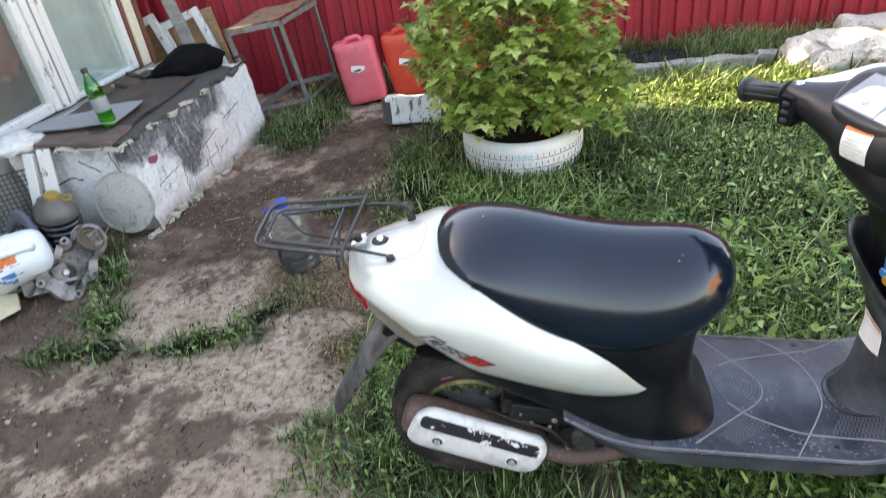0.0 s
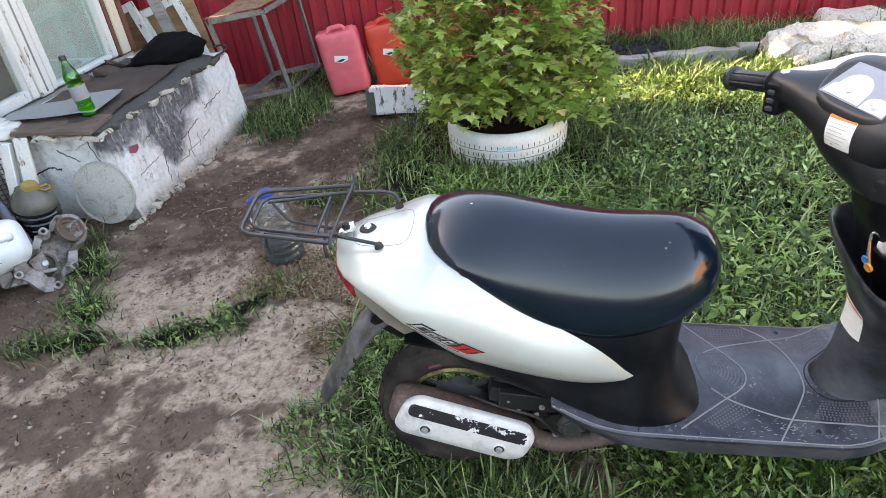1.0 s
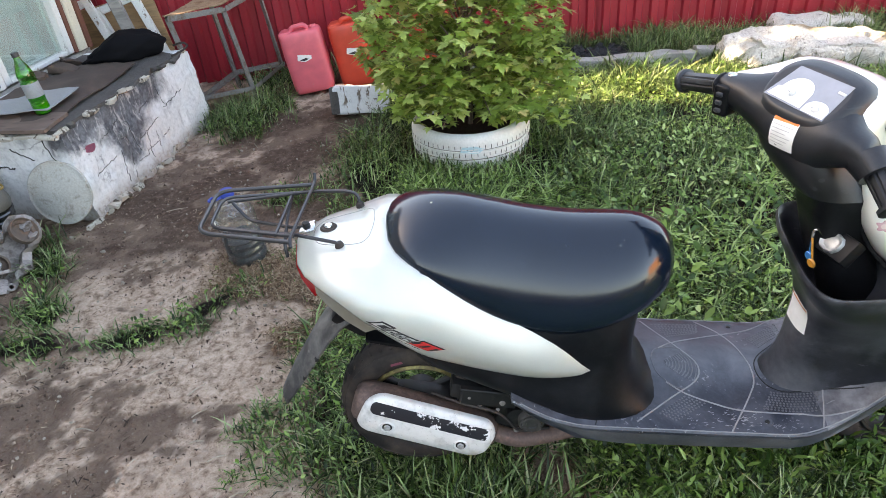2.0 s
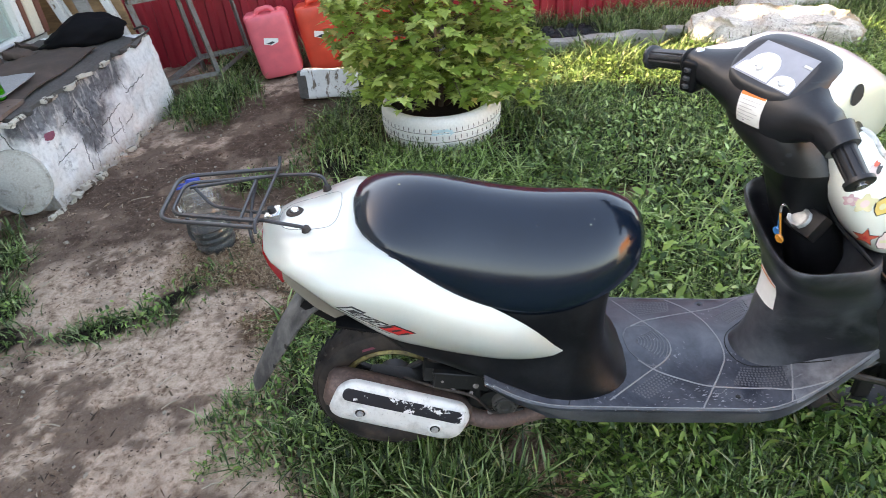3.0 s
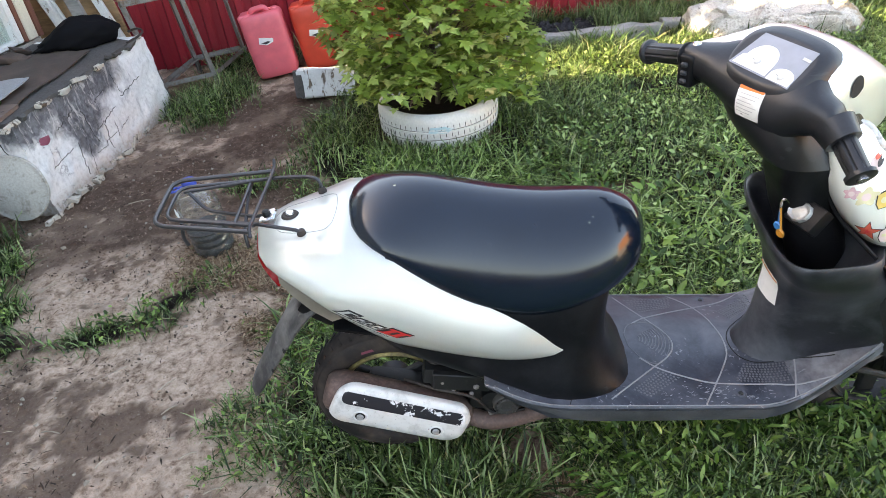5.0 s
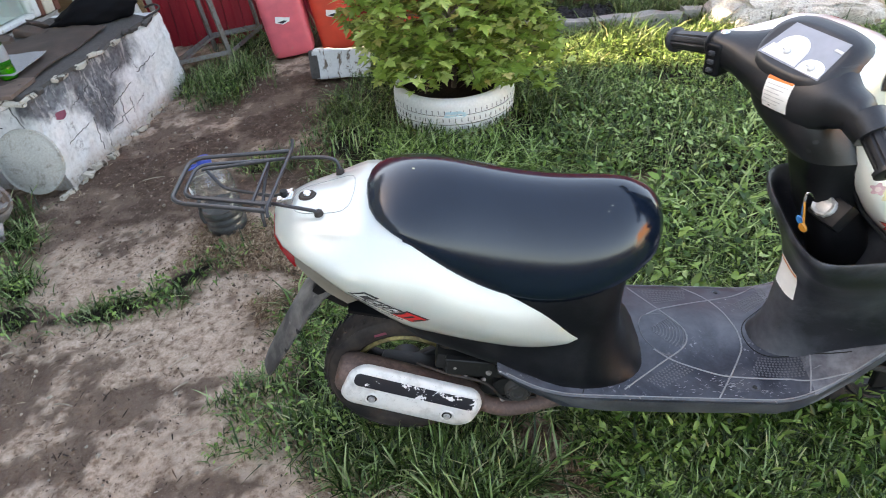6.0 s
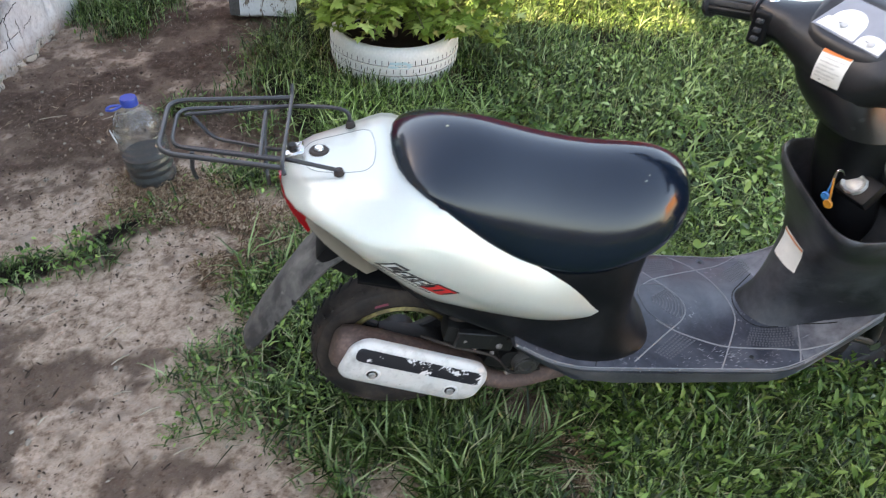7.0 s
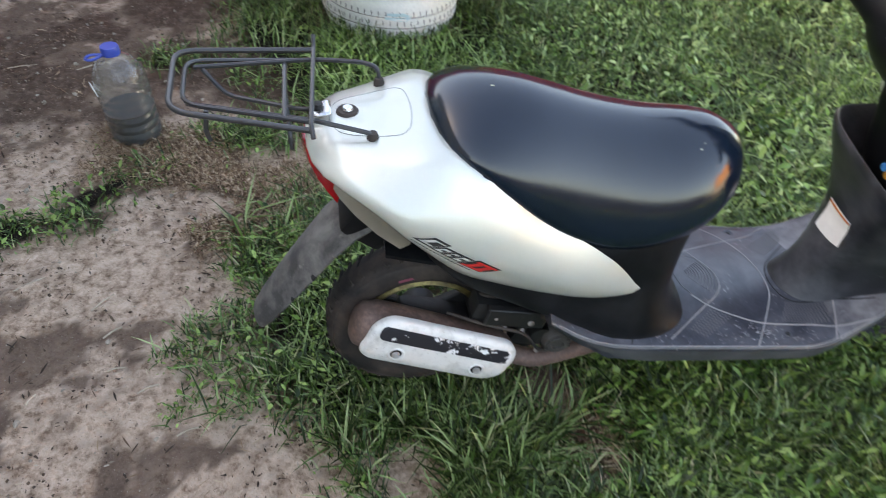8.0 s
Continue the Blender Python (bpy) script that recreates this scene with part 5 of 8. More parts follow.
for side in (-1, 1):  # dusty grey skirt below the board's edge
    rings = []
    for x, top, low in ((0.345, 0.020, 0.024), (0.38, 0.022, 0.042), (0.44, 0.026, 0.062), (0.52, 0.028, 0.070), (0.7, 0.028, 0.068), (0.9, 0.028, 0.066), (0.98, 0.028, 0.060), (1.06, 0.028, 0.048), (1.12, 0.028, 0.036)):
        hw, z = at_x(FLOOR, x)[0], floor_z(x)
        rings.append([(x, YC + side * hw * k, z - d) for k, d in ((0.95, top), (0.990, top), (0.984, (top + low) / 2), (0.955, low), (0.93, low))])
    part("side_skirt", loft(rings), SKIRT_GREY, scooter, "dusty grey skirt below the footboard")


def stud_field(corners, nu, nv):
    """A field of small square studs over a four-cornered patch of the board."""
    bm = bmesh.new()
    a, b, c, d = (Vector((x, y, 0)) for x, y in corners)
    for i in range(nu):
        for j in range(nv):
            u, v = (i + 0.5 + 0.25 * (j % 2)) / nu, (j + 0.5) / nv
            p = a.lerp(b, u).lerp(d.lerp(c, u), v)
            h = FT.ray_cast(Vector((p.x, p.y, 0.9)), Vector((0, 0, -1)))[0]
            if h is not None:
                box(bm, (0.0038, 0.0038, 0.0024), tuple(h), (0, 0, 45))
    part("stud_field", bm, RIDGE_GREY, floor_part)


stud_field([(0.880, 1.302), (0.985, 1.290), (0.962, 1.243), (0.842, 1.252)], 15, 8)
stud_field([(0.882, 1.486), (0.985, 1.545), (0.980, 1.492), (0.908, 1.445)], 14, 7)
stud_field([(0.605, 1.232), (0.676, 1.282), (0.724, 1.262), (0.640, 1.212)], 11, 6)
stud_field([(0.690, 1.478), (0.775, 1.505), (0.790, 1.555), (0.660, 1.545)], 13, 7)
for side in (-1, 1):  # bead on the board's edge, its highlight put into the pale grey
    on_floor([(x, YC + side * 0.976 * at_x(FLOOR, x)[0]) for x in (0.3, 0.36, 0.42, 0.5, 0.6, 0.7, 0.8, 0.9, 1.0, 1.08, 1.15)], 0.0015, "edge_bead", RIB_GREY, 4)
on_floor([(0.97, 1.475), (0.93, 1.446), (0.895, 1.418), (0.873, 1.385), (0.868, 1.35), (0.879, 1.318), (0.915, 1.300), (0.984, 1.294), (1.06, 1.262)], 0.0014, "foot_groove", DARK)
on_floor([(0.575, 1.30), (0.540, 1.262), (0.490, 1.236), (0.470, 1.215), (0.462, 1.200)], 0.0011, "board_seam", DARK)
for x, y in ((0.526, 1.240), (0.868, 1.543), (0.846, 1.222), (0.55, 1.53)):
    h = FT.ray_cast(Vector((x, y, 0.9)), Vector((0, 0, -1)))[0]
    cap = part("screw_cup", revolve([(0.0001, 0.0), (0.006, 0.0), (0.0085, 0.0015), (0.0115, 0.0012), (0.0125, -0.001)], 18, Matrix.Translation(h)), FLOOR_PLASTIC, floor_part)
    part("screw", revolve([(0.0001, 0.0035), (0.004, 0.003), (0.0055, 0.001), (0.0056, -0.001)], 12, Matrix.Translation(h)), ENGINE, cap)

# tunnel, glove box and inner leg shield
# rows: height, rear x, front x, half width, squareness, middle y
rows = [(0.285, 0.860, 1.25, 0.097, 2.3, 1.372), (0.297, 0.868, 1.25, 0.091, 2.3, 1.372), (0.312, 0.880, 1.25, 0.086, 2.3, 1.37), (0.335, 0.894, 1.25, 0.082, 2.4, 1.368), (0.365, 0.904, 1.25, 0.080, 2.4, 1.364), (0.40, 0.910, 1.25, 0.081, 2.5, 1.36), (0.46, 0.914, 1.22, 0.088, 2.7, 1.352), (0.52, 0.917, 1.18, 0.100, 2.8, 1.344),
        (0.56, 0.909, 1.14, 0.118, 3.0, 1.336), (0.60, 0.892, 1.11, 0.133, 3.4, 1.328), (0.64, 0.868, 1.075, 0.147, 3.8, 1.320), (0.675, 0.852, 1.06, 0.153, 4.1, 1.318), (0.690, 0.849, 1.055, 0.155, 4.2, 1.318), (0.696, 0.852, 1.052, 0.152, 4.2, 1.318),
        (0.693, 0.857, 1.048, 0.147, 4.2, 1.318), (0.66, 0.868, 1.03, 0.136, 4.0, 1.318), (0.60, 0.905, 1.01, 0.106, 3.4, 1.326), (0.54, 0.945, 1.0, 0.06, 2.6, 1.338)]
rings = []
for z, x0, x1, hw, pw, yc in rows:
    k = min(1, max(0, (z - 0.52) / 0.12))
    low = min(1, max(0, (0.60 - z) / 0.15))
    wing = lambda x, y: math.copysign(min(0.07, 3.0 * max(0.0, x - 0.99) ** 2), y - YC) * low * min(1, abs(y - YC) / 0.05) * min(1, max(0, (z - floor_z(x) + 0.07) / 0.06))
    rings.append([(p[0] + 0.07 * k * (p[1] - YC), p[1] + yc - YC + wing(p[0], p[1]), p[2] + 0.13 * k * (p[1] - YC)) for p in slab_ring(z, x0, x1, hw, pw, 48)])
part("inner_leg_shield", loft(rings), LEG_PLASTIC, scooter, "matt black inner leg shield with open glove box", sharp=60)

rows = [(0.50, 0.97, 1.08, 0.050, 3.0, 1.34), (0.60, 0.935, 1.04, 0.056, 3.0, 1.33), (0.68, 0.895, 1.01, 0.062, 3.0, 1.325), (0.72, 0.876, 0.99, 0.062, 3.2, 1.32), (0.77, 0.860, 0.97, 0.064, 3.4, 1.315), (0.80, 0.850, 0.965, 0.066, 3.4, 1.315),
        (0.835, 0.846, 0.965, 0.070, 3.4, 1.315), (0.84, 0.836, 0.97, 0.074, 3.2, 1.32), (0.87, 0.832, 0.985, 0.076, 3.0, 1.335), (0.90, 0.822, 1.00, 0.078, 2.8, 1.35), (0.93, 0.81, 0.98, 0.070, 2.5, 1.375), (0.95, 0.81, 0.97, 0.055, 2.3, YC)]
neck = part("steering_neck_cover", loft([[(p[0], p[1] + yc - YC, p[2]) for p in slab_ring(z, a, b, w, p_, 40)] for z, a, b, w, p_, yc in rows]), BLACK_PLASTIC, scooter, "black plastic neck below the handlebar", sharp=60)

rows = [(0.685, 1.03, 1.225, 0.190, 5.0), (0.695, 0.998, 1.21, 0.196, 5.0), (0.73, 0.965, 1.17, 0.192, 5.0), (0.76, 0.944, 1.13, 0.187, 5.0), (0.79, 0.928, 1.09, 0.180, 5.0), (0.82, 0.916, 1.06, 0.172, 4.6), (0.845, 0.910, 1.035, 0.162, 4.2), (0.87, 0.908, 1.01, 0.150, 3.8), (0.89, 0.912, 1.0, 0.135, 3.4), (0.90, 0.92, 0.985, 0.115, 3.0)]
apron = part("front_cover", loft([[(q[0], q[1] - 0.045, q[2]) for q in slab_ring(z, a, b, w - 0.045, p, 48)] for z, a, b, w, p in rows]), PEARL, scooter, "white front cover with faded stickers", sharp=60)
bm = loft([[(q[0], q[1] - 0.045, q[2]) for q in slab_ring(z, a, b, w - 0.045, 3.0, 44)] for z, a, b, w in ((0.30, 1.18, 1.30, 0.10), (0.36, 1.13, 1.30, 0.17), (0.44, 1.10, 1.29, 0.198), (0.53, 1.075, 1.275, 0.209), (0.60, 1.062, 1.262, 0.212), (0.65, 1.045, 1.25, 0.209), (0.69, 1.0, 1.23, 0.202), (0.699, 1.004, 1.22, 0.196))])
part("lower_front_cover", bm, GREY_PLASTIC, scooter, "dark grey lower front cover", sharp=60)

# thin outer lip of the inner panel, and the panel itself behind it
LIP = smooth_path([(0.905, 1.290, 0.905), (0.920, 1.278, 0.847), (0.931, 1.258, 0.788), (0.955, 1.241, 0.739), (0.987, 1.213, 0.703), (1.023, 1.190, 0.664), (1.08, 1.176, 0.598), (1.11, 1.172, 0.53)], 6)
part("inner_panel_lip", tube(LIP, 0.0042, 8), BLACK_PLASTIC, scooter)
bm = loft([[tuple(p), tuple(p + Vector((0.004, 0.008, 0))), (p.x + 0.012, YC, p.z - 0.004), (p.x + 0.006, YC, p.z)] for p in LIP])
part("inner_panel", bm, BLACK_PLASTIC, scooter)
# stickers on the front cover
AT = tree_of(apron)


def star(r):
    return [(r * (1 if k % 2 == 0 else 0.42) * math.sin(math.pi * k / 5), r * (1 if k % 2 == 0 else 0.42) * math.cos(math.pi * k / 5)) for k in range(10)]


SR = Vector((0.8, -0.6, 0))


def sticker(p, layers):
    for k, (shape, mat) in enumerate(layers):
        bm = decal(AT, shape, Vector(p) - Vector((0.6, 0.8, 0)) * 0.3, SR, (0, 0, 1), 0.0010 + 0.0006 * k, 1)
        if bm.faces:
            part("sticker", bm, mat, apron)


def scaled(shape, k, du=0.0, dv=0.0):
    return [(u * k + du, v * k + dv) for u, v in shape]


petal = [(0.016 * (1 + 0.25 * math.sin(5 * a)) * math.cos(a), 0.015 * (1 + 0.25 * math.sin(5 * a)) * math.sin(a)) for a in (0.25 * k for k in range(25))]
patch = [(-0.014, -0.006), (-0.008, -0.016), (0.004, -0.012), (0.018, -0.016), (0.014, -0.002), (0.018, 0.008), (0.004, 0.012), (-0.004, 0.02), (-0.016, 0.012)]
jar_shape = [(-0.014, -0.018), (0.014, -0.018), (0.019, -0.008), (0.019, 0.008), (0.013, 0.014), (0.013, 0.02), (-0.013, 0.02), (-0.013, 0.014), (-0.019, 0.008), (-0.019, -0.008)]
sticker((1.003, 1.22, 0.728), [(star(0.024), DECAL_BLACK), (star(0.0215), DECAL_STAR), (star(0.007), DECAL_RED)])
sticker((1.05, 1.22, 0.723), [(jar_shape, DECAL_BLACK), (scaled(jar_shape, 0.92), DECAL_BLUSH), (rect(0.028, 0.006), DECAL_CREAM), (scaled(disc(0.006, 0.005, 10), 1, 0.005, -0.008), DECAL_PINK)])
sticker((1.019, 1.22, 0.79), [(patch, DECAL_BLACK), (scaled(patch, 0.88), DECAL_YELLOW), (scaled(disc(0.005, 0.006, 10), 1, -0.003, 0.002), DECAL_CREAM)])
sticker((0.981, 1.22, 0.799), [(petal, DECAL_CREAM), (disc(0.007, 0.007, 12), DECAL_BLUSH)])
sticker((0.952, 1.22, 0.805), [(scaled(petal, 0.7), DECAL_PINK), (disc(0.005, 0.005, 12), DECAL_BLUSH)])
sticker((0.983, 1.22, 0.859), [(disc(0.012, 0.018, 14), DECAL_BLUSH), (scaled(disc(0.004, 0.009, 10), 1, 0.002, -0.002), DECAL_BLACK), (scaled(disc(0.004, 0.005, 10), 1, -0.004, 0.006), DECAL_STAR)])

# ignition switch and keys
NT = tree_of(neck)
h = NT.ray_cast(Vector((0.5, 1.268, 0.75)), Vector((1, 0, 0)))[0]
m = Matrix.Translation((0.886, 1.25, 0.752)) @ pose(0, 0, 0, 0, -48, 16)
bm = bmesh.new()
box(bm, (0.052, 0.066, 0.03), matrix=m @ Matrix.Translation((0.002, -0.008, -0.018)), bevel=0.006, seg=2)
seat_plate = part("switch_plate", bm, BLACK_PLASTIC, scooter)
ign = part("ignition_switch", loft([[tuple(m @ Vector((b * (1 + 0.06 * math.sin(3 * k)), a, z))) for k, (a, b) in enumerate(superring(20, 0.026 * w, 0.022 * w, 2.4))] for z, w in ((-0.01, 0.9), (0.0, 0.9), (0.004, 0.8), (0.001, 0.55), (0.003, 0.3))]), DULL_METAL, scooter, "worn bare-metal ignition switch")
kb = thing("keys", tuple(h), "blue and orange tagged keys hanging from the ignition", "keys")
kh = m @ Vector((0.0, 0.016, 0.002))
part("key_shank", tube(smooth_path([kh, kh + Vector((-0.012, 0.004, 0.014)), kh + Vector((-0.018, 0.008, 0.010)), kh + Vector((-0.018, 0.008, -0.004))], 5), 0.0026, 6), CHROME, kb)
for dy, dz, mat, nm in ((0.018, -0.044, KEY_BLUE, "blue_tag"), (0.004, -0.052, KEY_ORANGE, "orange_tag")):
    c = kh + Vector((-0.014, dy - 0.008, dz - 0.004))
    bm = revolve([(0.003, -0.0018), (0.0085, -0.0024), (0.0098, 0.0), (0.0085, 0.0024), (0.003, 0.0018)], 16, Matrix.Translation(c) @ pose(0, 0, 0, 0, 78, 20))
    tube([c + Vector((0, 0, 0.008)), kh + Vector((-0.018, 0.008, -0.004))], 0.0022, 6, bm=bm)
    part(nm, bm, mat, kb)

# label below the glove box
IT = tree_of(bpy.data.objects["inner_leg_shield"])
LBO = Vector((0.5, 1.343, 0.508))
lab = part("label", decal(IT, [(0.038, -0.036), (0.038, 0.032), (-0.036, 0.041), (-0.038, -0.035)], LBO, (0, -1, 0), (0, 0, 1), 0.002, 5), PAPER, scooter, "white paper warning label")
part("label_stripe", decal(IT, [(0.037, 0.024), (0.037, 0.029), (-0.035, 0.0375), (-0.0355, 0.0325)], LBO, (0, -1, 0), (0, 0, 1), 0.003, 4), DECAL_ORANGE, lab)

# ---- handlebar head, turned to the left ----
PIV, STEER = Vector((0.872, YC, 0.0)), radians(34)
HM = Matrix.Translation(PIV) @ Matrix.Rotation(STEER, 4, "Z")


def head_loft(rows, power, n=28):
    """rows: lateral place, x, z, half depth, half height, tilt."""
    rings = []
    for l, xc, zc, rx, rz, tilt in rows:
        c, s = math.cos(radians(tilt)), math.sin(radians(tilt))
        rings.append([tuple(HM @ Vector((xc + a * c - b * s, l, zc + a * s + b * c))) for a, b in superring(n, rx, rz, power)])
    return loft(rings)


cover = part("handlebar_cover", head_loft([(-0.150, -0.080, 0.931, 0.031, 0.031, 0), (-0.138, -0.076, 0.939, 0.034, 0.033, 2), (-0.118, -0.072, 0.946, 0.036, 0.034, 5), (-0.107, -0.066, 0.949, 0.046, 0.041, 14), (-0.095, -0.058, 0.953, 0.056, 0.048, 22), (-0.075, -0.050, 0.955, 0.074, 0.056, 30), (-0.05, -0.042, 0.957, 0.086, 0.061, 33), (-0.025, -0.036, 0.958, 0.090, 0.063, 34), (0.0, -0.034, 0.959, 0.088, 0.063, 34), (0.03, -0.033, 0.962, 0.081, 0.061, 34),
                                           (0.055, -0.037, 0.970, 0.070, 0.051, 30), (0.075, -0.050, 0.975, 0.056, 0.042, 24), (0.10, -0.058, 0.979, 0.044, 0.035, 12), (0.13, -0.065, 0.980, 0.034, 0.032, 5), (0.15, -0.068, 0.982, 0.029, 0.029, 0), (0.158, -0.068, 0.982, 0.026, 0.027, 0)], 2.5), HEAD_PLASTIC, scooter, "black rear handlebar cover", sharp=60)
front = part("headlamp_cover", head_loft([(-0.125, 0.02, 0.946, 0.05, 0.022, -14), (-0.121, 0.035, 0.944, 0.088, 0.042, -16), (-0.112, 0.080, 0.922, 0.146, 0.056, -25), (-0.095, 0.099, 0.917, 0.174, 0.068, -26), (-0.05, 0.118, 0.915, 0.192, 0.080, -26), (0.0, 0.120, 0.919, 0.188, 0.084, -25), (0.04, 0.094, 0.935, 0.154, 0.085, -21), (0.075, 0.046, 0.960, 0.094, 0.072, -12),
                                          (0.10, 0.018, 0.968, 0.064, 0.055, -8), (0.125, -0.012, 0.976, 0.036, 0.038, 0), (0.15, -0.036, 0.981, 0.020, 0.026, 0), (0.16, -0.042, 0.98, 0.009, 0.018, 0)], 2.6), PEARL, scooter, "white front handlebar cover", sharp=60)
# tapered skirt of the cover, down to the neck
rings = []
for k in range(8):
    t = k / 7
    z = 0.945 - 0.107 * t
    mid = (HM @ Vector((-0.035, -0.004, z))).lerp(Vector((0.903, 1.322, z)), t ** 1.3)
    turn = Matrix.Rotation(STEER * (1 - t), 3, "Z")
    rings.append([tuple(mid + turn @ Vector((a, b, 0))) for a, b in superring(36, 0.076 + 0.008 * math.sin(math.pi * t), 0.078 + 0.004 * math.sin(math.pi * t), 2.7)])
rings.append([tuple(Vector(p).lerp(Vector((0.903, 1.322, 0.836)), 0.06)) for p in rings[-1]])
skirt = part("cover_skirt", loft(rings), HEAD_PLASTIC, cover, sharp=60)
CT = tree_of(cover, front, skirt)
for l, z in ((-0.012, 0.856), (-0.088, 0.88), (-0.082, 0.862)):
    part("cover_screw", decal(CT, disc(0.0042, 0.0042, 12), HM @ Vector((-0.4, l, z)), HM.to_3x3() @ Vector((0, -1, 0)), (0, 0, 1), 0.001, 1), GREY_PLASTIC, skirt)

# dash: hooded panel leaning back towards the rider
DM = HM @ pose(-0.066, -0.010, 1.015, 0, -34, 0) @ pose(0, 0, 0, 0, 0, -9)
bezel = part("dash_bezel", loft([[tuple(DM @ Vector((a + c, b, z))) for a, b in superring(40, rx, ry, 3.0)] for rx, ry, z, c in ((0.084, 0.098, -0.046, 0.010), (0.074, 0.091, -0.020, 0.007), (0.063, 0.083, -0.007, 0.004), (0.0545, 0.077, -0.002, 0.0), (0.048, 0.071, 0.0012, 0.0), (0.046, 0.069, 0.001, 0.0))]), HEAD_PLASTIC, scooter, "black dash surround", sharp=50)


def on_dash(shape, z, mat, name):
    bm = bmesh.new()
    bm.faces.new([bm.verts.new(DM @ Vector((v, -u, z))) for u, v in shape])
    r = bmesh.ops.extrude_face_region(bm, geom=bm.faces[:])
    bmesh.ops.translate(bm, verts=[g for g in r["geom"] if isinstance(g, bmesh.types.BMVert)], vec=DM.to_3x3() @ Vector((0, 0, -0.002)))
    return part(name, bm, mat, bezel)


on_dash([(-0.064, -0.036), (0.064, -0.04), (0.06, 0.04), (-0.05, 0.04)], 0.0016, DIAL_GREY, "dial_panel")
arch = lambda cx, cy, rx, ry, lo: [(cx + rx, lo)] + [(cx + rx * math.cos(a), cy + ry * math.sin(a)) for a in (math.pi * k / 16 for k in range(17))] + [(cx - rx, lo)]
on_dash([(0.014, -0.0355)] + arch(-0.016, -0.010, 0.029, 0.030, -0.02)[1:-1] + [(-0.052, -0.012), (-0.058, -0.033)], 0.0028, DIAL_WHITE, "speed_dial")
on_dash(arch(0.040, -0.026, 0.022, 0.017, -0.0375), 0.0028, DIAL_WHITE, "fuel_dial")
for u, v in ((-0.018, -0.016), (0.040, -0.026)):
    part("dial_hub", revolve([(0.0001, 0.006), (0.005, 0.0055), (0.007, 0.003)], 12, DM @ Matrix.Translation((v, -u, 0.0))), PRINT, bezel)
    on_dash([(u - 0.012, v + 0.001), (u + 0.004, v - 0.0022), (u + 0.004, v + 0.0022)], 0.0045, RIB_GREY, "dial_needle")
    on_dash([(u - 0.010, v - 0.009), (u + 0.002, v - 0.009), (u + 0.002, v - 0.0072), (u - 0.010, v - 0.0072)], 0.0034, PRINT, "printed_bar")
on_dash([(0.045, 0.018), (0.06, 0.017), (0.06, 0.022), (0.045, 0.023)], 0.0028, PRINT, "printed_bar")

# warning label on the rear cover
HR, HF = HM.to_3x3() @ Vector((0, -1, 0)), HM.to_3x3() @ Vector((1, 0, 0))
LO = HM @ Vector((-0.4, -0.010, 0.951))
lb = part("warning_label", decal(CT, [(-0.026, -0.030), (0.026, -0.030), (0.026, 0.030), (-0.026, 0.030)], LO, HR, (0, 0, 1), 0.0012, 3), PAPER, scooter, "white warning label with orange heading")
part("heading_bar", decal(CT, [(-0.025, 0.020), (0.025, 0.020), (0.025, 0.0285), (-0.025, 0.0285)], LO, HR, (0, 0, 1), 0.002, 2), DECAL_ORANGE, lb)
for k in range(6):
    v = 0.013 - 0.0065 * k
    part("print_bar", decal(CT, [(-0.022, v), (0.02 - 0.006 * (k % 3), v), (0.02 - 0.006 * (k % 3), v + 0.0014), (-0.022, v + 0.0014)], LO, HR, (0, 0, 1), 0.002, 1), PRINT, lb)

# dark disc painting a hole's shade where the white cover's flank lacks a fitting
WT = tree_of(front)
ho = HM @ Vector((0.012, -0.4, 0.972))
part("lower_lip", tube(smooth_path([HM @ Vector(p) for p in ((-0.01, -0.104, 0.917), (0.06, -0.112, 0.893), (0.13, -0.108, 0.868), (0.20, -0.085, 0.845), (0.235, -0.045, 0.838))], 5), 0.007, 8), PEARL, front)
part("mounting_hole", decal(WT, disc(0.022, 0.019, 18), ho, HM.to_3x3() @ Vector((1, 0, 0)), (0, 0, 1), 0.0015, 1), DARK, front)


def grip(side):
    a, b = Vector((-0.078, 0.150, 0.988)), Vector((-0.056, 0.263, 0.964))
    if side < 0:
        a, b = Vector((-0.070, -0.140, 0.938)), Vector((-0.113, -0.222, 0.882))
    d = b - a
    prof = [(0.0, 0.025), (0.02, 0.025), (0.06, 0.022), (0.10, 0.0185), (0.2, 0.0182), (0.90, 0.0185), (0.92, 0.0245), (0.985, 0.0245), (1.0, 0.021), (1.001, 0.011)]
    path = [HM @ (a + d * t) for t, r in prof]
    bm = bmesh.new()
    q = (path[-1] - path[0]).to_track_quat("Z", "Y").to_matrix()
    rings = []
    for p, (t, r) in zip(path, prof):
        ribbed = 0.15 < t < 0.9
        ring = []
        for k in range(40):
            rr = r * (1.0 if not ribbed else 1.10 if k % 5 else 0.90)
            ring.append(tuple(p + q @ Vector((rr * math.cos(2 * math.pi * k / 40), rr * math.sin(2 * math.pi * k / 40), 0))))
        rings.append(ring)
    g = part("grip", loft(rings), HEAD_PLASTIC, scooter, "black ribbed rubber handlebar grip", sharp=30)
    e = path[-2]
    w = (path[-1] - path[0]).normalized()
    part("bar_end", cyl(bmesh.new(), e + w * 0.0005, e + w * 0.0045, 0.0095), CHROME, g)


grip(1)
grip(-1)
# left switch block
bm = bmesh.new()
box(bm, (0.05, 0.034, 0.062), matrix=HM @ pose(-0.078, 0.138, 0.966, 0, 0, 0), bevel=0.008, seg=3)
sw = part("switch_block", bm, BLACK_PLASTIC, scooter)
for z in (0.980, 0.964, 0.948):
    bm = bmesh.new()
    box(bm, (0.008, 0.014, 0.009), matrix=HM @ pose(-0.104, 0.138, z), bevel=0.002)
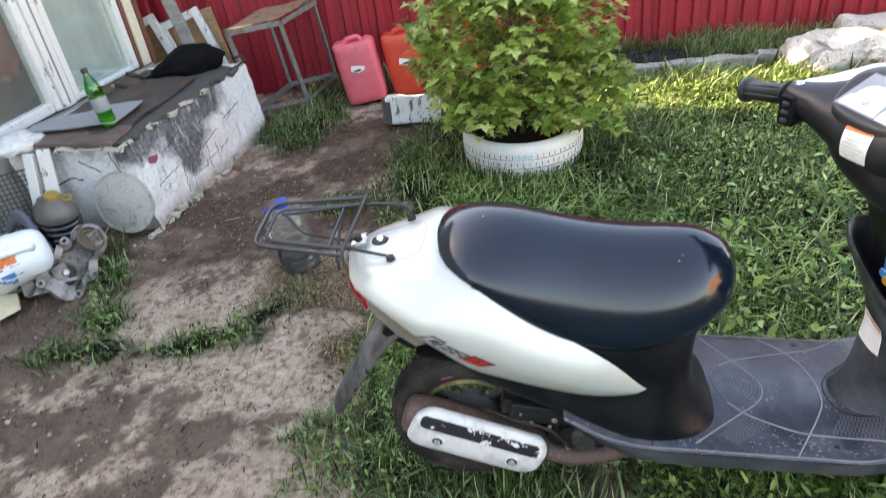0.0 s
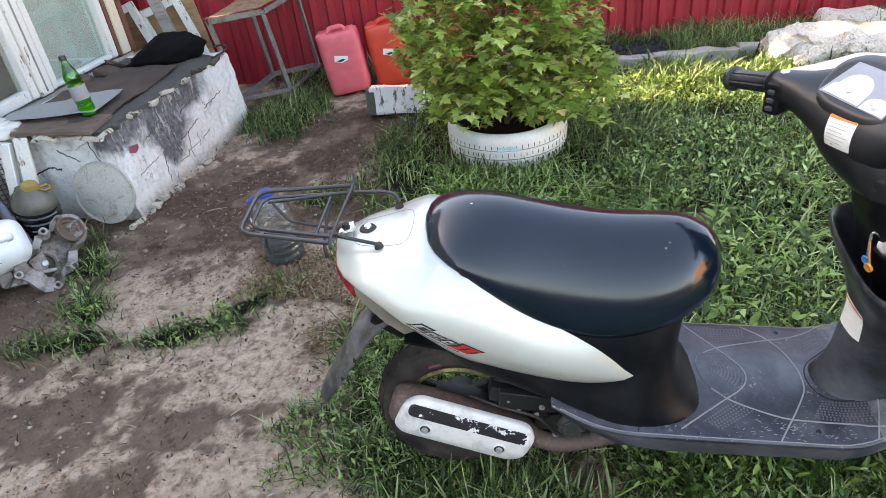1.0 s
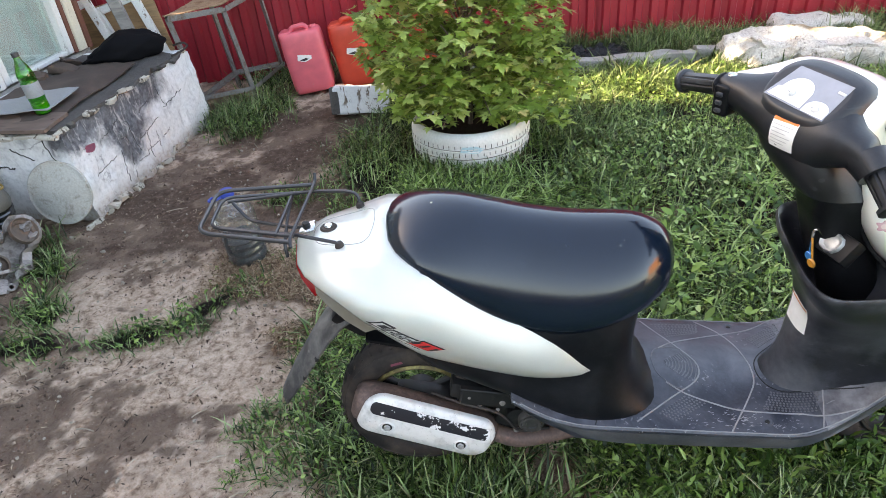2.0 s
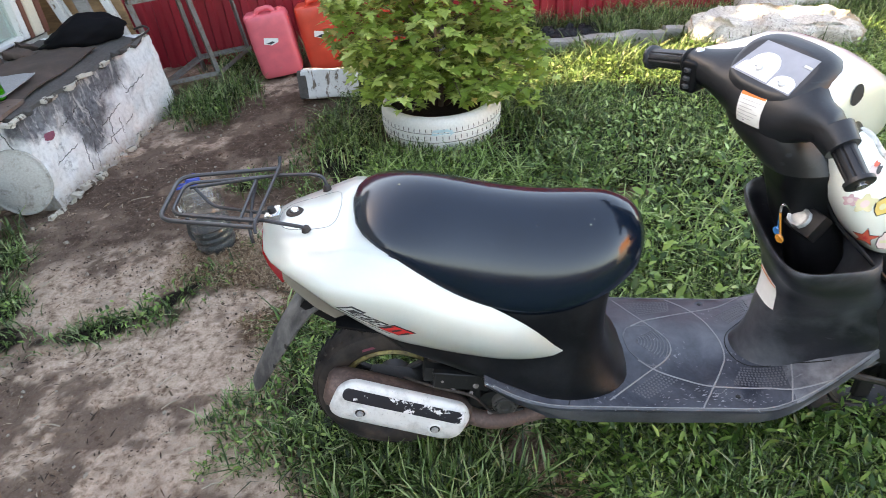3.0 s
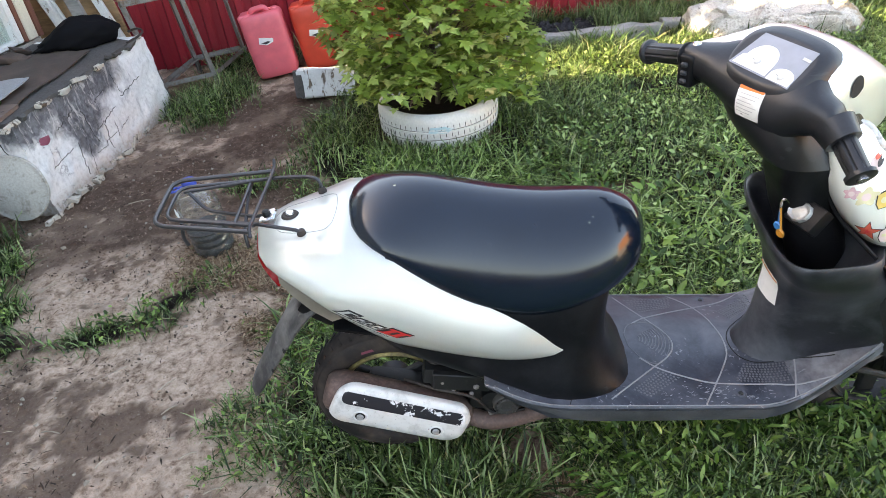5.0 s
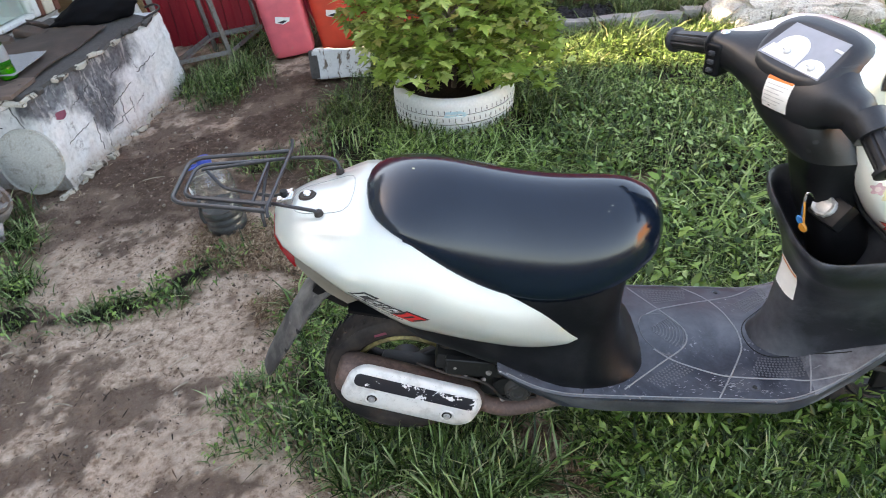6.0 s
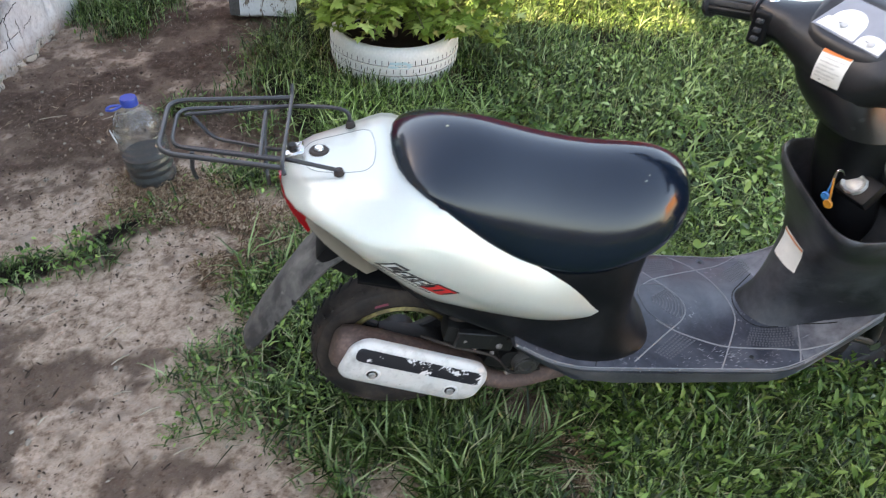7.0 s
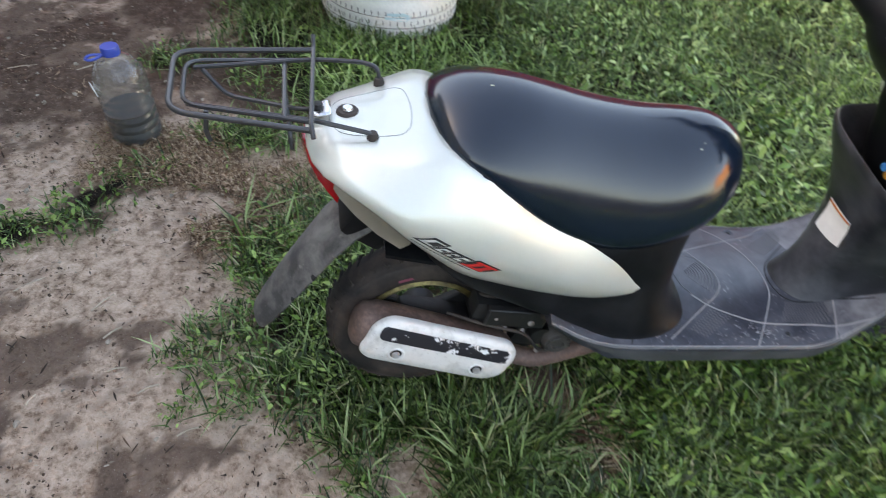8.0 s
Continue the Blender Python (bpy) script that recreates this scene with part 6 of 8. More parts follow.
    part("switch_button", bm, GREY_PLASTIC, sw)
part("horn_cap", revolve([(0.0001, 0.006), (0.007, 0.005), (0.010, 0.0)], 14, HM @ pose(-0.07, 0.14, 1.009)), CHROME, sw)
# right clamp ring and brake lever
bm = cyl(bmesh.new(), HM @ Vector((-0.076, -0.140, 0.938)), HM @ Vector((-0.087, -0.169, 0.919)), 0.035, 0.029, 28)
part("throttle_collar", bm, HEAD_PLASTIC, scooter)
bm = tube(smooth_path([HM @ Vector(p) for p in ((0.0, -0.115, 0.905), (0.04, -0.13, 0.897), (0.058, -0.145, 0.888), (0.065, -0.17, 0.86), (0.082, -0.195, 0.823), (0.097, -0.215, 0.795), (0.10, -0.25, 0.765))], 6), lambda t: 0.0075 + 0.002 * t, 10)
part("brake_lever", bm, DULL_METAL, scooter, "bare metal brake lever")
bm = bmesh.new()
box(bm, (0.03, 0.03, 0.03), matrix=HM @ pose(0.0, -0.118, 0.908, 0, 25, 0), bevel=0.006)
part("lever_bracket", bm, BLACK_PLASTIC, scooter)

# ---- wheels, engine, exhaust ----
def wheel(cx, cz, r, w, name, rim_mat, rim_label):
    m = Matrix.Translation((cx, YC, cz)) @ Matrix.Rotation(radians(90), 4, "X")
    prof = []
    for k in range(20):
        a = 2 * math.pi * k / 20
        c, s = math.cos(a), math.sin(a)
        prof.append((r - 0.036 + 0.036 * math.copysign(abs(c) ** 0.8, c), w / 2 * math.copysign(abs(s) ** 0.75, s)))
    root = part(name, revolve(prof, 56, m, True), RUBBER, scooter, "dusty black scooter tyre")
    rim = [(r - 0.066, w * 0.36), (r - 0.072, w * 0.42), (r - 0.079, w * 0.36), (r - 0.082, w * 0.1), (r - 0.082, -w * 0.1), (r - 0.079, -w * 0.36), (r - 0.072, -w * 0.42), (r - 0.066, -w * 0.36)]
    part("rim", revolve(rim, 48, m, True), rim_mat, root, rim_label)
    for rr, hh in ((r - 0.012, 0.004), (r - 0.050, 0.003)):
        part("wall_ring", revolve([(rr - 0.003, w * 0.40), (rr, w * 0.40 + hh), (rr + 0.003, w * 0.40), (rr, w * 0.38)], 56, m, True), RUBBER, root)
    bm = revolve([(0.035, 0.04), (0.038, -0.04), (0.0001, -0.042)], 24, m)
    for k in range(3):
        box(bm, (r - 0.085, 0.045, 0.02), matrix=m @ Matrix.Rotation(2 * math.pi * k / 3 + 0.5, 4, "Z") @ Matrix.Translation(((r - 0.085) / 2, 0, 0)), bevel=0.004)
    part("hub", bm, ENGINE, root)
    bm = bmesh.new()
    for k in range(44):
        a = 2 * math.pi * k / 44
        for s in (-1, 1):
            box(bm, (0.004, 0.006, 0.028), matrix=m @ Matrix.Rotation(a, 4, "Z") @ Matrix.Translation((r - 0.002, 0, s * w * 0.22)) @ pose(0, 0, 0, s * 25, 0, 0))
    part("tread", bm, RUBBER, root)
    return root


rear = wheel(0.062, 0.252, 0.2, 0.086, "rear_tyre", RIM_GOLD, "grimy yellowish wheel rim")
bm = decal(tree_of(rear), [(-0.016, -0.005), (0.016, -0.003), (0.013, 0.005), (-0.014, 0.003)], (0.02, 1.1, 0.405), (0.93, 0, 0.2), (-0.2, 0, 0.93), 0.001, 1)
part("paint_mark", bm, PAINT_SMEAR, rear, "dull red paint mark on the tyre wall")
wheel(1.265, 0.2, 0.2, 0.084, "front_tyre", ENGINE, "dirty dark wheel rim")
bm = loft([[(1.265 + (0.215 - 0.004 * (abs(j) == 3)) * math.cos(a), YC + 0.056 * j / 3, 0.2 + (0.222 - 0.012 * abs(j) / 3 - 0.02 * (abs(j) == 3)) * math.sin(a)) for j in range(-3, 4)] + [(1.265 + 0.205 * math.cos(a), YC + 0.05 * j / 3, 0.2 + (0.208 - 0.03 * (abs(j) == 3)) * math.sin(a)) for j in range(3, -4, -1)] for a in (radians(10 + 9 * k) for k in range(18))])
part("front_mudguard", bm, GREY_PLASTIC, scooter, "dark front mudguard")
for s in (-1, 1):
    part("fork_leg", cyl(bmesh.new(), (1.265, YC + s * 0.062, 0.2), (1.20, YC + s * 0.062, 0.48), 0.017, 0.017, 14), ENGINE, scooter)
bm = cyl(bmesh.new(), (1.265, YC - 0.085, 0.2), (1.265, YC + 0.085, 0.2), 0.014)
part("front_axle", bm, CHROME, scooter)
part("brake_arm", tube(smooth_path([(1.265, YC - 0.072, 0.2), (1.20, YC - 0.085, 0.235), (1.13, YC - 0.08, 0.26)], 5), 0.009, 8), ENGINE, scooter, "dirty alloy brake arm")

SX, SZ = Vector((0.167, -0.010, -0.060)).normalized(), Vector((0.338, 0.0, 0.941))
SY = SZ.cross(SX).normalized()
SZ = SX.cross(SY).normalized()
SM = Matrix(((SX.x, SY.x, SZ.x, 0.083), (SX.y, SY.y, SZ.y, 1.244), (SX.z, SY.z, SZ.z, 0.289), (0, 0, 0, 1)))
# muffler can: fat rounded drum tapering to the pipe
path = [(-0.180, 0.015), (-0.178, 0.034), (-0.168, 0.048), (-0.142, 0.056), (-0.09, 0.057), (0.08, 0.053), (0.13, 0.05), (0.16, 0.04), (0.17, 0.03)]
rings = [[tuple(SM @ Vector((x, 0.052 + r * 0.85 * math.cos(a), -0.012 + r * 0.98 * math.sin(a)))) for a in (2 * math.pi * k / 28 for k in range(28))] for x, r in path]
muf = part("muffler", loft(rings), MUFFLER, scooter, "brown sooty exhaust silencer", sharp=50)
part("exhaust_pipe", tube(smooth_path([SM @ Vector((0.13, 0.06, -0.005)), SM @ Vector((0.22, 0.045, -0.005)), (0.40, 1.29, 0.212), (0.50, 1.31, 0.222), (0.56, 1.36, 0.24)], 6), 0.021, 12), MUFFLER, scooter, "brown rusty exhaust pipe")


def shield_shape(hx, hz, r, n=7):
    pts = []
    for cx, cz, a0 in ((hx - r, hz - r, 0), (-hx + r, hz - r, 90), (-hx + r, -hz + r, 180), (hx - r, -hz + r, 270)):
        pts += [(cx + r * math.cos(radians(a0 + 90 * k / n)), cz + r * math.sin(radians(a0 + 90 * k / n))) for k in range(n + 1)]
    return pts


def shield_ring(hx, hz, r, y):
    return [tuple(SM @ Vector((u + 0.12 * v, y + 2.2 * (v + 0.01) ** 2, v - 0.002))) for u, v in shield_shape(hx, hz, r)]


sh = part("heat_shield", loft([shield_ring(0.156, 0.058, 0.042, 0.016), shield_ring(0.158, 0.060, 0.044, 0.006), shield_ring(0.155, 0.057, 0.042, 0.001), shield_ring(0.147, 0.049, 0.036, -0.003), shield_ring(0.10, 0.03, 0.02, -0.004)]), SHIELD, scooter, "worn silver-white exhaust heat shield", sharp=50)
HT = tree_of(sh)
sy = SM.to_3x3() @ Vector((0, 1, 0))
so = SM @ Vector((0.004, -0.2, 0.0275))
part("black_inlay", decal(HT, shield_shape(0.142, 0.0165, 0.014), so, SX, SZ, 0.0016, 2), SHIELD_BLACK, sh, "chipped black painted inlay")
for u in (-0.088, 0.090):
    p = HT.ray_cast(SM @ Vector((u, -0.2, -0.021)), sy)[0]
    q = Matrix.Translation(p) @ (-sy).to_track_quat("Z", "Y").to_matrix().to_4x4()
    part("dimple", revolve([(0.0001, 0.0004), (0.012, 0.0004), (0.0155, 0.0022), (0.0185, 0.0002)], 22, q), SHIELD, sh)
    # dark ring: the shade of the recess round the bolt, as colour
    part("washer", revolve([(0.0001, 0.0012), (0.0112, 0.0012), (0.012, 0.0004)], 18, q), ENGINE, sh)
    part("bolt", revolve([(0.0001, 0.007), (0.0045, 0.0072), (0.0076, 0.0058), (0.0082, 0.001)], 14, q), DULL_METAL, sh)

# engine cases and shrouds
bm = bmesh.new()
box(bm, (0.15, 0.11, 0.11), (0.235, 1.36, 0.335), (0, 10, 0), 0.018, 2)
box(bm, (0.11, 0.05, 0.045), (0.20, 1.295, 0.372), (0, 12, 0), 0.008, 2)
eng = part("engine_case", bm, ENGINE, scooter, "oily dark engine shroud")
bm = bmesh.new()
cyl(bm, (0.265, 1.26, 0.352), (0.265, 1.34, 0.352), 0.021, None, 14)
cyl(bm, (0.295, 1.26, 0.30), (0.295, 1.34, 0.30), 0.024, None, 14)
box(bm, (0.07, 0.09, 0.10), (0.285, 1.33, 0.29), (0, 15, 0), 0.012, 2)
part("mount_lug", bm, ENGINE, eng)
bm = revolve([(0.0001, 0.0), (0.012, 0.0), (0.014, 0.004), (0.020, 0.004), (0.022, 0.0), (0.027, 0.001), (0.031, -0.004), (0.031, -0.06)], 28, Matrix.Translation((0.327, 1.245, 0.293)) @ Matrix.Rotation(radians(90), 4, "X"))
for k in range(12):
    box(bm, (0.008, 0.002, 0.0035), matrix=Matrix.Translation((0.327, 1.2445, 0.293)) @ Matrix.Rotation(radians(90), 4, "X") @ Matrix.Rotation(math.pi * k / 6, 4, "Z") @ Matrix.Translation((0.022, 0, 0.001)))
part("oil_cap", bm, CAP_GREY, eng, "round ribbed dark cap")
for x, z in ((0.262, 0.352), (0.292, 0.262)):
    part("engine_bolt", revolve([(0.0001, 0.006), (0.006, 0.005), (0.008, 0.0)], 12, Matrix.Translation((x, 1.258, z)) @ Matrix.Rotation(radians(90), 4, "X")), CAST_ALU, eng)
bm = bmesh.new()
box(bm, (0.13, 0.012, 0.05), (0.232, 1.262, 0.366), (0, 11, 0), 0.004, 1)
box(bm, (0.12, 0.016, 0.008), (0.228, 1.258, 0.392), (0, 11, 0), 0.002, 1)
box(bm, (0.03, 0.02, 0.03), (0.292, 1.256, 0.385), (0, 20, 0), 0.006, 2)
part("shroud_flange", bm, ENGINE, eng)
part("hose", tube(smooth_path([(0.16, 1.30, 0.40), (0.22, 1.275, 0.415), (0.29, 1.27, 0.395), (0.34, 1.275, 0.352), (0.36, 1.29, 0.31)], 6), 0.007, 8), RUBBER, eng)
part("cable", tube(smooth_path([(0.10, 1.30, 0.35), (0.17, 1.265, 0.348), (0.25, 1.252, 0.325), (0.30, 1.255, 0.262), (0.37, 1.27, 0.25)], 6), 0.0035, 6), RUBBER, eng)
for x, z in ((0.21, 0.34), (0.25, 0.325), (0.345, 0.258), (0.188, 0.372), (0.372, 0.315)):
    part("engine_bolt", revolve([(0.0001, 0.007), (0.004, 0.006), (0.0058, 0.0)], 8, Matrix.Translation((x, 1.262, z)) @ Matrix.Rotation(radians(90), 4, "X")), CAST_ALU, eng)
bm = bmesh.new()
box(bm, (0.20, 0.07, 0.07), (0.10, 1.35, 0.27), (0, 14, 0), 0.02, 2)
part("gear_case", bm, ENGINE, scooter)
bm = loft([[(x, YC + 0.095 * math.sin(a) * k, z + 0.02 * math.cos(a)) for a in (radians(-100 + 20 * j) for j in range(11))] + [(x + 0.004, YC + 0.09 * math.sin(a) * k, z - 0.006 + 0.02 * math.cos(a)) for a in (radians(100 - 20 * j) for j in range(11))] for x, z, k in ((0.25, 0.47, 1), (0.15, 0.487, 1), (0.06, 0.50, 1), (-0.03, 0.525, 1.0))])
part("inner_mudguard", bm, BLACK_PLASTIC, scooter)
bm = bmesh.new()
cyl(bm, (0.22, YC - 0.02, 0.13), (0.38, YC - 0.04, 0.19), 0.012)
cyl(bm, (0.22, YC + 0.09, 0.13), (0.38, YC + 0.09, 0.19), 0.012)
cyl(bm, (0.26, YC - 0.02, 0.145), (0.26, YC + 0.09, 0.145), 0.012)
part("centre_stand", bm, ENGINE, scooter)

# rear mud flap: curved trough from below the tail
rows = []
for x, z, w, d in ((-0.045, 0.575, 0.070, 0.020), (-0.085, 0.550, 0.076, 0.026), (-0.12, 0.510, 0.076, 0.030), (-0.16, 0.452, 0.072, 0.030), (-0.205, 0.385, 0.066, 0.028), (-0.245, 0.325, 0.058, 0.024), (-0.266, 0.296, 0.046, 0.018), (-0.272, 0.287, 0.034, 0.012)):
    nx, nz = -0.84, 0.54
    o = [(x + nx * d * (1 - (s / 1.0) ** 2), YC + w * s, z + nz * d * (1 - s * s)) for s in (-1, -0.75, -0.4, 0, 0.4, 0.75, 1)]
    i = [(p[0] + 0.004, p[1] * 0.97 + YC * 0.03, p[2] - 0.003) for p in o[::-1]]
    rows.append(o + i)
flap = part("mud_flap", loft(rows), FLAP_PLASTIC, scooter, "dusty grey rear mud flap", sharp=60)
FLT = tree_of(flap)
# flat dark discs painting the shade of bolt holes
for dx, dz in ((0.0, 0.0), (-0.012, -0.03), (0.022, 0.012), (-0.04, -0.062), (0.035, 0.028)):
    hole = decal(FLT, disc(0.006, 0.008, 10), (-0.155 + dx, 0.9, 0.455 + dz), (0.84, 0, 0.54), (-0.54, 0, 0.84), 0.0012, 1)
    if hole.faces:
        part("bolt_hole", hole, DARK, flap)
bm = bmesh.new()
box(bm, (0.09, 0.13, 0.05), (-0.06, YC, 0.553), (0, 38, 0), 0.012, 2)
part("flap_root", bm, BLACK_PLASTIC, flap)

# ---- luggage rack of bent rod ----
rack = part("luggage_rack", tube(rounded([(-0.147, 1.30, 0.786), (-0.352, 1.350, 0.790), (-0.362, 1.53, 0.790), (-0.138, 1.535, 0.790)], 0.035, 6, False), 0.0047, 10), RACK_BLACK, scooter, "black bent-rod luggage rack")
for nm, pts, rad in (("rack_loop", [(-0.145, 1.325, 0.784), (-0.335, 1.375, 0.786), (-0.343, 1.505, 0.786), (-0.14, 1.508, 0.786)], 0.03),
                     ("rack_bar", [(-0.143, 1.285, 0.782), (-0.146, 1.30, 0.793), (-0.137, 1.535, 0.797), (-0.137, 1.548, 0.812)], 0.012),
                     ("rack_stay", [(-0.054, 1.320, 0.758), (-0.060, 1.318, 0.768), (-0.144, 1.338, 0.779), (-0.33, 1.385, 0.780)], 0.012),
                     ("rack_stay", [(-0.030, 1.475, 0.762), (-0.032, 1.478, 0.790), (-0.06, 1.49, 0.793), (-0.137, 1.505, 0.789), (-0.33, 1.49, 0.782)], 0.02),
                     ("rack_stay", [(-0.130, 1.388, 0.770), (-0.16, 1.40, 0.758), (-0.28, 1.455, 0.752), (-0.315, 1.48, 0.784)], 0.02),
                     ("rack_hook", [(-0.30, 1.365, 0.780), (-0.305, 1.362, 0.745), (-0.300, 1.362, 0.728)], 0.008),
                     ("rack_hook", [(-0.185, 1.51, 0.785), (-0.186, 1.44, 0.765), (-0.180, 1.36, 0.742), (-0.178, 1.355, 0.715)], 0.012),
                     ("rack_rung", [(-0.185, 1.333, 0.783), (-0.186, 1.51, 0.784)], 0.004)):
    part(nm, tube(rounded(pts, rad, 4), 0.0038, 8), RACK_BLACK, rack)
part("rubber_foot", revolve([(0.0001, 0.012), (0.007, 0.011), (0.0095, 0.004), (0.0095, -0.006)], 14, Matrix.Translation((-0.054, 1.320, 0.756))), RUBBER, rack)
part("rubber_foot", revolve([(0.0001, 0.012), (0.007, 0.011), (0.0095, 0.004), (0.0095, -0.006)], 14, Matrix.Translation((-0.030, 1.475, 0.760))), RUBBER, rack)
bm = bmesh.new()
box(bm, (0.036, 0.04, 0.008), (-0.132, 1.39, 0.764), (0, -14, 0), 0.003, 1)
plate = part("mount_plate", bm, CHROME, rack)
part("mount_bolt", revolve([(0.0001, 0.008), (0.008, 0.007), (0.009, 0.0)], 8, Matrix.Translation((-0.135, 1.392, 0.768))), ENGINE, plate)

# ---- tyre planter with the young maple ----
PX, PY, PR = 0.215, 3.395, 0.302
planter = thing("tyre_planter", (PX, PY, 0), "white-painted car tyre laid flat as a planter", "planter")
m = Matrix.Translation((PX, PY, 0.0))
prof = [(0.21, 0.012), (0.26, 0.0), (0.288, 0.012), (0.300, 0.035), (0.3025, 0.062), (0.298, 0.064), (0.298, 0.068), (0.304, 0.070), (0.305, 0.108), (0.300, 0.110), (0.300, 0.115), (0.305, 0.117), (0.303, 0.146), (0.297, 0.166), (0.286, 0.180), (0.268, 0.187), (0.262, 0.184), (0.272, 0.172), (0.282, 0.155), (0.284, 0.1), (0.26, 0.05)]
tyre = part("tyre", revolve(prof, 72, m, True), TYRE_PAINT, planter, "white-painted tyre with worn tread", sharp=50)
# dark strips and rings in the tread put the slots' shade into colour
for z, h in ((0.128, 0.02), (0.09, 0.018), (0.048, 0.016)):
    sipe_mesh = finish(box(bmesh.new(), (0.004, 0.0032, h)), "sipe", CINDER)
    for k in range(64):
        sipe = new("sipe", sipe_mesh)
        sipe.parent = tyre
        sipe.matrix_basis = Matrix.Rotation(2 * math.pi * k / 64 + 0.03 * (z > 0.1), 4, "Z") @ Matrix.Translation(((0.3045 if z < 0.12 else 0.3035) - 0.0008, 0, z))
for z in (0.066, 0.1125):
    part("tread_groove", revolve([(0.2985, z - 0.0015), (0.3012, z - 0.0015), (0.3012, z + 0.0015), (0.2985, z + 0.0015)], 72, m, True), GREY_WOOD, tyre)
for a0, hgt in ((-0.62, 0.05), (-0.5, 0.062), (-0.38, 0.045), (-0.22, 0.03), (2.4, 0.03)):  # torn tongues of the cut edge
    c, si = math.cos(a0), math.sin(a0)
    tb = loft([[(PX + (rr * c) - si * d, PY + (rr * si) + c * d, z) for rr, d in ((0.284 - 0.1 * k, -wd), (0.292 - 0.1 * k, -wd), (0.292 - 0.1 * k, wd), (0.284 - 0.1 * k, wd))] for z, wd, k in ((0.165, 0.024, 0.0), (0.165 + hgt * 0.6, 0.014, 0.04), (0.165 + hgt, 0.003, 0.09))])
    part("torn_tongue", tb, TYRE_PAINT, tyre)
TT = tree_of(tyre)
bm = decal(TT, [(-0.05, -0.012), (0.03, -0.02), (0.06, 0.0), (0.02, 0.016), (-0.04, 0.014)], (PX - 0.14, PY - 0.6, 0.12), (0.85, -0.4, 0), (0, 0, 1), 0.0012, 2)
part("paint_smear", bm, TYRE_BLUE, tyre, "pale blue paint smear")
bm = bmesh.new()
bmesh.ops.create_circle(bm, cap_ends=True, segments=40, radius=0.281, matrix=Matrix.Translation((PX, PY, 0.115)))
bmesh.ops.subdivide_edges(bm, edges=bm.edges, cuts=3)
part("planter_soil", bm, POTTING_SOIL, planter)


def maple_leaf_bm(seed, size=1.0):
    """A five-lobed leaf, its stalk end at the origin, along +x, slightly folded."""
    r = random.Random(seed)
    lobes = [(0.0, 0.0), (0.0, -0.12), (-0.10, -0.42), (0.10, -0.30), (0.17, -0.19), (0.26, -0.40), (0.50, -0.62), (0.48, -0.40), (0.40, -0.17), (0.60, -0.27), (0.72, -0.12), (1.0, 0.0)]
    pts = [(x * (1 + r.uniform(-0.06, 0.06)), y * (1 + r.uniform(-0.1, 0.1))) for x, y in lobes]
    half2 = [(x * (1 + r.uniform(-0.05, 0.05)), -y * (1 + r.uniform(-0.1, 0.1))) for x, y in lobes[1:-1]][::-1]
    bm = bmesh.new()
    curl, fold = r.uniform(-0.25, -0.05), r.uniform(0.1, 0.35)

    def lift(x, y):
        return (fold * abs(y) + curl * x * x) * size

    mid = [bm.verts.new((x * size, 0, lift(x, 0))) for x in (0.0, 0.3, 0.6)]
    tip = bm.verts.new((size, 0, lift(1.0, 0)))
    for side in (pts[1:-1], half2[::-1]):
        vs = [bm.verts.new((x * size, y * size, lift(x, y))) for x, y in side]
        fan = [mid[0], mid[0], mid[0], mid[0], mid[1], mid[1], mid[1], mid[2], mid[2], mid[2]]
        for k in range(len(vs) - 1):
            a, b = fan[k], fan[k + 1]
            bm.faces.new((a, vs[k], vs[k + 1]))
            if a is not b:
                bm.faces.new((a, vs[k + 1], b))
        bm.faces.new((mid[2], vs[-1], tip))
    return bm


maple = thing("maple_bush", (PX, PY, 0.15), "bushy young maple with green lobed leaves in the tyre", "bush")
trunk_bm = tube(smooth_path([(PX, PY, 0.13), (PX + 0.01, PY - 0.01, 0.3), (PX - 0.01, PY + 0.01, 0.7), (PX + 0.02, PY, 1.2)], 5), lambda t: 0.014 - 0.009 * t, 8)
part("trunk", trunk_bm, BARK, maple)
rl = random.Random(5)
tips = []
for k in range(34):
    a = rl.uniform(0, 2 * math.pi) if k > 9 else 2 * math.pi * k / 10
    h0 = rl.uniform(0.24, 0.75) if k > 9 else rl.uniform(0.26, 0.34)
    out = rl.uniform(0.3, 0.44) * (1.0 if h0 < 0.55 else 0.8)
    rise = rl.uniform(0.05, 0.30) if k > 9 else rl.uniform(-0.02, 0.12)
    b = Vector((PX, PY, h0))
    e = b + Vector((math.cos(a) * out, math.sin(a) * out, rise))
    midp = (b + e) / 2 + Vector((0, 0, 0.07))
    line = smooth_path([b, midp, e], 6)
    part("branch", tube(line, lambda t: 0.006 - 0.004 * t, 6), BARK, maple)
    tips.append(line)
for a, h0, out, rise in ((-0.5, 0.27, 0.42, 0.0), (-0.25, 0.3, 0.46, 0.03), (0.1, 0.3, 0.47, 0.06), (-0.75, 0.26, 0.38, 0.02), (-0.1, 0.34, 0.47, 0.12), (0.2, 0.85, 0.5, 0.2), (-0.3, 0.8, 0.46, 0.24)):
    b = Vector((PX, PY, h0))
    e = b + Vector((math.cos(a) * out, math.sin(a) * out, rise))
    line = smooth_path([b, (b + e) / 2 + Vector((0, 0, 0.06)), e], 6)
    part("branch", tube(line, lambda t: 0.006 - 0.004 * t, 6), BARK, maple)
    tips += [line, line]
leaf_meshes = []
for k in range(6):
    me = finish(maple_leaf_bm(k), "leaf", MAPLE, 80)
    leaf_meshes.append(me)


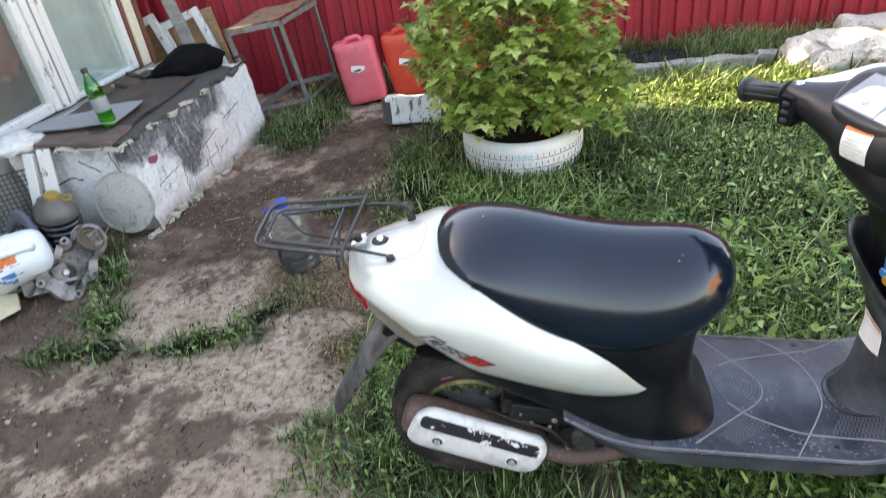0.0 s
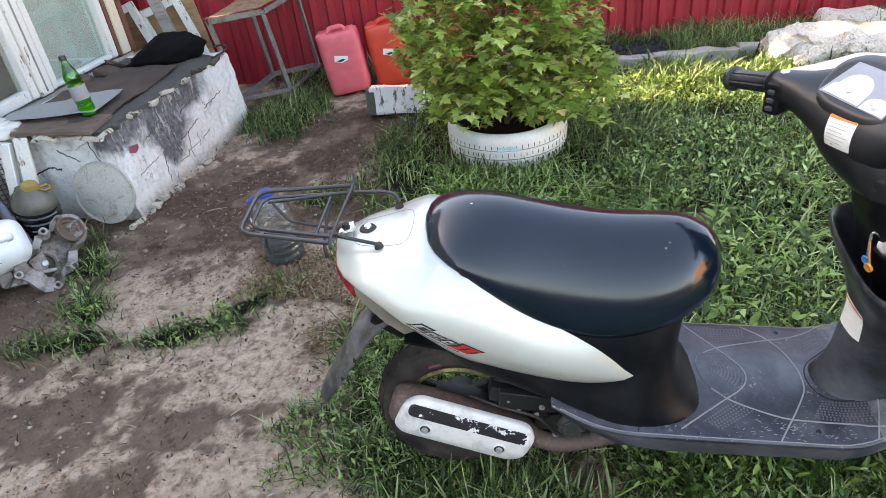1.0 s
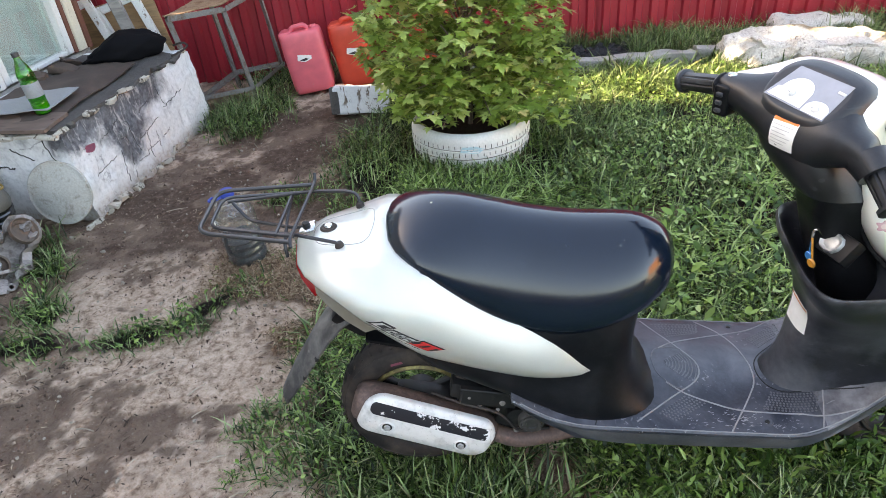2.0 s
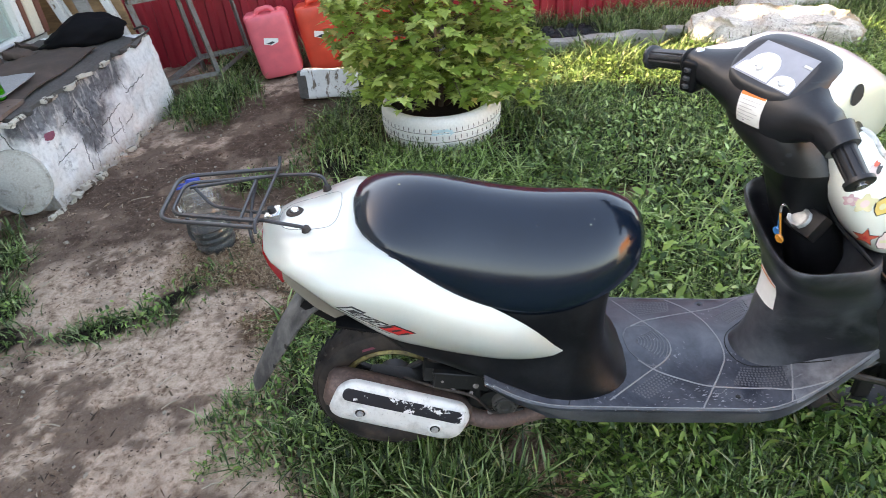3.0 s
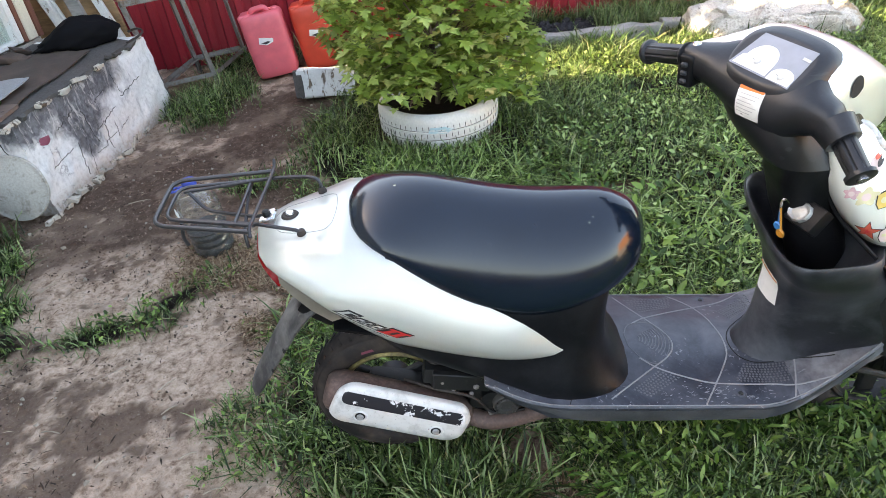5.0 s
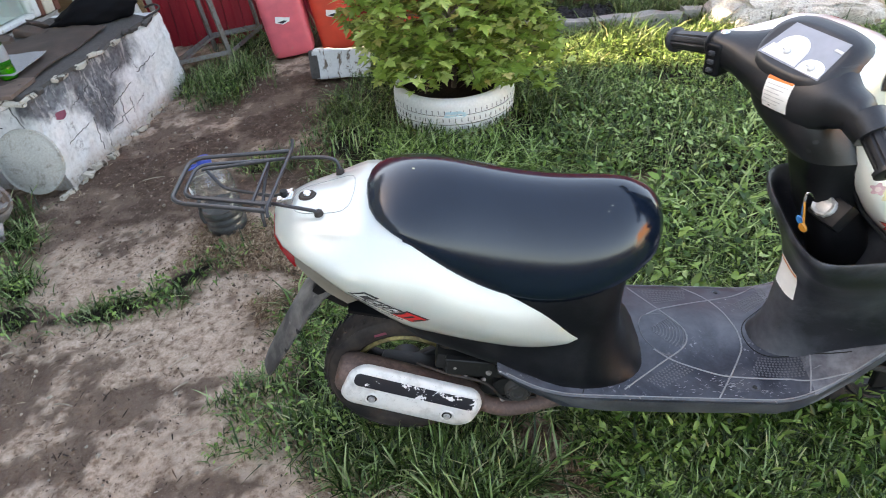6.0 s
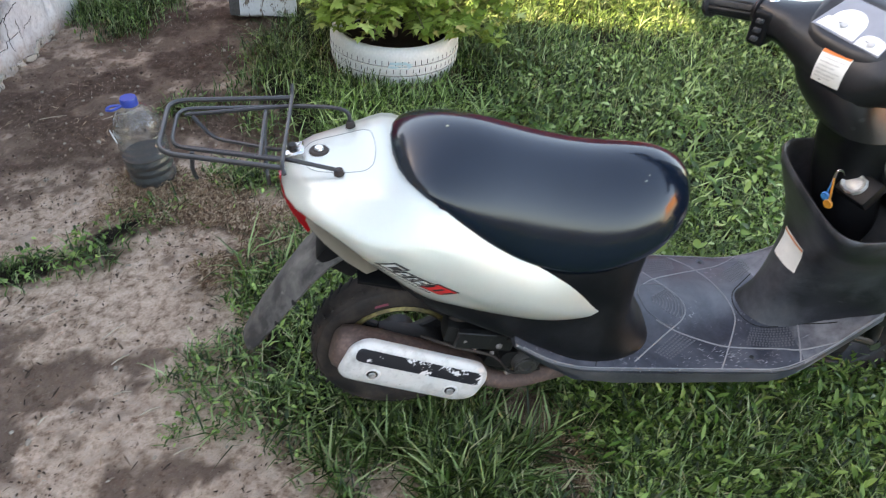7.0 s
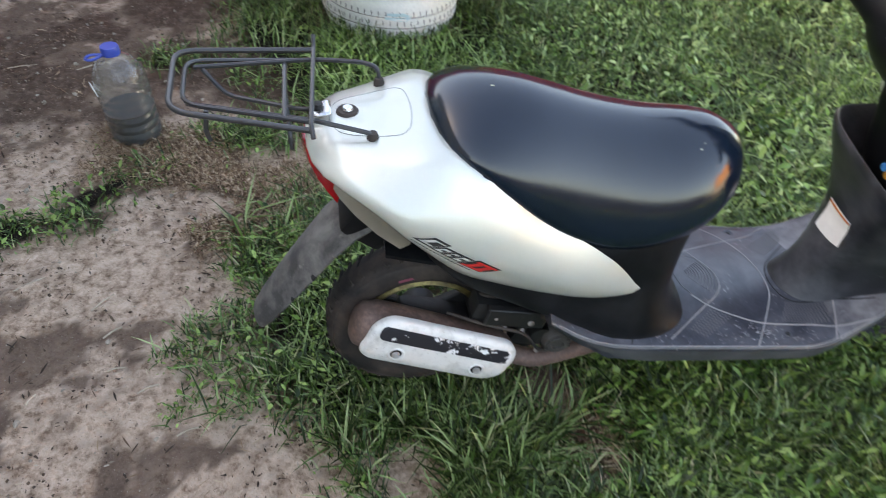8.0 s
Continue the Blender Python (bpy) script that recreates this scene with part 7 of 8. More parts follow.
def leaf_pose():
    """A place in the crown: along the branches and in the outer shell."""
    if rl.random() < 0.55:
        p = rl.choice(rl.choice(tips)[3:]) + Vector((rl.gauss(0, 0.045), rl.gauss(0, 0.045), rl.gauss(0, 0.04)))
    else:
        a, v = rl.uniform(0, 2 * math.pi), rl.uniform(-0.9, 1.0)
        q = math.sqrt(max(0, 1 - v * v))
        rad = rl.uniform(0.74, 1.0) * (0.92 + 0.12 * math.sin(3 * a + 1) + 0.07 * math.sin(7 * a + 4 * v))
        p = Vector((PX - 0.05 + 0.54 * rad * q * math.cos(a), PY + 0.46 * rad * q * math.sin(a), 0.64 + 0.50 * rad * v))
    low = 0.215
    if p.y < PY - 0.1 and abs(p.x - PX + 0.01) < 0.10:
        low = 0.33
    if p.y < PY - 0.05 and p.x < PX - 0.05:
        low = 0.31
    if p.z < low:
        p.z = low + rl.random() * 0.14
    d = p - Vector((PX, PY, 0.45))
    yaw = math.atan2(d.y, d.x) + rl.gauss(0, 0.8)
    droop = rl.gauss(0.16, 0.3)
    s = rl.choice((0.045, 0.055, 0.062, 0.07, 0.08))
    return Matrix.Translation(p) @ Matrix.Rotation(yaw, 4, "Z") @ Matrix.Rotation(droop, 4, "Y") @ Matrix.Rotation(rl.gauss(0, 0.3), 4, "X") @ Matrix.Scale(s, 4)


clusters = [leaf_pose() for k in range(860)]
for k in range(70):  # low shoots hanging over the tyre's rim
    a = rl.uniform(math.pi * 0.95, math.pi * 2.05)
    if abs(a - math.pi * 1.48) < 0.32 or math.pi * 1.05 < a < math.pi * 1.34:
        continue
    r0 = rl.uniform(0.18, 0.29)
    clusters.append(Matrix.Translation((PX + r0 * math.cos(a), PY + r0 * math.sin(a), rl.uniform(0.235, 0.36))))
poses = []
for q in clusters:  # whorls of leaves at the shoot tips
    o, turn0 = q.translation, rl.uniform(0, 6.28)
    for j in range(rl.choice((4, 5, 6, 7))):
        yaw = turn0 + 2.4 * j
        r0 = rl.uniform(0.004, 0.03)
        p = o + Vector((math.cos(yaw) * r0, math.sin(yaw) * r0, rl.gauss(0, 0.012) - 0.006 * j))
        poses.append(Matrix.Translation(p) @ Matrix.Rotation(yaw, 4, "Z") @ Matrix.Rotation(rl.gauss(0.22, 0.25), 4, "Y") @ Matrix.Rotation(rl.gauss(0, 0.22), 4, "X") @ Matrix.Scale(rl.choice((0.038, 0.046, 0.054, 0.062, 0.07)), 4))
poses.sort(key=lambda q: q.translation.y + 0.35 * abs(q.translation.z - 0.55))
for q in poses[:300]:
    ob = new("leaf", rl.choice(leaf_meshes))
    ob.parent = maple
    ob.matrix_basis = Matrix.Translation(-Vector((PX, PY, 0.15))) @ q
bases = []
for me in leaf_meshes:
    v = np.array([list(w.co) for w in me.vertices])
    f = np.array([list(p.vertices) for p in me.polygons])
    bases.append((v, f))
vs, fs, off = [], [], 0
for q in poses[300:]:
    v, f = bases[rl.randrange(6)]
    mm = np.array(q)
    vs.append(v @ mm[:3, :3].T + mm[:3, 3] - np.array((PX, PY, 0.15)))
    fs.append(f + off)
    off += len(v)
crown = new("crown", mesh_np("crown", np.concatenate(vs), np.concatenate(fs), MAPLE))
crown.parent = maple
tagged(crown, kind="stuff")


# ---- canisters by the fence ----
def canister(x, y, turn, mat, label, lean, w=0.27, d=0.2, h=0.42):
    can = thing("fuel_canister", (x, y, 0.0), label, "canister", "canisters by the fence")
    M = pose(x, y, 0.004, 0, 0, turn) @ pose(0, 0, 0, lean, -7, 0)
    rings = []
    for z, k, p in ((0.0, 0.88, 5), (0.012, 0.95, 5), (0.05, 0.985, 5), (0.2, 1.0, 5), (h - 0.10, 1.0, 5), (h - 0.06, 0.98, 5), (h - 0.04, 0.93, 5), (h - 0.03, 0.82, 4.5), (h - 0.035, 0.5, 4)):
        rings.append([tuple(M @ Vector((a, b, z))) for a, b in superring(36, w / 2 * k, d / 2 * k, p)])
    b = part("body", loft(rings), mat, can, sharp=60)
    handle = tube(rounded([M @ Vector(p) for p in ((-0.06, 0, h - 0.04), (-0.045, 0, h - 0.012), (0.035, 0, h - 0.008), (0.055, 0, h - 0.04))], 0.02, 5), 0.017, 10)
    part("handle", handle, mat, can)
    part("cap", revolve([(0.024, 0.0), (0.024, 0.028), (0.02, 0.033), (0.0001, 0.034)], 20, M @ pose(0.092, 0, h - 0.052)), mat, can)
    for dx in (-0.095, 0.0):
        if dx:
            bm = bmesh.new()
            box(bm, (0.075, d * 0.8, 0.05), matrix=M @ Matrix.Translation((dx, 0, h - 0.045)), bevel=0.02, seg=3)
            part("shoulder", bm, mat, can, sharp=60)
    t = tree_of(b)
    o = M @ Vector((-0.005, -0.5, 0.225))
    r, u = M.to_3x3() @ Vector((1, 0, 0)), M.to_3x3() @ Vector((0, 0, 1))
    part("torn_label", decal(t, [(-0.045, -0.005), (0.0, -0.022), (0.045, -0.01), (0.05, 0.012), (-0.035, 0.032)], o, r, u, 0.0015, 2), PAPER, can, "torn white paper label")
    part("label_print", decal(t, [(-0.032, -0.004), (-0.004, -0.016), (0.03, -0.006), (0.01, 0.002), (0.012, -0.024), (0.002, -0.026), (-0.002, -0.014)][:4], o, r, u, 0.0025, 1), DECAL_BLACK, can)
    return can


canister(-0.80, 4.45, 6, CAN_PINK, "faded pinkish-red plastic canister with torn label", -4)
canister(-0.49, 4.53, 3, CAN_ORANGE, "orange-red plastic canister behind the maple", -3, 0.28, 0.2, 0.43)
canister(0.02, 4.56, -4, CAN_ORANGE, "orange-red plastic canister half hidden by leaves", -3, 0.27, 0.2, 0.42)

blk = thing("painted_block", (-0.45, 4.0, 0), "white-painted brick block leaning beside the canisters", "block")
part("body", rough_block((0.32, 0.12, 0.16), (-0.43, 3.99, 0.08), (-16, 0, -2), 10, 0.014, 2.0), OLD_PAINT, blk, sharp=30)
part("end_face", rough_block((0.05, 0.118, 0.155), (-0.585, 3.995, 0.078), (-16, 0, -2), 4, 0.006, 5.0), BROKEN_EDGE, blk, sharp=30)

# ---- steel angle-iron table frame ----
tab = thing("metal_table", (-1.3, 4.45, 0), "angle-steel table frame with a warped rusty board top", "table")
top = {"a": Vector((-1.535, 4.16, 0.585)), "b": Vector((-1.235, 4.285, 0.59)), "c": Vector((-1.13, 4.74, 0.60)), "d": Vector((-1.43, 4.62, 0.595))}
foot = {"a": Vector((-1.46, 4.20, 0.0)), "b": Vector((-1.172, 4.33, 0.0)), "c": Vector((-1.085, 4.80, 0.0)), "d": Vector((-1.385, 4.66, 0.0))}


def angle_bar(a, b, w=0.03, inner=Vector((0, 0, 1))):
    bm = bmesh.new()
    d = (b - a)
    q = d.to_track_quat("Z", "Y").to_matrix().to_4x4()
    M = Matrix.Translation((a + b) / 2) @ q
    box(bm, (w, 0.004, d.length), matrix=M @ Matrix.Translation((0, -w / 2, 0)))
    box(bm, (0.004, w, d.length - 0.002), matrix=M @ Matrix.Translation((-w / 2 - 0.001, 0.001, 0)))
    return bm


for k in "abcd":
    part("leg", angle_bar(foot[k] - Vector((0, 0, 0.02)), top[k]), ANGLE_STEEL, tab)
for p, q in ("ab", "bc", "cd", "da"):
    part("top_rail", angle_bar(top[p], top[q]), ANGLE_STEEL, tab)
    lo = 0.14
    part("stretcher", angle_bar(foot[p].lerp(top[p], lo), foot[q].lerp(top[q], lo), 0.026), ANGLE_STEEL, tab)
bm = bmesh.new()
f = bm.faces.new([bm.verts.new(top[k] + o) for k, o in (("a", Vector((-0.02, -0.02, 0.018))), ("b", Vector((-0.03, -0.01, 0.018))), ("c", Vector((-0.01, 0.0, 0.02))), ("d", Vector((-0.01, 0.02, 0.02))))])
bmesh.ops.triangulate(bm, faces=[f])
bmesh.ops.subdivide_edges(bm, edges=bm.edges, cuts=7, use_grid_fill=True)
for v in bm.verts:
    v.co.z += 0.016 * noise.noise(v.co * 5) + 0.004 * noise.noise(v.co * 20)
r = bmesh.ops.extrude_face_region(bm, geom=bm.faces[:])
bmesh.ops.translate(bm, verts=[g for g in r["geom"] if isinstance(g, bmesh.types.BMVert)], vec=(0, 0, 0.006))
single("table_board", bm, BOARD, "warped rust-brown sheet lying on the table frame", "board")

# ---- things on and by the ledge ----
def bottle(name, profile, M, mat, label, cat, seg=28):
    b = thing(name, tuple(M.translation), label, cat)
    return b, part("bottle_shell", revolve(profile, seg, M), mat, b, sharp=50)


gp = ledge_at(0.16, -0.17, LEDGE + 0.036)
M = Matrix.Translation(gp) @ pose(0, 0, 0, 0, -4, 0)
gb, shell = bottle("green_bottle", [(0.0001, 0.012), (0.02, 0.004), (0.033, 0.0), (0.037, 0.014), (0.036, 0.055), (0.0345, 0.062), (0.0365, 0.07), (0.0365, 0.15), (0.0345, 0.156), (0.0365, 0.164), (0.036, 0.185), (0.028, 0.215), (0.016, 0.245), (0.0125, 0.262), (0.0125, 0.275), (0.0001, 0.2751)], M, GREEN_PET, "green plastic drink bottle with a grey label, nearly empty", "bottle")
part("bottle_cap", revolve([(0.0155, 0.262), (0.0155, 0.278), (0.0145, 0.281), (0.0001, 0.2812)], 20, M), DECAL_BLACK, gb)
part("bottle_label", revolve([(0.0370, 0.082), (0.0374, 0.083), (0.0374, 0.145), (0.0370, 0.146)], 28, M), GREY_SHEET, gb, "dull grey wrap label")
part("drink", revolve([(0.0001, 0.006), (0.032, 0.006), (0.0352, 0.016), (0.0345, 0.05), (0.0001, 0.0502)], 24, M), GREEN_DRINK, gb)

# black bag: slumped cloth
bm = bmesh.new()
bmesh.ops.create_icosphere(bm, subdivisions=4, radius=1.0)
c = ledge_at(1.0, -0.27, LEDGE)
for v in bm.verts:
    p = v.co.copy()
    fold = 0.16 * noise.noise(p * 2.1 + Vector((3, 0, 0))) + 0.08 * noise.noise(p * 5.2)
    x, y, z = p * (1 + fold)
    x, y, z = 0.22 * x, 0.12 * y, 0.095 * max(z, -0.6) + 0.058
    if x < 0:
        z *= max(0.3, 1 + x * 3.0)
    v.co = Vector((c.x + x * 0.93 - y * 0.2, c.y + x * 0.36 + y * 0.9, LEDGE + 0.02 + max(z, 0.0)))
single("cloth_bag", bm, BAG, "slumped black cloth bag on the ledge", "bag", sharp=80)

# dark crumpled scraps behind the bag
for k, (s, o, w) in enumerate(((0.78, -0.50, 0.12), (0.62, -0.56, 0.10), (0.9, -0.54, 0.09))):
    single("felt_scrap", rough_block((w, w * 0.7, 0.05), tuple(ledge_at(s, o, LEDGE + 0.035)), (10 * k, 12, 30 * k), 5, 0.03, k * 3.0), FELT, "crumpled dark scrap of felt on the ledge", "scrap", "scraps on the ledge", sharp=60)
single("steel_hook", tube(smooth_path([ledge_at(1.02, 0.0, LEDGE + 0.02), ledge_at(1.12, 0.015, LEDGE + 0.022), ledge_at(1.185, 0.012, LEDGE + 0.03), ledge_at(1.19, -0.02, LEDGE + 0.045), ledge_at(1.19, -0.08, LEDGE + 0.03)], 5), 0.006, 8), WIRE, "bent rusty rod on the ledge corner", "rod")

# window sashes leaning behind the ledge end, and a grey post
def sash(at, turn, lean, w, h, label):
    sa = thing("window_sash", at, label, "window sash", "old sashes")
    M = pose(*at, 0, 0, turn) @ pose(0, 0, 0, lean, -17, 0)
    for nm, size, c in (("stile", (0.05, 0.04, h), (-w / 2, 0, h / 2)), ("stile", (0.05, 0.04, h), (w / 2, 0, h / 2)), ("rail", (w - 0.052, 0.036, 0.06), (0, 0, 0.03)), ("rail", (w - 0.052, 0.036, 0.05), (0, 0, h - 0.026)), ("glazing_bar", (w - 0.052, 0.03, 0.026), (0, 0, h * 0.55))):
        bm = bmesh.new()
        box(bm, size, matrix=M @ Matrix.Translation(c), bevel=0.004)
        part(nm, bm, WHITE_FRAME, sa)
    return sa


sash((-2.12, 4.44, 0.0), 12, -8, 0.29, 0.66, "old white-painted window sash leaning on the fence side")
sash((-1.85, 4.55, 0.0), 10, -8, 0.26, 0.66, "weathered white window sash leaning behind")
bm = bmesh.new()
box(bm, (0.07, 0.05, 1.3), (-1.95, 4.42, 0.63), (3, -9, 12), 0.004)
single("grey_post", bm, GREY_WOOD, "weathered grey wooden post", "post")
bm = bmesh.new()
box(bm, (0.62, 0.02, 0.60), (-2.1, 4.65, 0.3), (-6, -9, 8), 0.003)
single("wood_board", bm, OLD_WOOD, "bare brown board standing behind the sashes", "board")

# round lid leaning on the ledge end
Ml = pose(-1.665, 2.815, 0.165, 0, 0, 0) @ pose(0, 0, 0, 76, 0, 0) @ pose(0, 0, 0, 0, 0, 0)
bm = revolve([(0.0001, 0.022), (0.05, 0.021), (0.10, 0.016), (0.125, 0.010), (0.138, 0.006), (0.146, 0.008), (0.15, 0.002), (0.147, -0.006), (0.13, -0.004), (0.05, 0.012), (0.0001, 0.013)], 44, Ml)
for v in bm.verts:
    v.co += Vector((0, 0.006, 0)) * noise.noise(v.co * 13)
single("tin_tray", bm, LID_GREY, "dented pale round metal tray leaning on the ledge", "tray", sharp=50)

# ---- five-litre water bottle on the path ----
M = Matrix.Translation((-0.725, 2.445, 0.0)) @ pose(0, 0, 0, 0, -3, 25)
prof = [(0.0001, 0.012), (0.05, 0.004), (0.072, 0.0), (0.079, 0.012)]
for k in range(6):
    z = 0.026 + 0.03 * k
    prof += [(0.08, z), (0.08, z + 0.012), (0.0755, z + 0.018), (0.0755, z + 0.023)]
prof += [(0.08, 0.208), (0.078, 0.225), (0.066, 0.258), (0.046, 0.284), (0.027, 0.297), (0.0235, 0.302), (0.0235, 0.312), (0.0001, 0.3121)]
jug, shell = bottle("water_jug", prof, M, CLEAR_PET, "clear ribbed plastic jug with dark water and blue cap", "bottle", 36)
inner = [(0.0001, 0.010), (0.05, 0.007), (0.070, 0.004), (0.0765, 0.014)]
for k in range(3):
    z = 0.026 + 0.03 * k
    inner += [(0.0772, z), (0.0772, z + 0.012), (0.073, z + 0.018), (0.073, z + 0.023)]
inner += [(0.077, 0.112), (0.0001, 0.1121)]
part("dark_water", revolve(inner, 36, M), MURK, jug, "dark murky water")
part("bottle_cap", revolve([(0.027, 0.298), (0.0275, 0.318), (0.025, 0.324), (0.0001, 0.3242)], 24, M), BLUE_CAP, jug, "blue screw cap")
hd = tube(rounded([M @ Vector(p) for p in ((-0.018, 0.0, 0.300), (-0.06, 0.018, 0.300), (-0.078, 0.0, 0.298), (-0.06, -0.018, 0.300), (-0.018, -0.002, 0.302))], 0.015, 4), 0.0045, 8)
part("carry_loop", hd, BLUE_CAP, jug)
bm = bmesh.new()
box(bm, (0.002, 0.05, 0.03), matrix=M @ pose(-0.083, -0.01, 0.205, 0, -12, 0), bevel=0.0005)
part("label_scrap", bm, PAPER, jug)

# ---- scrap heap beside the ledge ----
def junk_canister():
    can = thing("white_canister", (-1.95, 2.33, 0), "dirty white plastic canister lying on its side", "canister")
    M = pose(-1.95, 2.33, 0.15, 58, 12, 62) @ Matrix.Scale(1.35, 4)
    rings = [[tuple(M @ Vector((a, b, z))) for a, b in superring(32, 0.10 * k, 0.075 * k, 4)] for z, k in ((-0.17, 0.85), (-0.16, 0.96), (-0.13, 1.0), (0.08, 1.0), (0.12, 0.9), (0.15, 0.6), (0.16, 0.35))]
    part("body", loft(rings), WHITE_PE, can, sharp=60)
    part("handle", tube(rounded([M @ Vector(p) for p in ((-0.08, 0, 0.11), (-0.075, 0, 0.185), (0.02, 0, 0.185), (0.03, 0, 0.14))], 0.025, 5), 0.016, 10), WHITE_PE, can)
    bt = tree_of(can.children[0])
    out = Vector((0.62, -0.55, 0.56)).normalized()
    rr = Vector((0.66, 0.75, 0)).normalized()
    uu = out.cross(rr)
    o = Vector((-1.95, 2.33, 0.15)) + out * 0.3 - rr * 0.03 - uu * 0.05
    for shape, mat, lift in ((rect(0.13, 0.13), SLATE_PLASTIC, 0.001), (scaled(rect(0.10, 0.045), 1, 0.01, 0.03), DECAL_ORANGE, 0.002), (scaled(rect(0.09, 0.03), 1, -0.01, -0.035), KEY_BLUE, 0.002)):
        part("label", decal(bt, shape, o, rr, uu, lift, 3), mat, can, "torn dark and orange label")


junk_canister()


def ragged_shell(points, M, depth, wall=0.86, rough=0.006):
    """An open cast shell over an outline: outer wall, rim, inner wall and floor."""
    rings = []
    for k, d in ((0.9, -depth), (1.0, -depth * 0.7), (1.02, 0.0), (wall, 0.0), (wall * 0.95, -depth * 0.75)):
        ring = []
        for i, (u, v) in enumerate(points):
            p = M @ Vector((u * k, v * k, d + (0.014 * math.sin(i * 2.3) if d == 0.0 else 0)))
            n = Vector((noise.noise(p * 30), noise.noise(p * 30 + Vector((7, 0, 0))), noise.noise(p * 30 + Vector((0, 7, 0))))) * rough
            ring.append(tuple(p + n))
        rings.append(ring)
    return loft(rings)


def facing(at, n, along):
    """A place whose z points along n and whose x lies near the way along."""
    n = Vector(n).normalized()
    x = (Vector(along) - n * Vector(along).dot(n)).normalized()
    y = n.cross(x)
    return Matrix(((x.x, y.x, n.x, at[0]), (x.y, y.y, n.y, at[1]), (x.z, y.z, n.z, at[2]), (0, 0, 0, 1)))


def cast_housing():
    g = thing("engine_housing", (-1.72, 2.38, 0), "broken grey cast engine housing, open and rusty inside", "engine part")
    M = facing((-1.70, 2.40, 0.115), (0.66, -0.5, 0.55), (0.10, 0.95, 0.25)) @ Matrix.Scale(1.22, 4)
    outline = [(-0.13, -0.05), (-0.10, -0.085), (-0.05, -0.075), (-0.01, -0.09), (0.04, -0.06), (0.08, -0.065), (0.12, -0.05), (0.145, -0.005), (0.13, 0.04), (0.09, 0.055), (0.06, 0.045), (0.02, 0.07), (-0.03, 0.06), (-0.07, 0.085), (-0.115, 0.06), (-0.125, 0.01)]
    part("casting", ragged_shell(smooth_outline(outline), M, 0.075, 0.66, 0.012), CAST_ALU, g, sharp=45)
    part("bearing_seat", revolve([(0.04, -0.052), (0.04, -0.03), (0.033, -0.028), (0.03, -0.045), (0.018, -0.047), (0.016, -0.03), (0.0001, -0.029)], 22, M @ Matrix.Translation((-0.045, 0, 0))), RUST_IRON, g, "rusty round bearing seat")
    part("shaft_end", revolve([(0.013, -0.03), (0.013, -0.012), (0.009, -0.006), (0.0001, -0.006)], 10, M @ Matrix.Translation((-0.045, 0, 0))), DULL_METAL, g)
    part("flywheel_cover", revolve([(0.0001, -0.012), (0.03, -0.012), (0.032, -0.002), (0.04, 0.002), (0.043, 0.012), (0.047, 0.01), (0.046, -0.01), (0.03, -0.03), (0.0001, -0.03)], 26, M @ pose(0.09, -0.005, 0.012, 8, 22, 0)), RUST_IRON, g, "rust-brown round cover")
    for u, v in ((-0.12, 0.045), (-0.01, -0.078), (0.045, 0.06), (-0.095, -0.07)):
        part("lug", revolve([(0.006, -0.02), (0.013, -0.02), (0.014, 0.010), (0.007, 0.012)], 12, M @ Matrix.Translation((u, v, 0)), True), CAST_ALU, g)
    B = facing((-1.80, 2.32, 0.09), (0.45, -0.72, 0.5), (0.85, 0.5, 0.0))
    sq = [(0.088 * a, 0.062 * b) for a, b in superring(20, 1, 1, 6)]
    part("gearbox", ragged_shell(sq, B, 0.09, 0.48, 0.012), CAST_ALU, g, "grey cast box with a square opening")
    part("web", box(bmesh.new(), (0.13, 0.014, 0.06), matrix=facing((-1.735, 2.335, 0.055), (0.3, -0.8, 0.5), (0.9, 0.2, 0.1)), bevel=0.004, seg=2), CAST_ALU, g)
    for k, dx in enumerate((-0.03, 0.01, 0.05)):
        part("fin", box(bmesh.new(), (0.006, 0.09, 0.03), matrix=B @ Matrix.Translation((dx, 0.0, -0.11)), bevel=0.002), CAST_ALU, g)


def smooth_outline(points):
    return [(p.x, p.y) for p in smooth_path([(u, v, 0) for u, v in points], 2, True)]


cast_housing()

# oily chain slumped between the canister and the housing
ch = thing("drive_chain", (-1.86, 2.40, 0), "black oily drive chain in a heap", "chain")
line = smooth_path([(-1.90, 2.27, 0.07), (-1.87, 2.33, 0.10), (-1.85, 2.37, 0.13), (-1.81, 2.39, 0.14), (-1.78, 2.43, 0.12), (-1.80, 2.47, 0.06), (-1.84, 2.44, 0.03)], 5)
for i, (p, q) in enumerate(zip(line, line[1:])):
    d = (q - p).normalized()
    part("chain_link", box(bmesh.new(), ((q - p).length * 0.95, 0.016 if i % 2 else 0.010, 0.012), matrix=facing((p + q) / 2, Vector((0.2, -0.3, 1)), d), bevel=0.003), ENGINE, ch)

# big jug of old oil and a bottle behind it
M = Matrix.Translation((-1.925, 2.655, 0.0)) @ pose(0, 0, 0, 8, 10, 20) @ Matrix.Scale(1.14, 4)
oil, shell = bottle("oil_jug", [(0.079, 0.195), (0.08, 0.205), (0.076, 0.222), (0.064, 0.246), (0.045, 0.264), (0.03, 0.272), (0.026, 0.276), (0.026, 0.284), (0.0001, 0.2841)], M, DUSTY_PET, "dusty ribbed plastic jug of black oil with ochre cap", "bottle", 32)
low = [(0.0001, 0.008), (0.06, 0.004), (0.076, 0.012)]
for k in range(6):
    low += [(0.081, 0.022 + 0.028 * k), (0.081, 0.034 + 0.028 * k), (0.076, 0.039 + 0.028 * k), (0.076, 0.045 + 0.028 * k)]
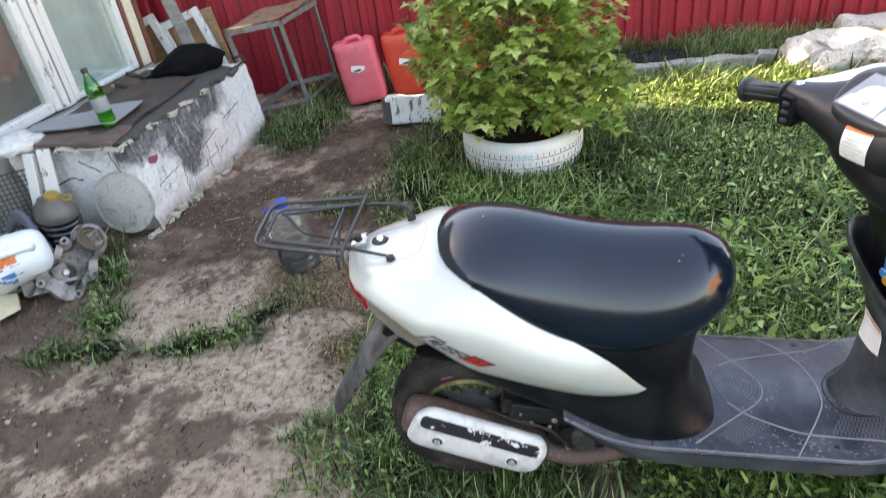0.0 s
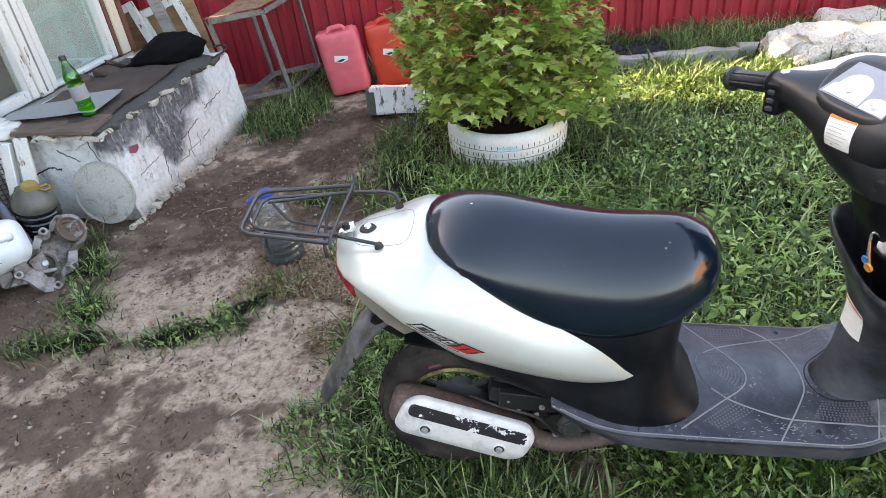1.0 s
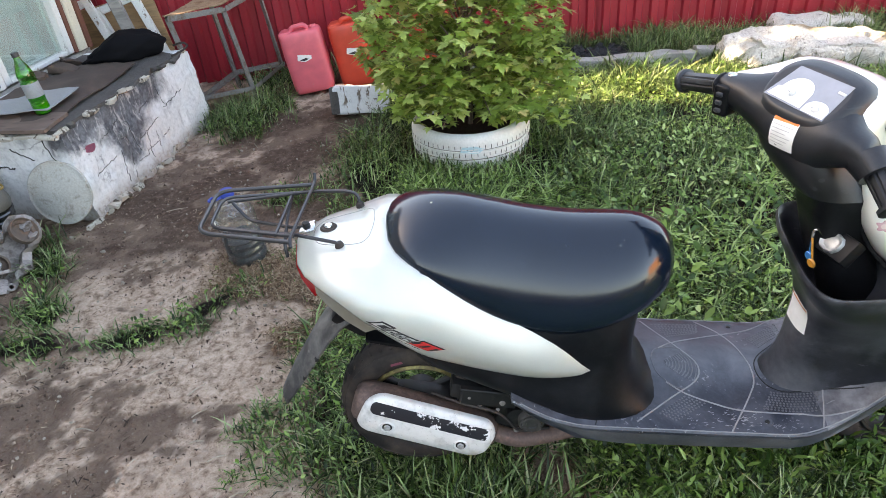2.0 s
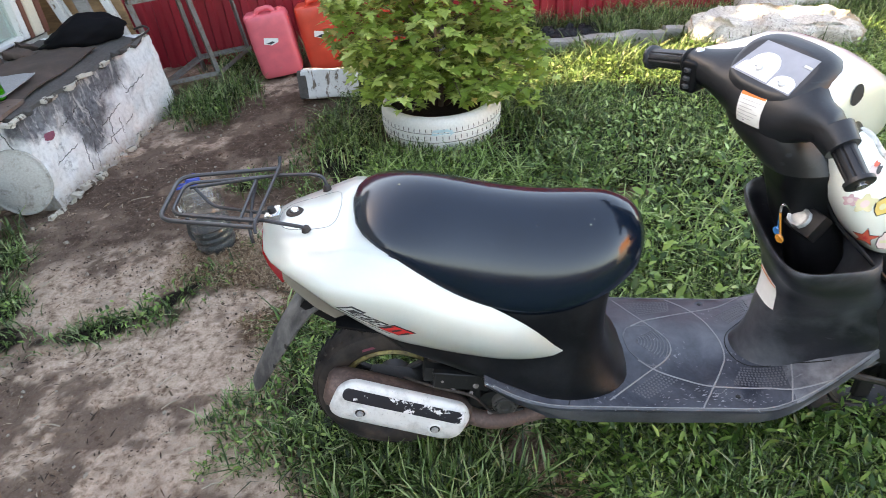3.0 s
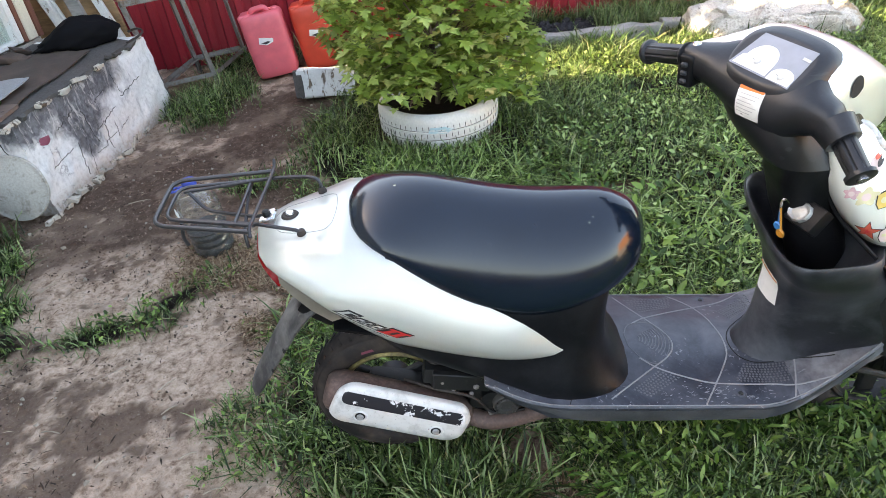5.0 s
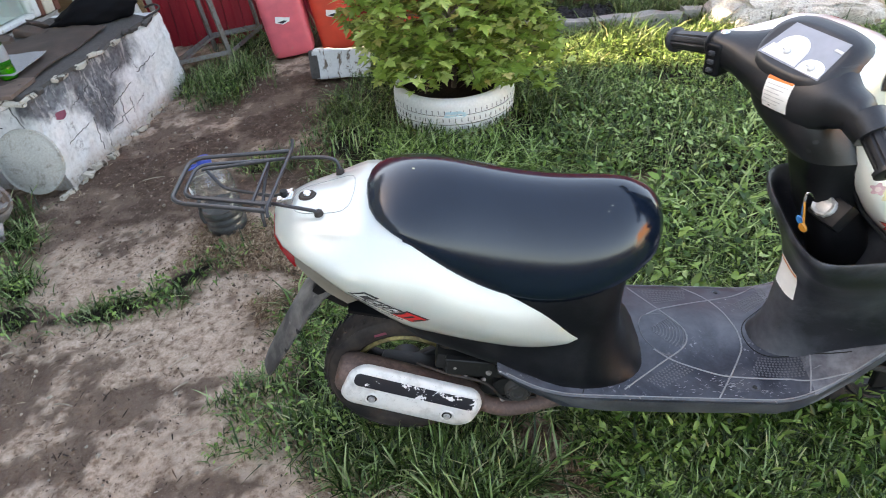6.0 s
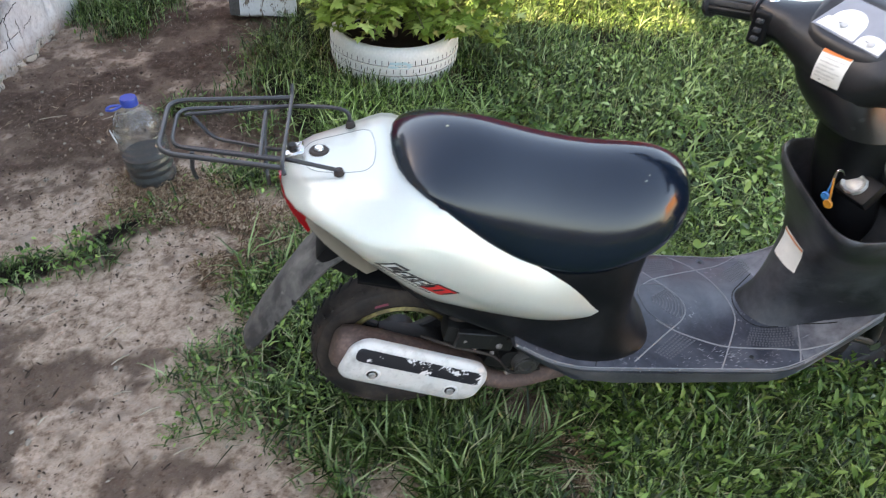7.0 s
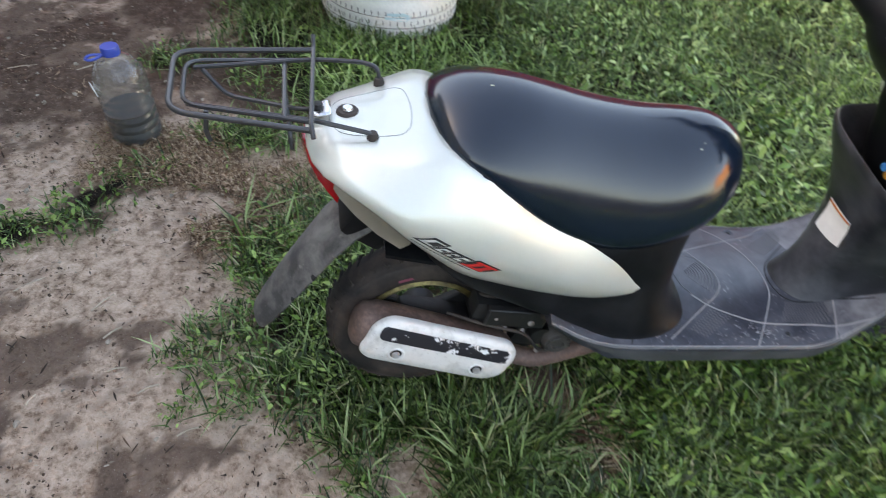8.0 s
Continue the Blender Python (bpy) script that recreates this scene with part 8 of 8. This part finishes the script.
part("oil_fill", revolve(low + [(0.079, 0.195)], 32, M), JAR_DARK, oil, "glossy black ribbed lower half")
part("bottle_cap", revolve([(0.029, 0.27), (0.03, 0.286), (0.027, 0.292), (0.0001, 0.2922)], 18, M), OCHRE_CAP, oil, "ochre screw cap")
part("carry_loop", tube(rounded([M @ Vector(p) for p in ((0.02, 0.0, 0.268), (0.055, 0.022, 0.272), (0.07, 0.0, 0.268), (0.055, -0.022, 0.272), (0.02, -0.002, 0.27))], 0.012, 4), 0.005, 8), OCHRE_CAP, oil)
M = Matrix.Translation((-2.03, 2.70, 0.0)) @ pose(0, 0, 0, -4, 9, 0)
jar2, shell = bottle("plastic_bottle", [(0.0001, 0.004), (0.052, 0.0), (0.058, 0.012), (0.058, 0.19), (0.047, 0.225), (0.026, 0.25), (0.018, 0.27), (0.0001, 0.2702)], M, DUSTY_PET, "grimy brown-grey plastic bottle with a red and white label", "bottle")
part("bottle_label", revolve([(0.0586, 0.06), (0.059, 0.062), (0.059, 0.105), (0.0586, 0.107)], 28, M), DECAL_RED, jar2, "faded red label")
part("bottle_label", revolve([(0.0586, 0.109), (0.059, 0.11), (0.059, 0.15), (0.0586, 0.151)], 28, M), PAPER, jar2, "white label band")
hoop = smooth_path([(-2.22, 2.72, 0.12), (-2.13, 2.69, 0.19), (-2.03, 2.62, 0.205), (-1.95, 2.55, 0.17), (-1.88, 2.50, 0.10), (-1.83, 2.45, 0.02)], 6)
bm = loft([[tuple(p + Vector((0.010 * a + 0.006 * b, 0.012 * a, 0.034 * b))) for a, b in superring(14, 1.0, 1.0, 3)] for p in hoop])
single("plastic_cowl", bm, SLATE_PLASTIC, "scuffed blue-grey plastic cowl strip on the scrap heap", "cowl", sharp=60)
bm = bmesh.new()
f = bm.faces.new([bm.verts.new(p) for p in ((-2.15, 2.02, 0.03), (-1.93, 2.09, 0.018), (-1.86, 2.2, 0.02), (-1.92, 2.28, 0.03), (-2.2, 2.25, 0.045))])
r = bmesh.ops.extrude_face_region(bm, geom=[f])
bmesh.ops.translate(bm, verts=[g for g in r["geom"] if isinstance(g, bmesh.types.BMVert)], vec=(0, 0, 0.014))
single("cream_board_piece", bm, CREAM_BOARD, "broken cream board lying on the ground", "board")
crate = thing("wire_basket", (-2.2, 2.75, 0), "black wire mesh basket beside the ledge", "basket")
wa, wb, up = Vector((-2.36, 2.66, 0.03)), Vector((-2.06, 2.83, 0.03)), Vector((-0.02, 0.02, 0.33))
back = Vector((-0.16, 0.2, 0.0))
for k in range(17):
    u = k / 16
    part("wire", tube([wa.lerp(wb, u), wa.lerp(wb, u) + up], 0.0022, 5), WIRE, crate)
for k in range(15):
    q = up * (k / 14)
    part("wire", tube([wa + q, wb + q], 0.0022, 5), WIRE, crate)
part("rim_wire", tube([wa + up, wb + up, wb + up + back, wa + up + back], 0.004, 6, True), WIRE, crate)
for k in range(9):
    part("wire", tube([wa + back * (k / 8), wb + back * (k / 8)], 0.0022, 5), WIRE, crate)
bm = bmesh.new()
box(bm, (0.06, 0.02, 0.46), (-1.99, 2.80, 0.225), (-10, 6, 10), 0.004)
single("wood_batten", bm, WHITE_FRAME, "wide peeling white batten leaning on the ledge", "batten")
bm = bmesh.new()
box(bm, (0.05, 0.03, 0.44), (-2.08, 2.80, 0.22), (-10, 8, 0), 0.004)
single("wood_batten", bm, WHITE_FRAME, "peeling white batten leaning on the ledge", "batten")
bm = bmesh.new()
bmesh.ops.create_icosphere(bm, subdivisions=4, radius=1.0)
for v in bm.verts:
    p = v.co.copy()
    k = 1 + 0.3 * noise.noise(p * 2.5) + 0.15 * noise.noise(p * 7)
    v.co = Vector((-2.14 + 0.1 * p.x * k, 2.90 + 0.13 * p.y * k, LEDGE + 0.03 + 0.045 * max(p.z * k, -0.4)))
single("rag", bm, RAG, "crumpled dirty white rag on the ledge end", "rag", sharp=80)

# ---- grass, weeds, litter ----
def blades(name, n_try, area, height, width, material, label, keep, lean=0.5, clump=0.0, seed=1, category="grass"):
    """Bent strips of grass, rooted where keep(x, y) says so; height(x, y) in metres."""
    g = np.random.default_rng(seed)
    x0, x1, y0, y1 = area
    x, y = g.uniform(x0, x1, n_try), g.uniform(y0, y1, n_try)
    if clump:
        k = max(1, n_try // 26)
        cx, cy = g.uniform(x0, x1, k), g.uniform(y0, y1, k)
        w = g.integers(0, k, n_try)
        pick = g.random(n_try) < clump
        x = np.where(pick, cx[w] + g.normal(0, 0.022, n_try), x)
        y = np.where(pick, cy[w] + g.normal(0, 0.022, n_try), y)
    d = keep(x, y)
    ok = g.random(n_try) < d
    x, y = x[ok], y[ok]
    n = len(x)
    z = ground_z(x, y) - 0.004
    h = height(x, y) * g.uniform(0.45, 1.25, n)
    a = g.uniform(0, 2 * np.pi, n)
    bend = np.abs(g.normal(lean, 0.35, n))
    wdt = width * g.uniform(0.6, 1.4, n)
    dx, dy = np.cos(a), np.sin(a)
    px, py = -dy, dx
    rows = []
    for t, wk in ((0.0, 0.8), (0.5, 1.0), (0.85, 0.6), (1.0, 0.1)):
        out = bend * h * t * t
        up = h * (t - 0.33 * np.minimum(bend, 1.6) * t * t)
        cx, cy, cz = x + dx * out, y + dy * out, z + up
        s = wdt * wk / 2
        rows += [np.stack([cx - px * s, cy - py * s, cz], -1), np.stack([cx + px * s, cy + py * s, cz + 0.12 * s], -1)]
    v = np.stack(rows, 1).reshape(-1, 3)
    base = (np.arange(n) * 8)[:, None]
    f = np.concatenate([base + np.array([0, 1, 3, 2]), base + np.array([2, 3, 5, 4]), base + np.array([4, 5, 7, 6])])
    ob = new(name, mesh_np(name, v, f, material, True))
    return tagged(ob, label, category, kind="stuff")


def leaves(name, n_try, area, size, hmax, material, label, keep, seed=1, shape=0.45, pitch=0.5, category="weeds"):
    """Small folded leaves, each four triangles, scattered through a thin layer."""
    g = np.random.default_rng(seed)
    x0, x1, y0, y1 = area
    x, y = g.uniform(x0, x1, n_try), g.uniform(y0, y1, n_try)
    k = max(1, n_try // 14)
    cx, cy = g.uniform(x0, x1, k), g.uniform(y0, y1, k)
    w = g.integers(0, k, n_try)
    pick = g.random(n_try) < 0.6
    x = np.where(pick, cx[w] + g.normal(0, size * 1.1, n_try), x)
    y = np.where(pick, cy[w] + g.normal(0, size * 1.1, n_try), y)
    ok = g.random(n_try) < keep(x, y)
    x, y = x[ok], y[ok]
    n = len(x)
    z = ground_z(x, y) + 0.004 + hmax * g.random(n) ** 1.3
    L = size * g.uniform(0.5, 1.4, n)
    W = L * shape * g.uniform(0.8, 1.2, n)
    a, p = g.uniform(0, 2 * np.pi, n), g.normal(pitch, 0.35, n)
    d = np.stack([np.cos(a) * np.cos(p), np.sin(a) * np.cos(p), np.sin(p)], -1)
    s = np.stack([-np.sin(a), np.cos(a), g.normal(0, 0.3, n)], -1)
    up = np.cross(d, s)
    o = np.stack([x, y, z], -1)
    L, W = L[:, None], W[:, None]
    curl = g.uniform(-0.25, 0.02, n)[:, None]
    pts = [o, o + d * L * 0.35 - s * W * 0.5 + up * W * 0.12, o + d * L * 0.35, o + d * L * 0.35 + s * W * 0.5 + up * W * 0.12,
           o + d * L * 0.75 - s * W * 0.36 + up * (W * 0.1 + L * curl * 0.5), o + d * L * 0.75 + up * L * curl * 0.5, o + d * L * 0.75 + s * W * 0.36 + up * (W * 0.1 + L * curl * 0.5), o + d * L + up * L * curl]
    v = np.stack(pts, 1).reshape(-1, 3)
    b = (np.arange(n) * 8)[:, None]
    f = np.concatenate([b + np.array(q) for q in ([0, 1, 2], [0, 2, 3], [1, 4, 5], [1, 5, 2], [2, 5, 6], [2, 6, 3], [4, 7, 5], [5, 7, 6])])
    ob = new(name, mesh_np(name, v, f, material, True))
    return tagged(ob, label, category, kind="stuff")


def clear(x, y):
    """0 where a thing stands on the ground."""
    ok = (np.hypot(x - PX, y - PY) > 0.3) & (np.hypot(x + 0.725, y - 2.445) > 0.07)
    ok &= ~((np.abs(x - 2.28) < 0.42) & (np.abs(y - 4.26 + 0.23 * (x - 2.28)) < 0.12))
    u, v = (x + 1.585) * 0.14 + (y - 2.853) * 0.99, (x + 1.585) * 0.99 - (y - 2.853) * 0.14
    ok &= ~((u > -0.05) & (u < 1.21) & (v < 0.03))
    ok &= ~((x > -0.63) & (x < -0.26) & (np.abs(y - 4.0) < 0.08)) & (y < 4.92 + 0.09 * x)
    ok &= ~((x > 0.0) & (x < 1.7) & (np.abs(y - 4.44) < 0.06))
    ok &= ~((x > 0.5) & (x < 1.3) & (y > 4.5) & (y < 4.8))
    return ok


def lawn_keep(x, y):
    return np.clip(0.25 + 0.55 * lawn(x, y), 0, 1) * clear(x, y) * (0.6 + 0.5 * vnoise(x, y, 5.0, 1))


def tall(x, y):
    h = 0.07 + 0.03 * vnoise(x, y, 3.2, 3) + 0.015 * wob(x, y, 17.0)
    h = h + 0.07 * np.clip(1.6 * blob(x, y, PX, PY - 0.05, 0.62, 0.5), 0, 1)
    h = h + 0.08 * np.clip((y - 4.25) / 0.3, 0, 1) + 0.045 * np.clip(1.5 * blob(x, y, -1.14, 4.1, 0.4, 0.4), 0, 1)
    h = h + 0.03 * np.clip(1.6 * blob(x, y, 0.12, 1.05, 0.5, 0.35), 0, 1)
    h = h - 0.025 * np.clip(1.5 * blob(x, y, -1.1, 2.0, 0.5, 0.3), 0, 1)
    return np.maximum(h, 0.03)


blades("lawn_grass", 210000, (-1.8, 3.6, 0.75, 4.95), tall, 0.0042, GRASS, "unmown green grass with bare gaps", lawn_keep, 0.75, 0.6, 11)
blades("lawn_grass", 45000, (-0.6, 1.9, 0.75, 2.2), tall, 0.0042, GRASS, "unmown green grass round the scooter", lawn_keep, 0.75, 0.65, 12)
blades("tall_grass", 14000, (0.3, 3.6, 3.95, 4.98), lambda x, y: 0.15 + 0.06 * wob(x, y, 7.0), 0.006, GRASS, "taller arching grass along the fence", lambda x, y: 0.8 * clear(x, y) * np.clip(0.5 + 0.8 * wob(x, y, 5.0, 2), 0, 1), 0.8, 0.7, 13)
blades("tall_grass", 500, (-0.05, 0.62, 0.85, 1.3), lambda x, y: 0.14 + 0 * x, 0.0065, GRASS, "long loose grass blades by the scooter", lambda x, y: 0.5 * clear(x, y) * (lawn(x, y) > 0.2), 0.9, 0.4, 14)
blades("long_grass", 30000, (-0.45, 3.4, 1.75, 4.3), lambda x, y: 0.12 + 0.03 * vnoise(x, y, 3.0, 8), 0.0055, BRIGHT_LAWN, "long arching grass blades brightened by colour through the lawn", lambda x, y: lawn_keep(x, y) * np.clip(0.5 + 0.7 * vnoise(x, y, 2.5, 14), 0.05, 1), 1.1, 0.5, 18)
leaves("low_weeds", 190000, (-1.6, 3.6, 0.75, 4.5), 0.020, 0.055, WEED, "low creeping weeds with small green leaves", lambda x, y: lawn_keep(x, y) * np.clip(0.55 + 0.75 * wob(x, y, 4.0, 5), 0.1, 1), 21, 0.42)
leaves("low_weeds", 60000, (0.3, 2.1, 0.75, 1.6), 0.022, 0.075, WEED, "low creeping weeds before the scooter", lambda x, y: lawn_keep(x, y) * np.clip((x - 0.25) / 0.4, 0, 1), 22, 0.4)
leaves("broad_weeds", 34000, (0.45, 2.3, 0.72, 1.52), 0.031, 0.10, BROADLEAF, "broad-leaved weeds growing before the footboard", lambda x, y: clear(x, y) * np.clip((x - 0.35) / 0.5, 0, 1) * np.clip(0.45 + 0.8 * vnoise(x, y, 7.0, 7), 0.08, 1), 23, 0.27, 0.55)
leaves("dock_leaves", 800, (0.8, 2.2, 0.74, 1.35), 0.06, 0.07, BROADLEAF, "large dock leaves standing among the weeds", lambda x, y: clear(x, y) * np.clip(0.3 + 0.9 * vnoise(x, y, 6.0, 17), 0, 1), 26, 0.36, 0.7)
leaves("broad_weeds", 22000, (0.6, 3.4, 1.6, 4.1), 0.030, 0.075, BRIGHT_LAWN, "broad-leaved weeds brightened by colour, scattered through the lawn", lambda x, y: clear(x, y) * np.clip(0.42 + 0.7 * wob(x, y, 4.0, 9), 0.05, 1), 24, 0.42, 0.4)


def litter_keep(x, y):
    d = np.maximum.reduce([blob(x, y, -0.62, 2.26, 0.34, 0.14, -10), blob(x, y, -0.27, 2.17, 0.24, 0.14), blob(x, y, -0.36, 1.95, 0.2, 0.12), blob(x, y, -0.62, 2.42, 0.2, 0.1)])
    return np.clip(1.5 * d + 0.1 + 0.9 * rough_noise(x, y, 7.0, 7), 0, 1) * (d > -0.35) * clear(x, y)


leaves("dry_litter", 46000, (-1.0, -0.1, 1.6, 2.7), 0.018, 0.028, STRAW, "brown dried weed litter", litter_keep, 31, 0.2, 0.2, "litter")
blades("dry_stalks", 12000, (-1.0, -0.1, 1.6, 2.7), lambda x, y: 0.05 + 0 * x, 0.0022, STRAW, "thin dry weed stalks", litter_keep, 1.3, 0.4, 32, "litter")
leaves("green_sprouts", 9000, (-1.0, -0.2, 1.7, 2.7), 0.013, 0.03, WEED, "small green sprouts among the dry litter", lambda x, y: 0.2 * litter_keep(x, y), 33, 0.4)
blades("straw_tuft", 240, (0.42, 0.52, 1.1, 1.25), lambda x, y: 0.10 + 0 * x, 0.0028, STRAW, "dead straw-coloured grass tuft", lambda x, y: 0.9 + 0 * x, 1.0, 0, 34, "litter")
leaves("ground_crumbs", 16000, (-2.0, 0.2, 0.9, 4.2), 0.011, 0.002, MULCH, "crumbs of dry stem on the bare earth", lambda x, y: 0.5 * (lawn(x, y) < 0.2) * clear(x, y) * np.clip(0.25 + 0.9 * rough_noise(x, y, 4.0, 9), 0.03, 1), 35, 0.3, 0.0, "litter")


for cx, cy, k, n, h in ((-1.58, 2.46, 61, 130, 0.10), (-1.54, 2.38, 62, 90, 0.09), (-1.69, 2.64, 63, 60, 0.13), (-1.46, 2.14, 64, 110, 0.05), (-1.41, 2.10, 65, 70, 0.04)):
    blades("grass_tuft", n, (cx - 0.08, cx + 0.08, cy - 0.08, cy + 0.08), lambda x, y: h + 0 * x, 0.0055, GRASS, "arching grass tuft beside the scrap heap", lambda x, y: np.clip(1.3 - np.hypot(x - cx, y - cy) / 0.08, 0, 1), 0.9, 0, k)

bare = lambda x, y: (lawn(x, y) < 0.1) * clear(x, y)
leaves("straw_bits", 5200, (-1.9, 0.1, 0.95, 3.2), 0.026, 0.003, STRAW, "pale broken straw and stem bits on the earth", lambda x, y: 0.55 * bare(x, y) * np.clip(0.4 + 0.8 * vnoise(x, y, 6.0, 3), 0.1, 1), 36, 0.10, 0.0, "litter")
leaves("root_fibres", 2500, (-1.9, 0.1, 0.95, 2.4), 0.026, 0.004, MULCH, "dark root fibres and crumbs on the earth", lambda x, y: 0.8 * bare(x, y) * np.clip(rough_noise(x, y, 5.0, 12) * 1.6, 0.02, 1), 37, 0.16, 0.05, "litter")
blades("edge_grass", 9000, (-0.75, 0.35, 0.85, 1.95), lambda x, y: 0.035 + 0 * x, 0.003, GRASS, "thin short grass where the lawn meets the earth", lambda x, y: 0.7 * np.clip(1 - np.abs(lawn(x, y) - 0.2) / 0.9, 0, 1) * clear(x, y), 0.9, 0.6, 17)
leaves("edge_weeds", 14000, (-0.75, 0.35, 0.85, 1.95), 0.011, 0.02, WEED, "tiny weeds where the lawn meets the earth", lambda x, y: 0.6 * np.clip(1 - np.abs(lawn(x, y) - 0.1) / 0.9, 0, 1) * clear(x, y), 38, 0.4)


def pebbles():
    g = np.random.default_rng(41)
    bm = bmesh.new()
    for k in range(1300):
        x, y = g.uniform(-2.0, 0.1), g.uniform(0.95, 4.3)
        if lawn(np.array(x), np.array(y)) > 0.0 or not clear(np.array(x), np.array(y)):
            continue
        s = 0.0018 + 0.009 * g.random() ** 6
        r = bmesh.ops.create_icosphere(bm, subdivisions=1, radius=s, matrix=Matrix.Translation((x, y, float(ground_z(np.array(x), np.array(y))) + s * 0.3)))
        for v in r["verts"]:
            v.co += Vector(g.normal(0, s * 0.2, 3))
    return bm


def soil_crumbs(n_try):
    """Angular crumbs of earth, eight triangles each, thickest where the earth is broken up."""
    g = np.random.default_rng(47)
    x, y = g.uniform(-2.0, 0.15, n_try), g.uniform(0.9, 3.4, n_try)
    ok = (lawn(x, y) < 0.25) & clear(x, y) & (g.random(n_try) < np.clip(0.3 + 1.3 * rough_noise(x, y, 6.0, 31), 0.04, 1))
    x, y = x[ok], y[ok]
    n = len(x)
    r = 0.0013 + 0.0045 * g.random(n) ** 4
    o = np.stack([x, y, ground_z(x, y) + r * 0.5 + 0.001], -1)[:, None, :]
    d = np.array([(1, 0, 0), (0, 1, 0), (-1, 0, 0), (0, -1, 0), (0, 0, 1), (0, 0, -1)])[None]
    v = o + d * r[:, None, None] * g.uniform(0.6, 1.4, (n, 6, 1)) + g.normal(0, 0.25, (n, 6, 3)) * r[:, None, None]
    f = np.array([(0, 1, 4), (1, 2, 4), (2, 3, 4), (3, 0, 4), (1, 0, 5), (2, 1, 5), (3, 2, 5), (0, 3, 5)])
    f = (np.arange(n) * 6)[:, None, None] + f[None]
    return mesh_np("soil_crumbs", v.reshape(-1, 3), f.reshape(-1, 3), EARTH_CRUMB, False)


tagged(new("soil_crumbs", soil_crumbs(26000)), "loose angular crumbs of brown earth", "soil", kind="stuff")
single("pebbles", pebbles(), GRIT, "scattered pale grit and pebbles on the earth", "pebbles", kind="stuff", sharp=30)
g = np.random.default_rng(43)
for k, (x, y, a, L) in enumerate(((-0.63, 1.485, 10, 0.042), (-0.66, 1.60, 40, 0.05), (-1.31, 1.795, 20, 0.035), (-0.80, 1.42, 60, 0.03), (-1.2, 2.9, 15, 0.10), (-0.95, 2.9, 30, 0.13), (-0.9, 1.78, 35, 0.09), (-0.7, 1.7, 50, 0.07), (-1.0, 1.55, -10, 0.06), (-0.45, 1.30, 20, 0.05), (-0.55, 1.42, 25, 0.05))):
    z = float(ground_z(np.array(x), np.array(y))) + 0.004
    c, s = math.cos(radians(a)) * L / 2, math.sin(radians(a)) * L / 2
    single("twig", tube(smooth_path([(x - c, y - s, z), (x, y + 0.003, z + 0.002), (x + c, y + s, z)], 4), 0.0022, 6), TWIG, "short pale broken twig on the earth", "twig", "twigs")

# thin grass beyond the yard's middle; south, unseen, to darken the seat's reflection
far_keep = lambda x, y: 0.9 * (lawn(x, y) > 0.3) * (np.abs(y + 0.4) + np.abs(x - 9.2) > 0.2) * (y < 4.85 + 0.09 * x)
blades("outer_grass", 150000, (-2.0, 5.0, -5.8, -1.4), lambda x, y: 0.09 + 0.03 * vnoise(x, y, 3.0), 0.014, GRASS, "unseen rough grass added to darken the seat's reflection", far_keep, 0.8, 0.7, 53)
blades("outer_grass", 110000, (-1.2, 5.0, -1.6, 0.85), lambda x, y: 0.07 + 0.02 * vnoise(x, y, 3.0), 0.008, GRASS, "rough grass farther along the yard", far_keep, 0.8, 0.7, 51)
blades("outer_grass", 70000, (3.5, 6.2, 0.5, 5.4), lambda x, y: 0.08 + 0.03 * vnoise(x, y, 3.0), 0.008, GRASS, "rough grass farther along the fence", far_keep, 0.8, 0.7, 52)

leaves("broad_weeds", 1900, (0.45, 1.7, 1.6, 2.75), 0.045, 0.085, BROADLEAF, "leafy weeds between the scooter and the planter", lambda x, y: clear(x, y) * np.clip(0.35 + 0.7 * vnoise(x, y, 4.0, 9), 0, 1), 25, 0.42, 0.4)
blades("under_grass", 26000, (-0.1, 1.2, 0.8, 1.45), lambda x, y: 0.10 + 0.03 * vnoise(x, y, 6.0, 2), 0.0045, GRASS, "dense shaded grass below the footboard", lambda x, y: 0.75 * clear(x, y) * (lawn(x, y) > 0.4) * np.clip(0.75 + 0.6 * vnoise(x, y, 7.0, 4), 0, 1), 0.6, 0.75, 15)
blades("tall_grass", 2600, (-0.16, 0.44, 1.08, 1.24), lambda x, y: 0.15 + 0.03 * vnoise(x, y, 9.0, 2), 0.0055, GRASS, "tall grass tufts against the rear wheel", lambda x, y: 0.8 * clear(x, y) * (lawn(x, y) > 0.1) * np.clip(0.6 + 0.9 * vnoise(x, y, 11.0, 6), 0, 1), 0.45, 0.7, 16)
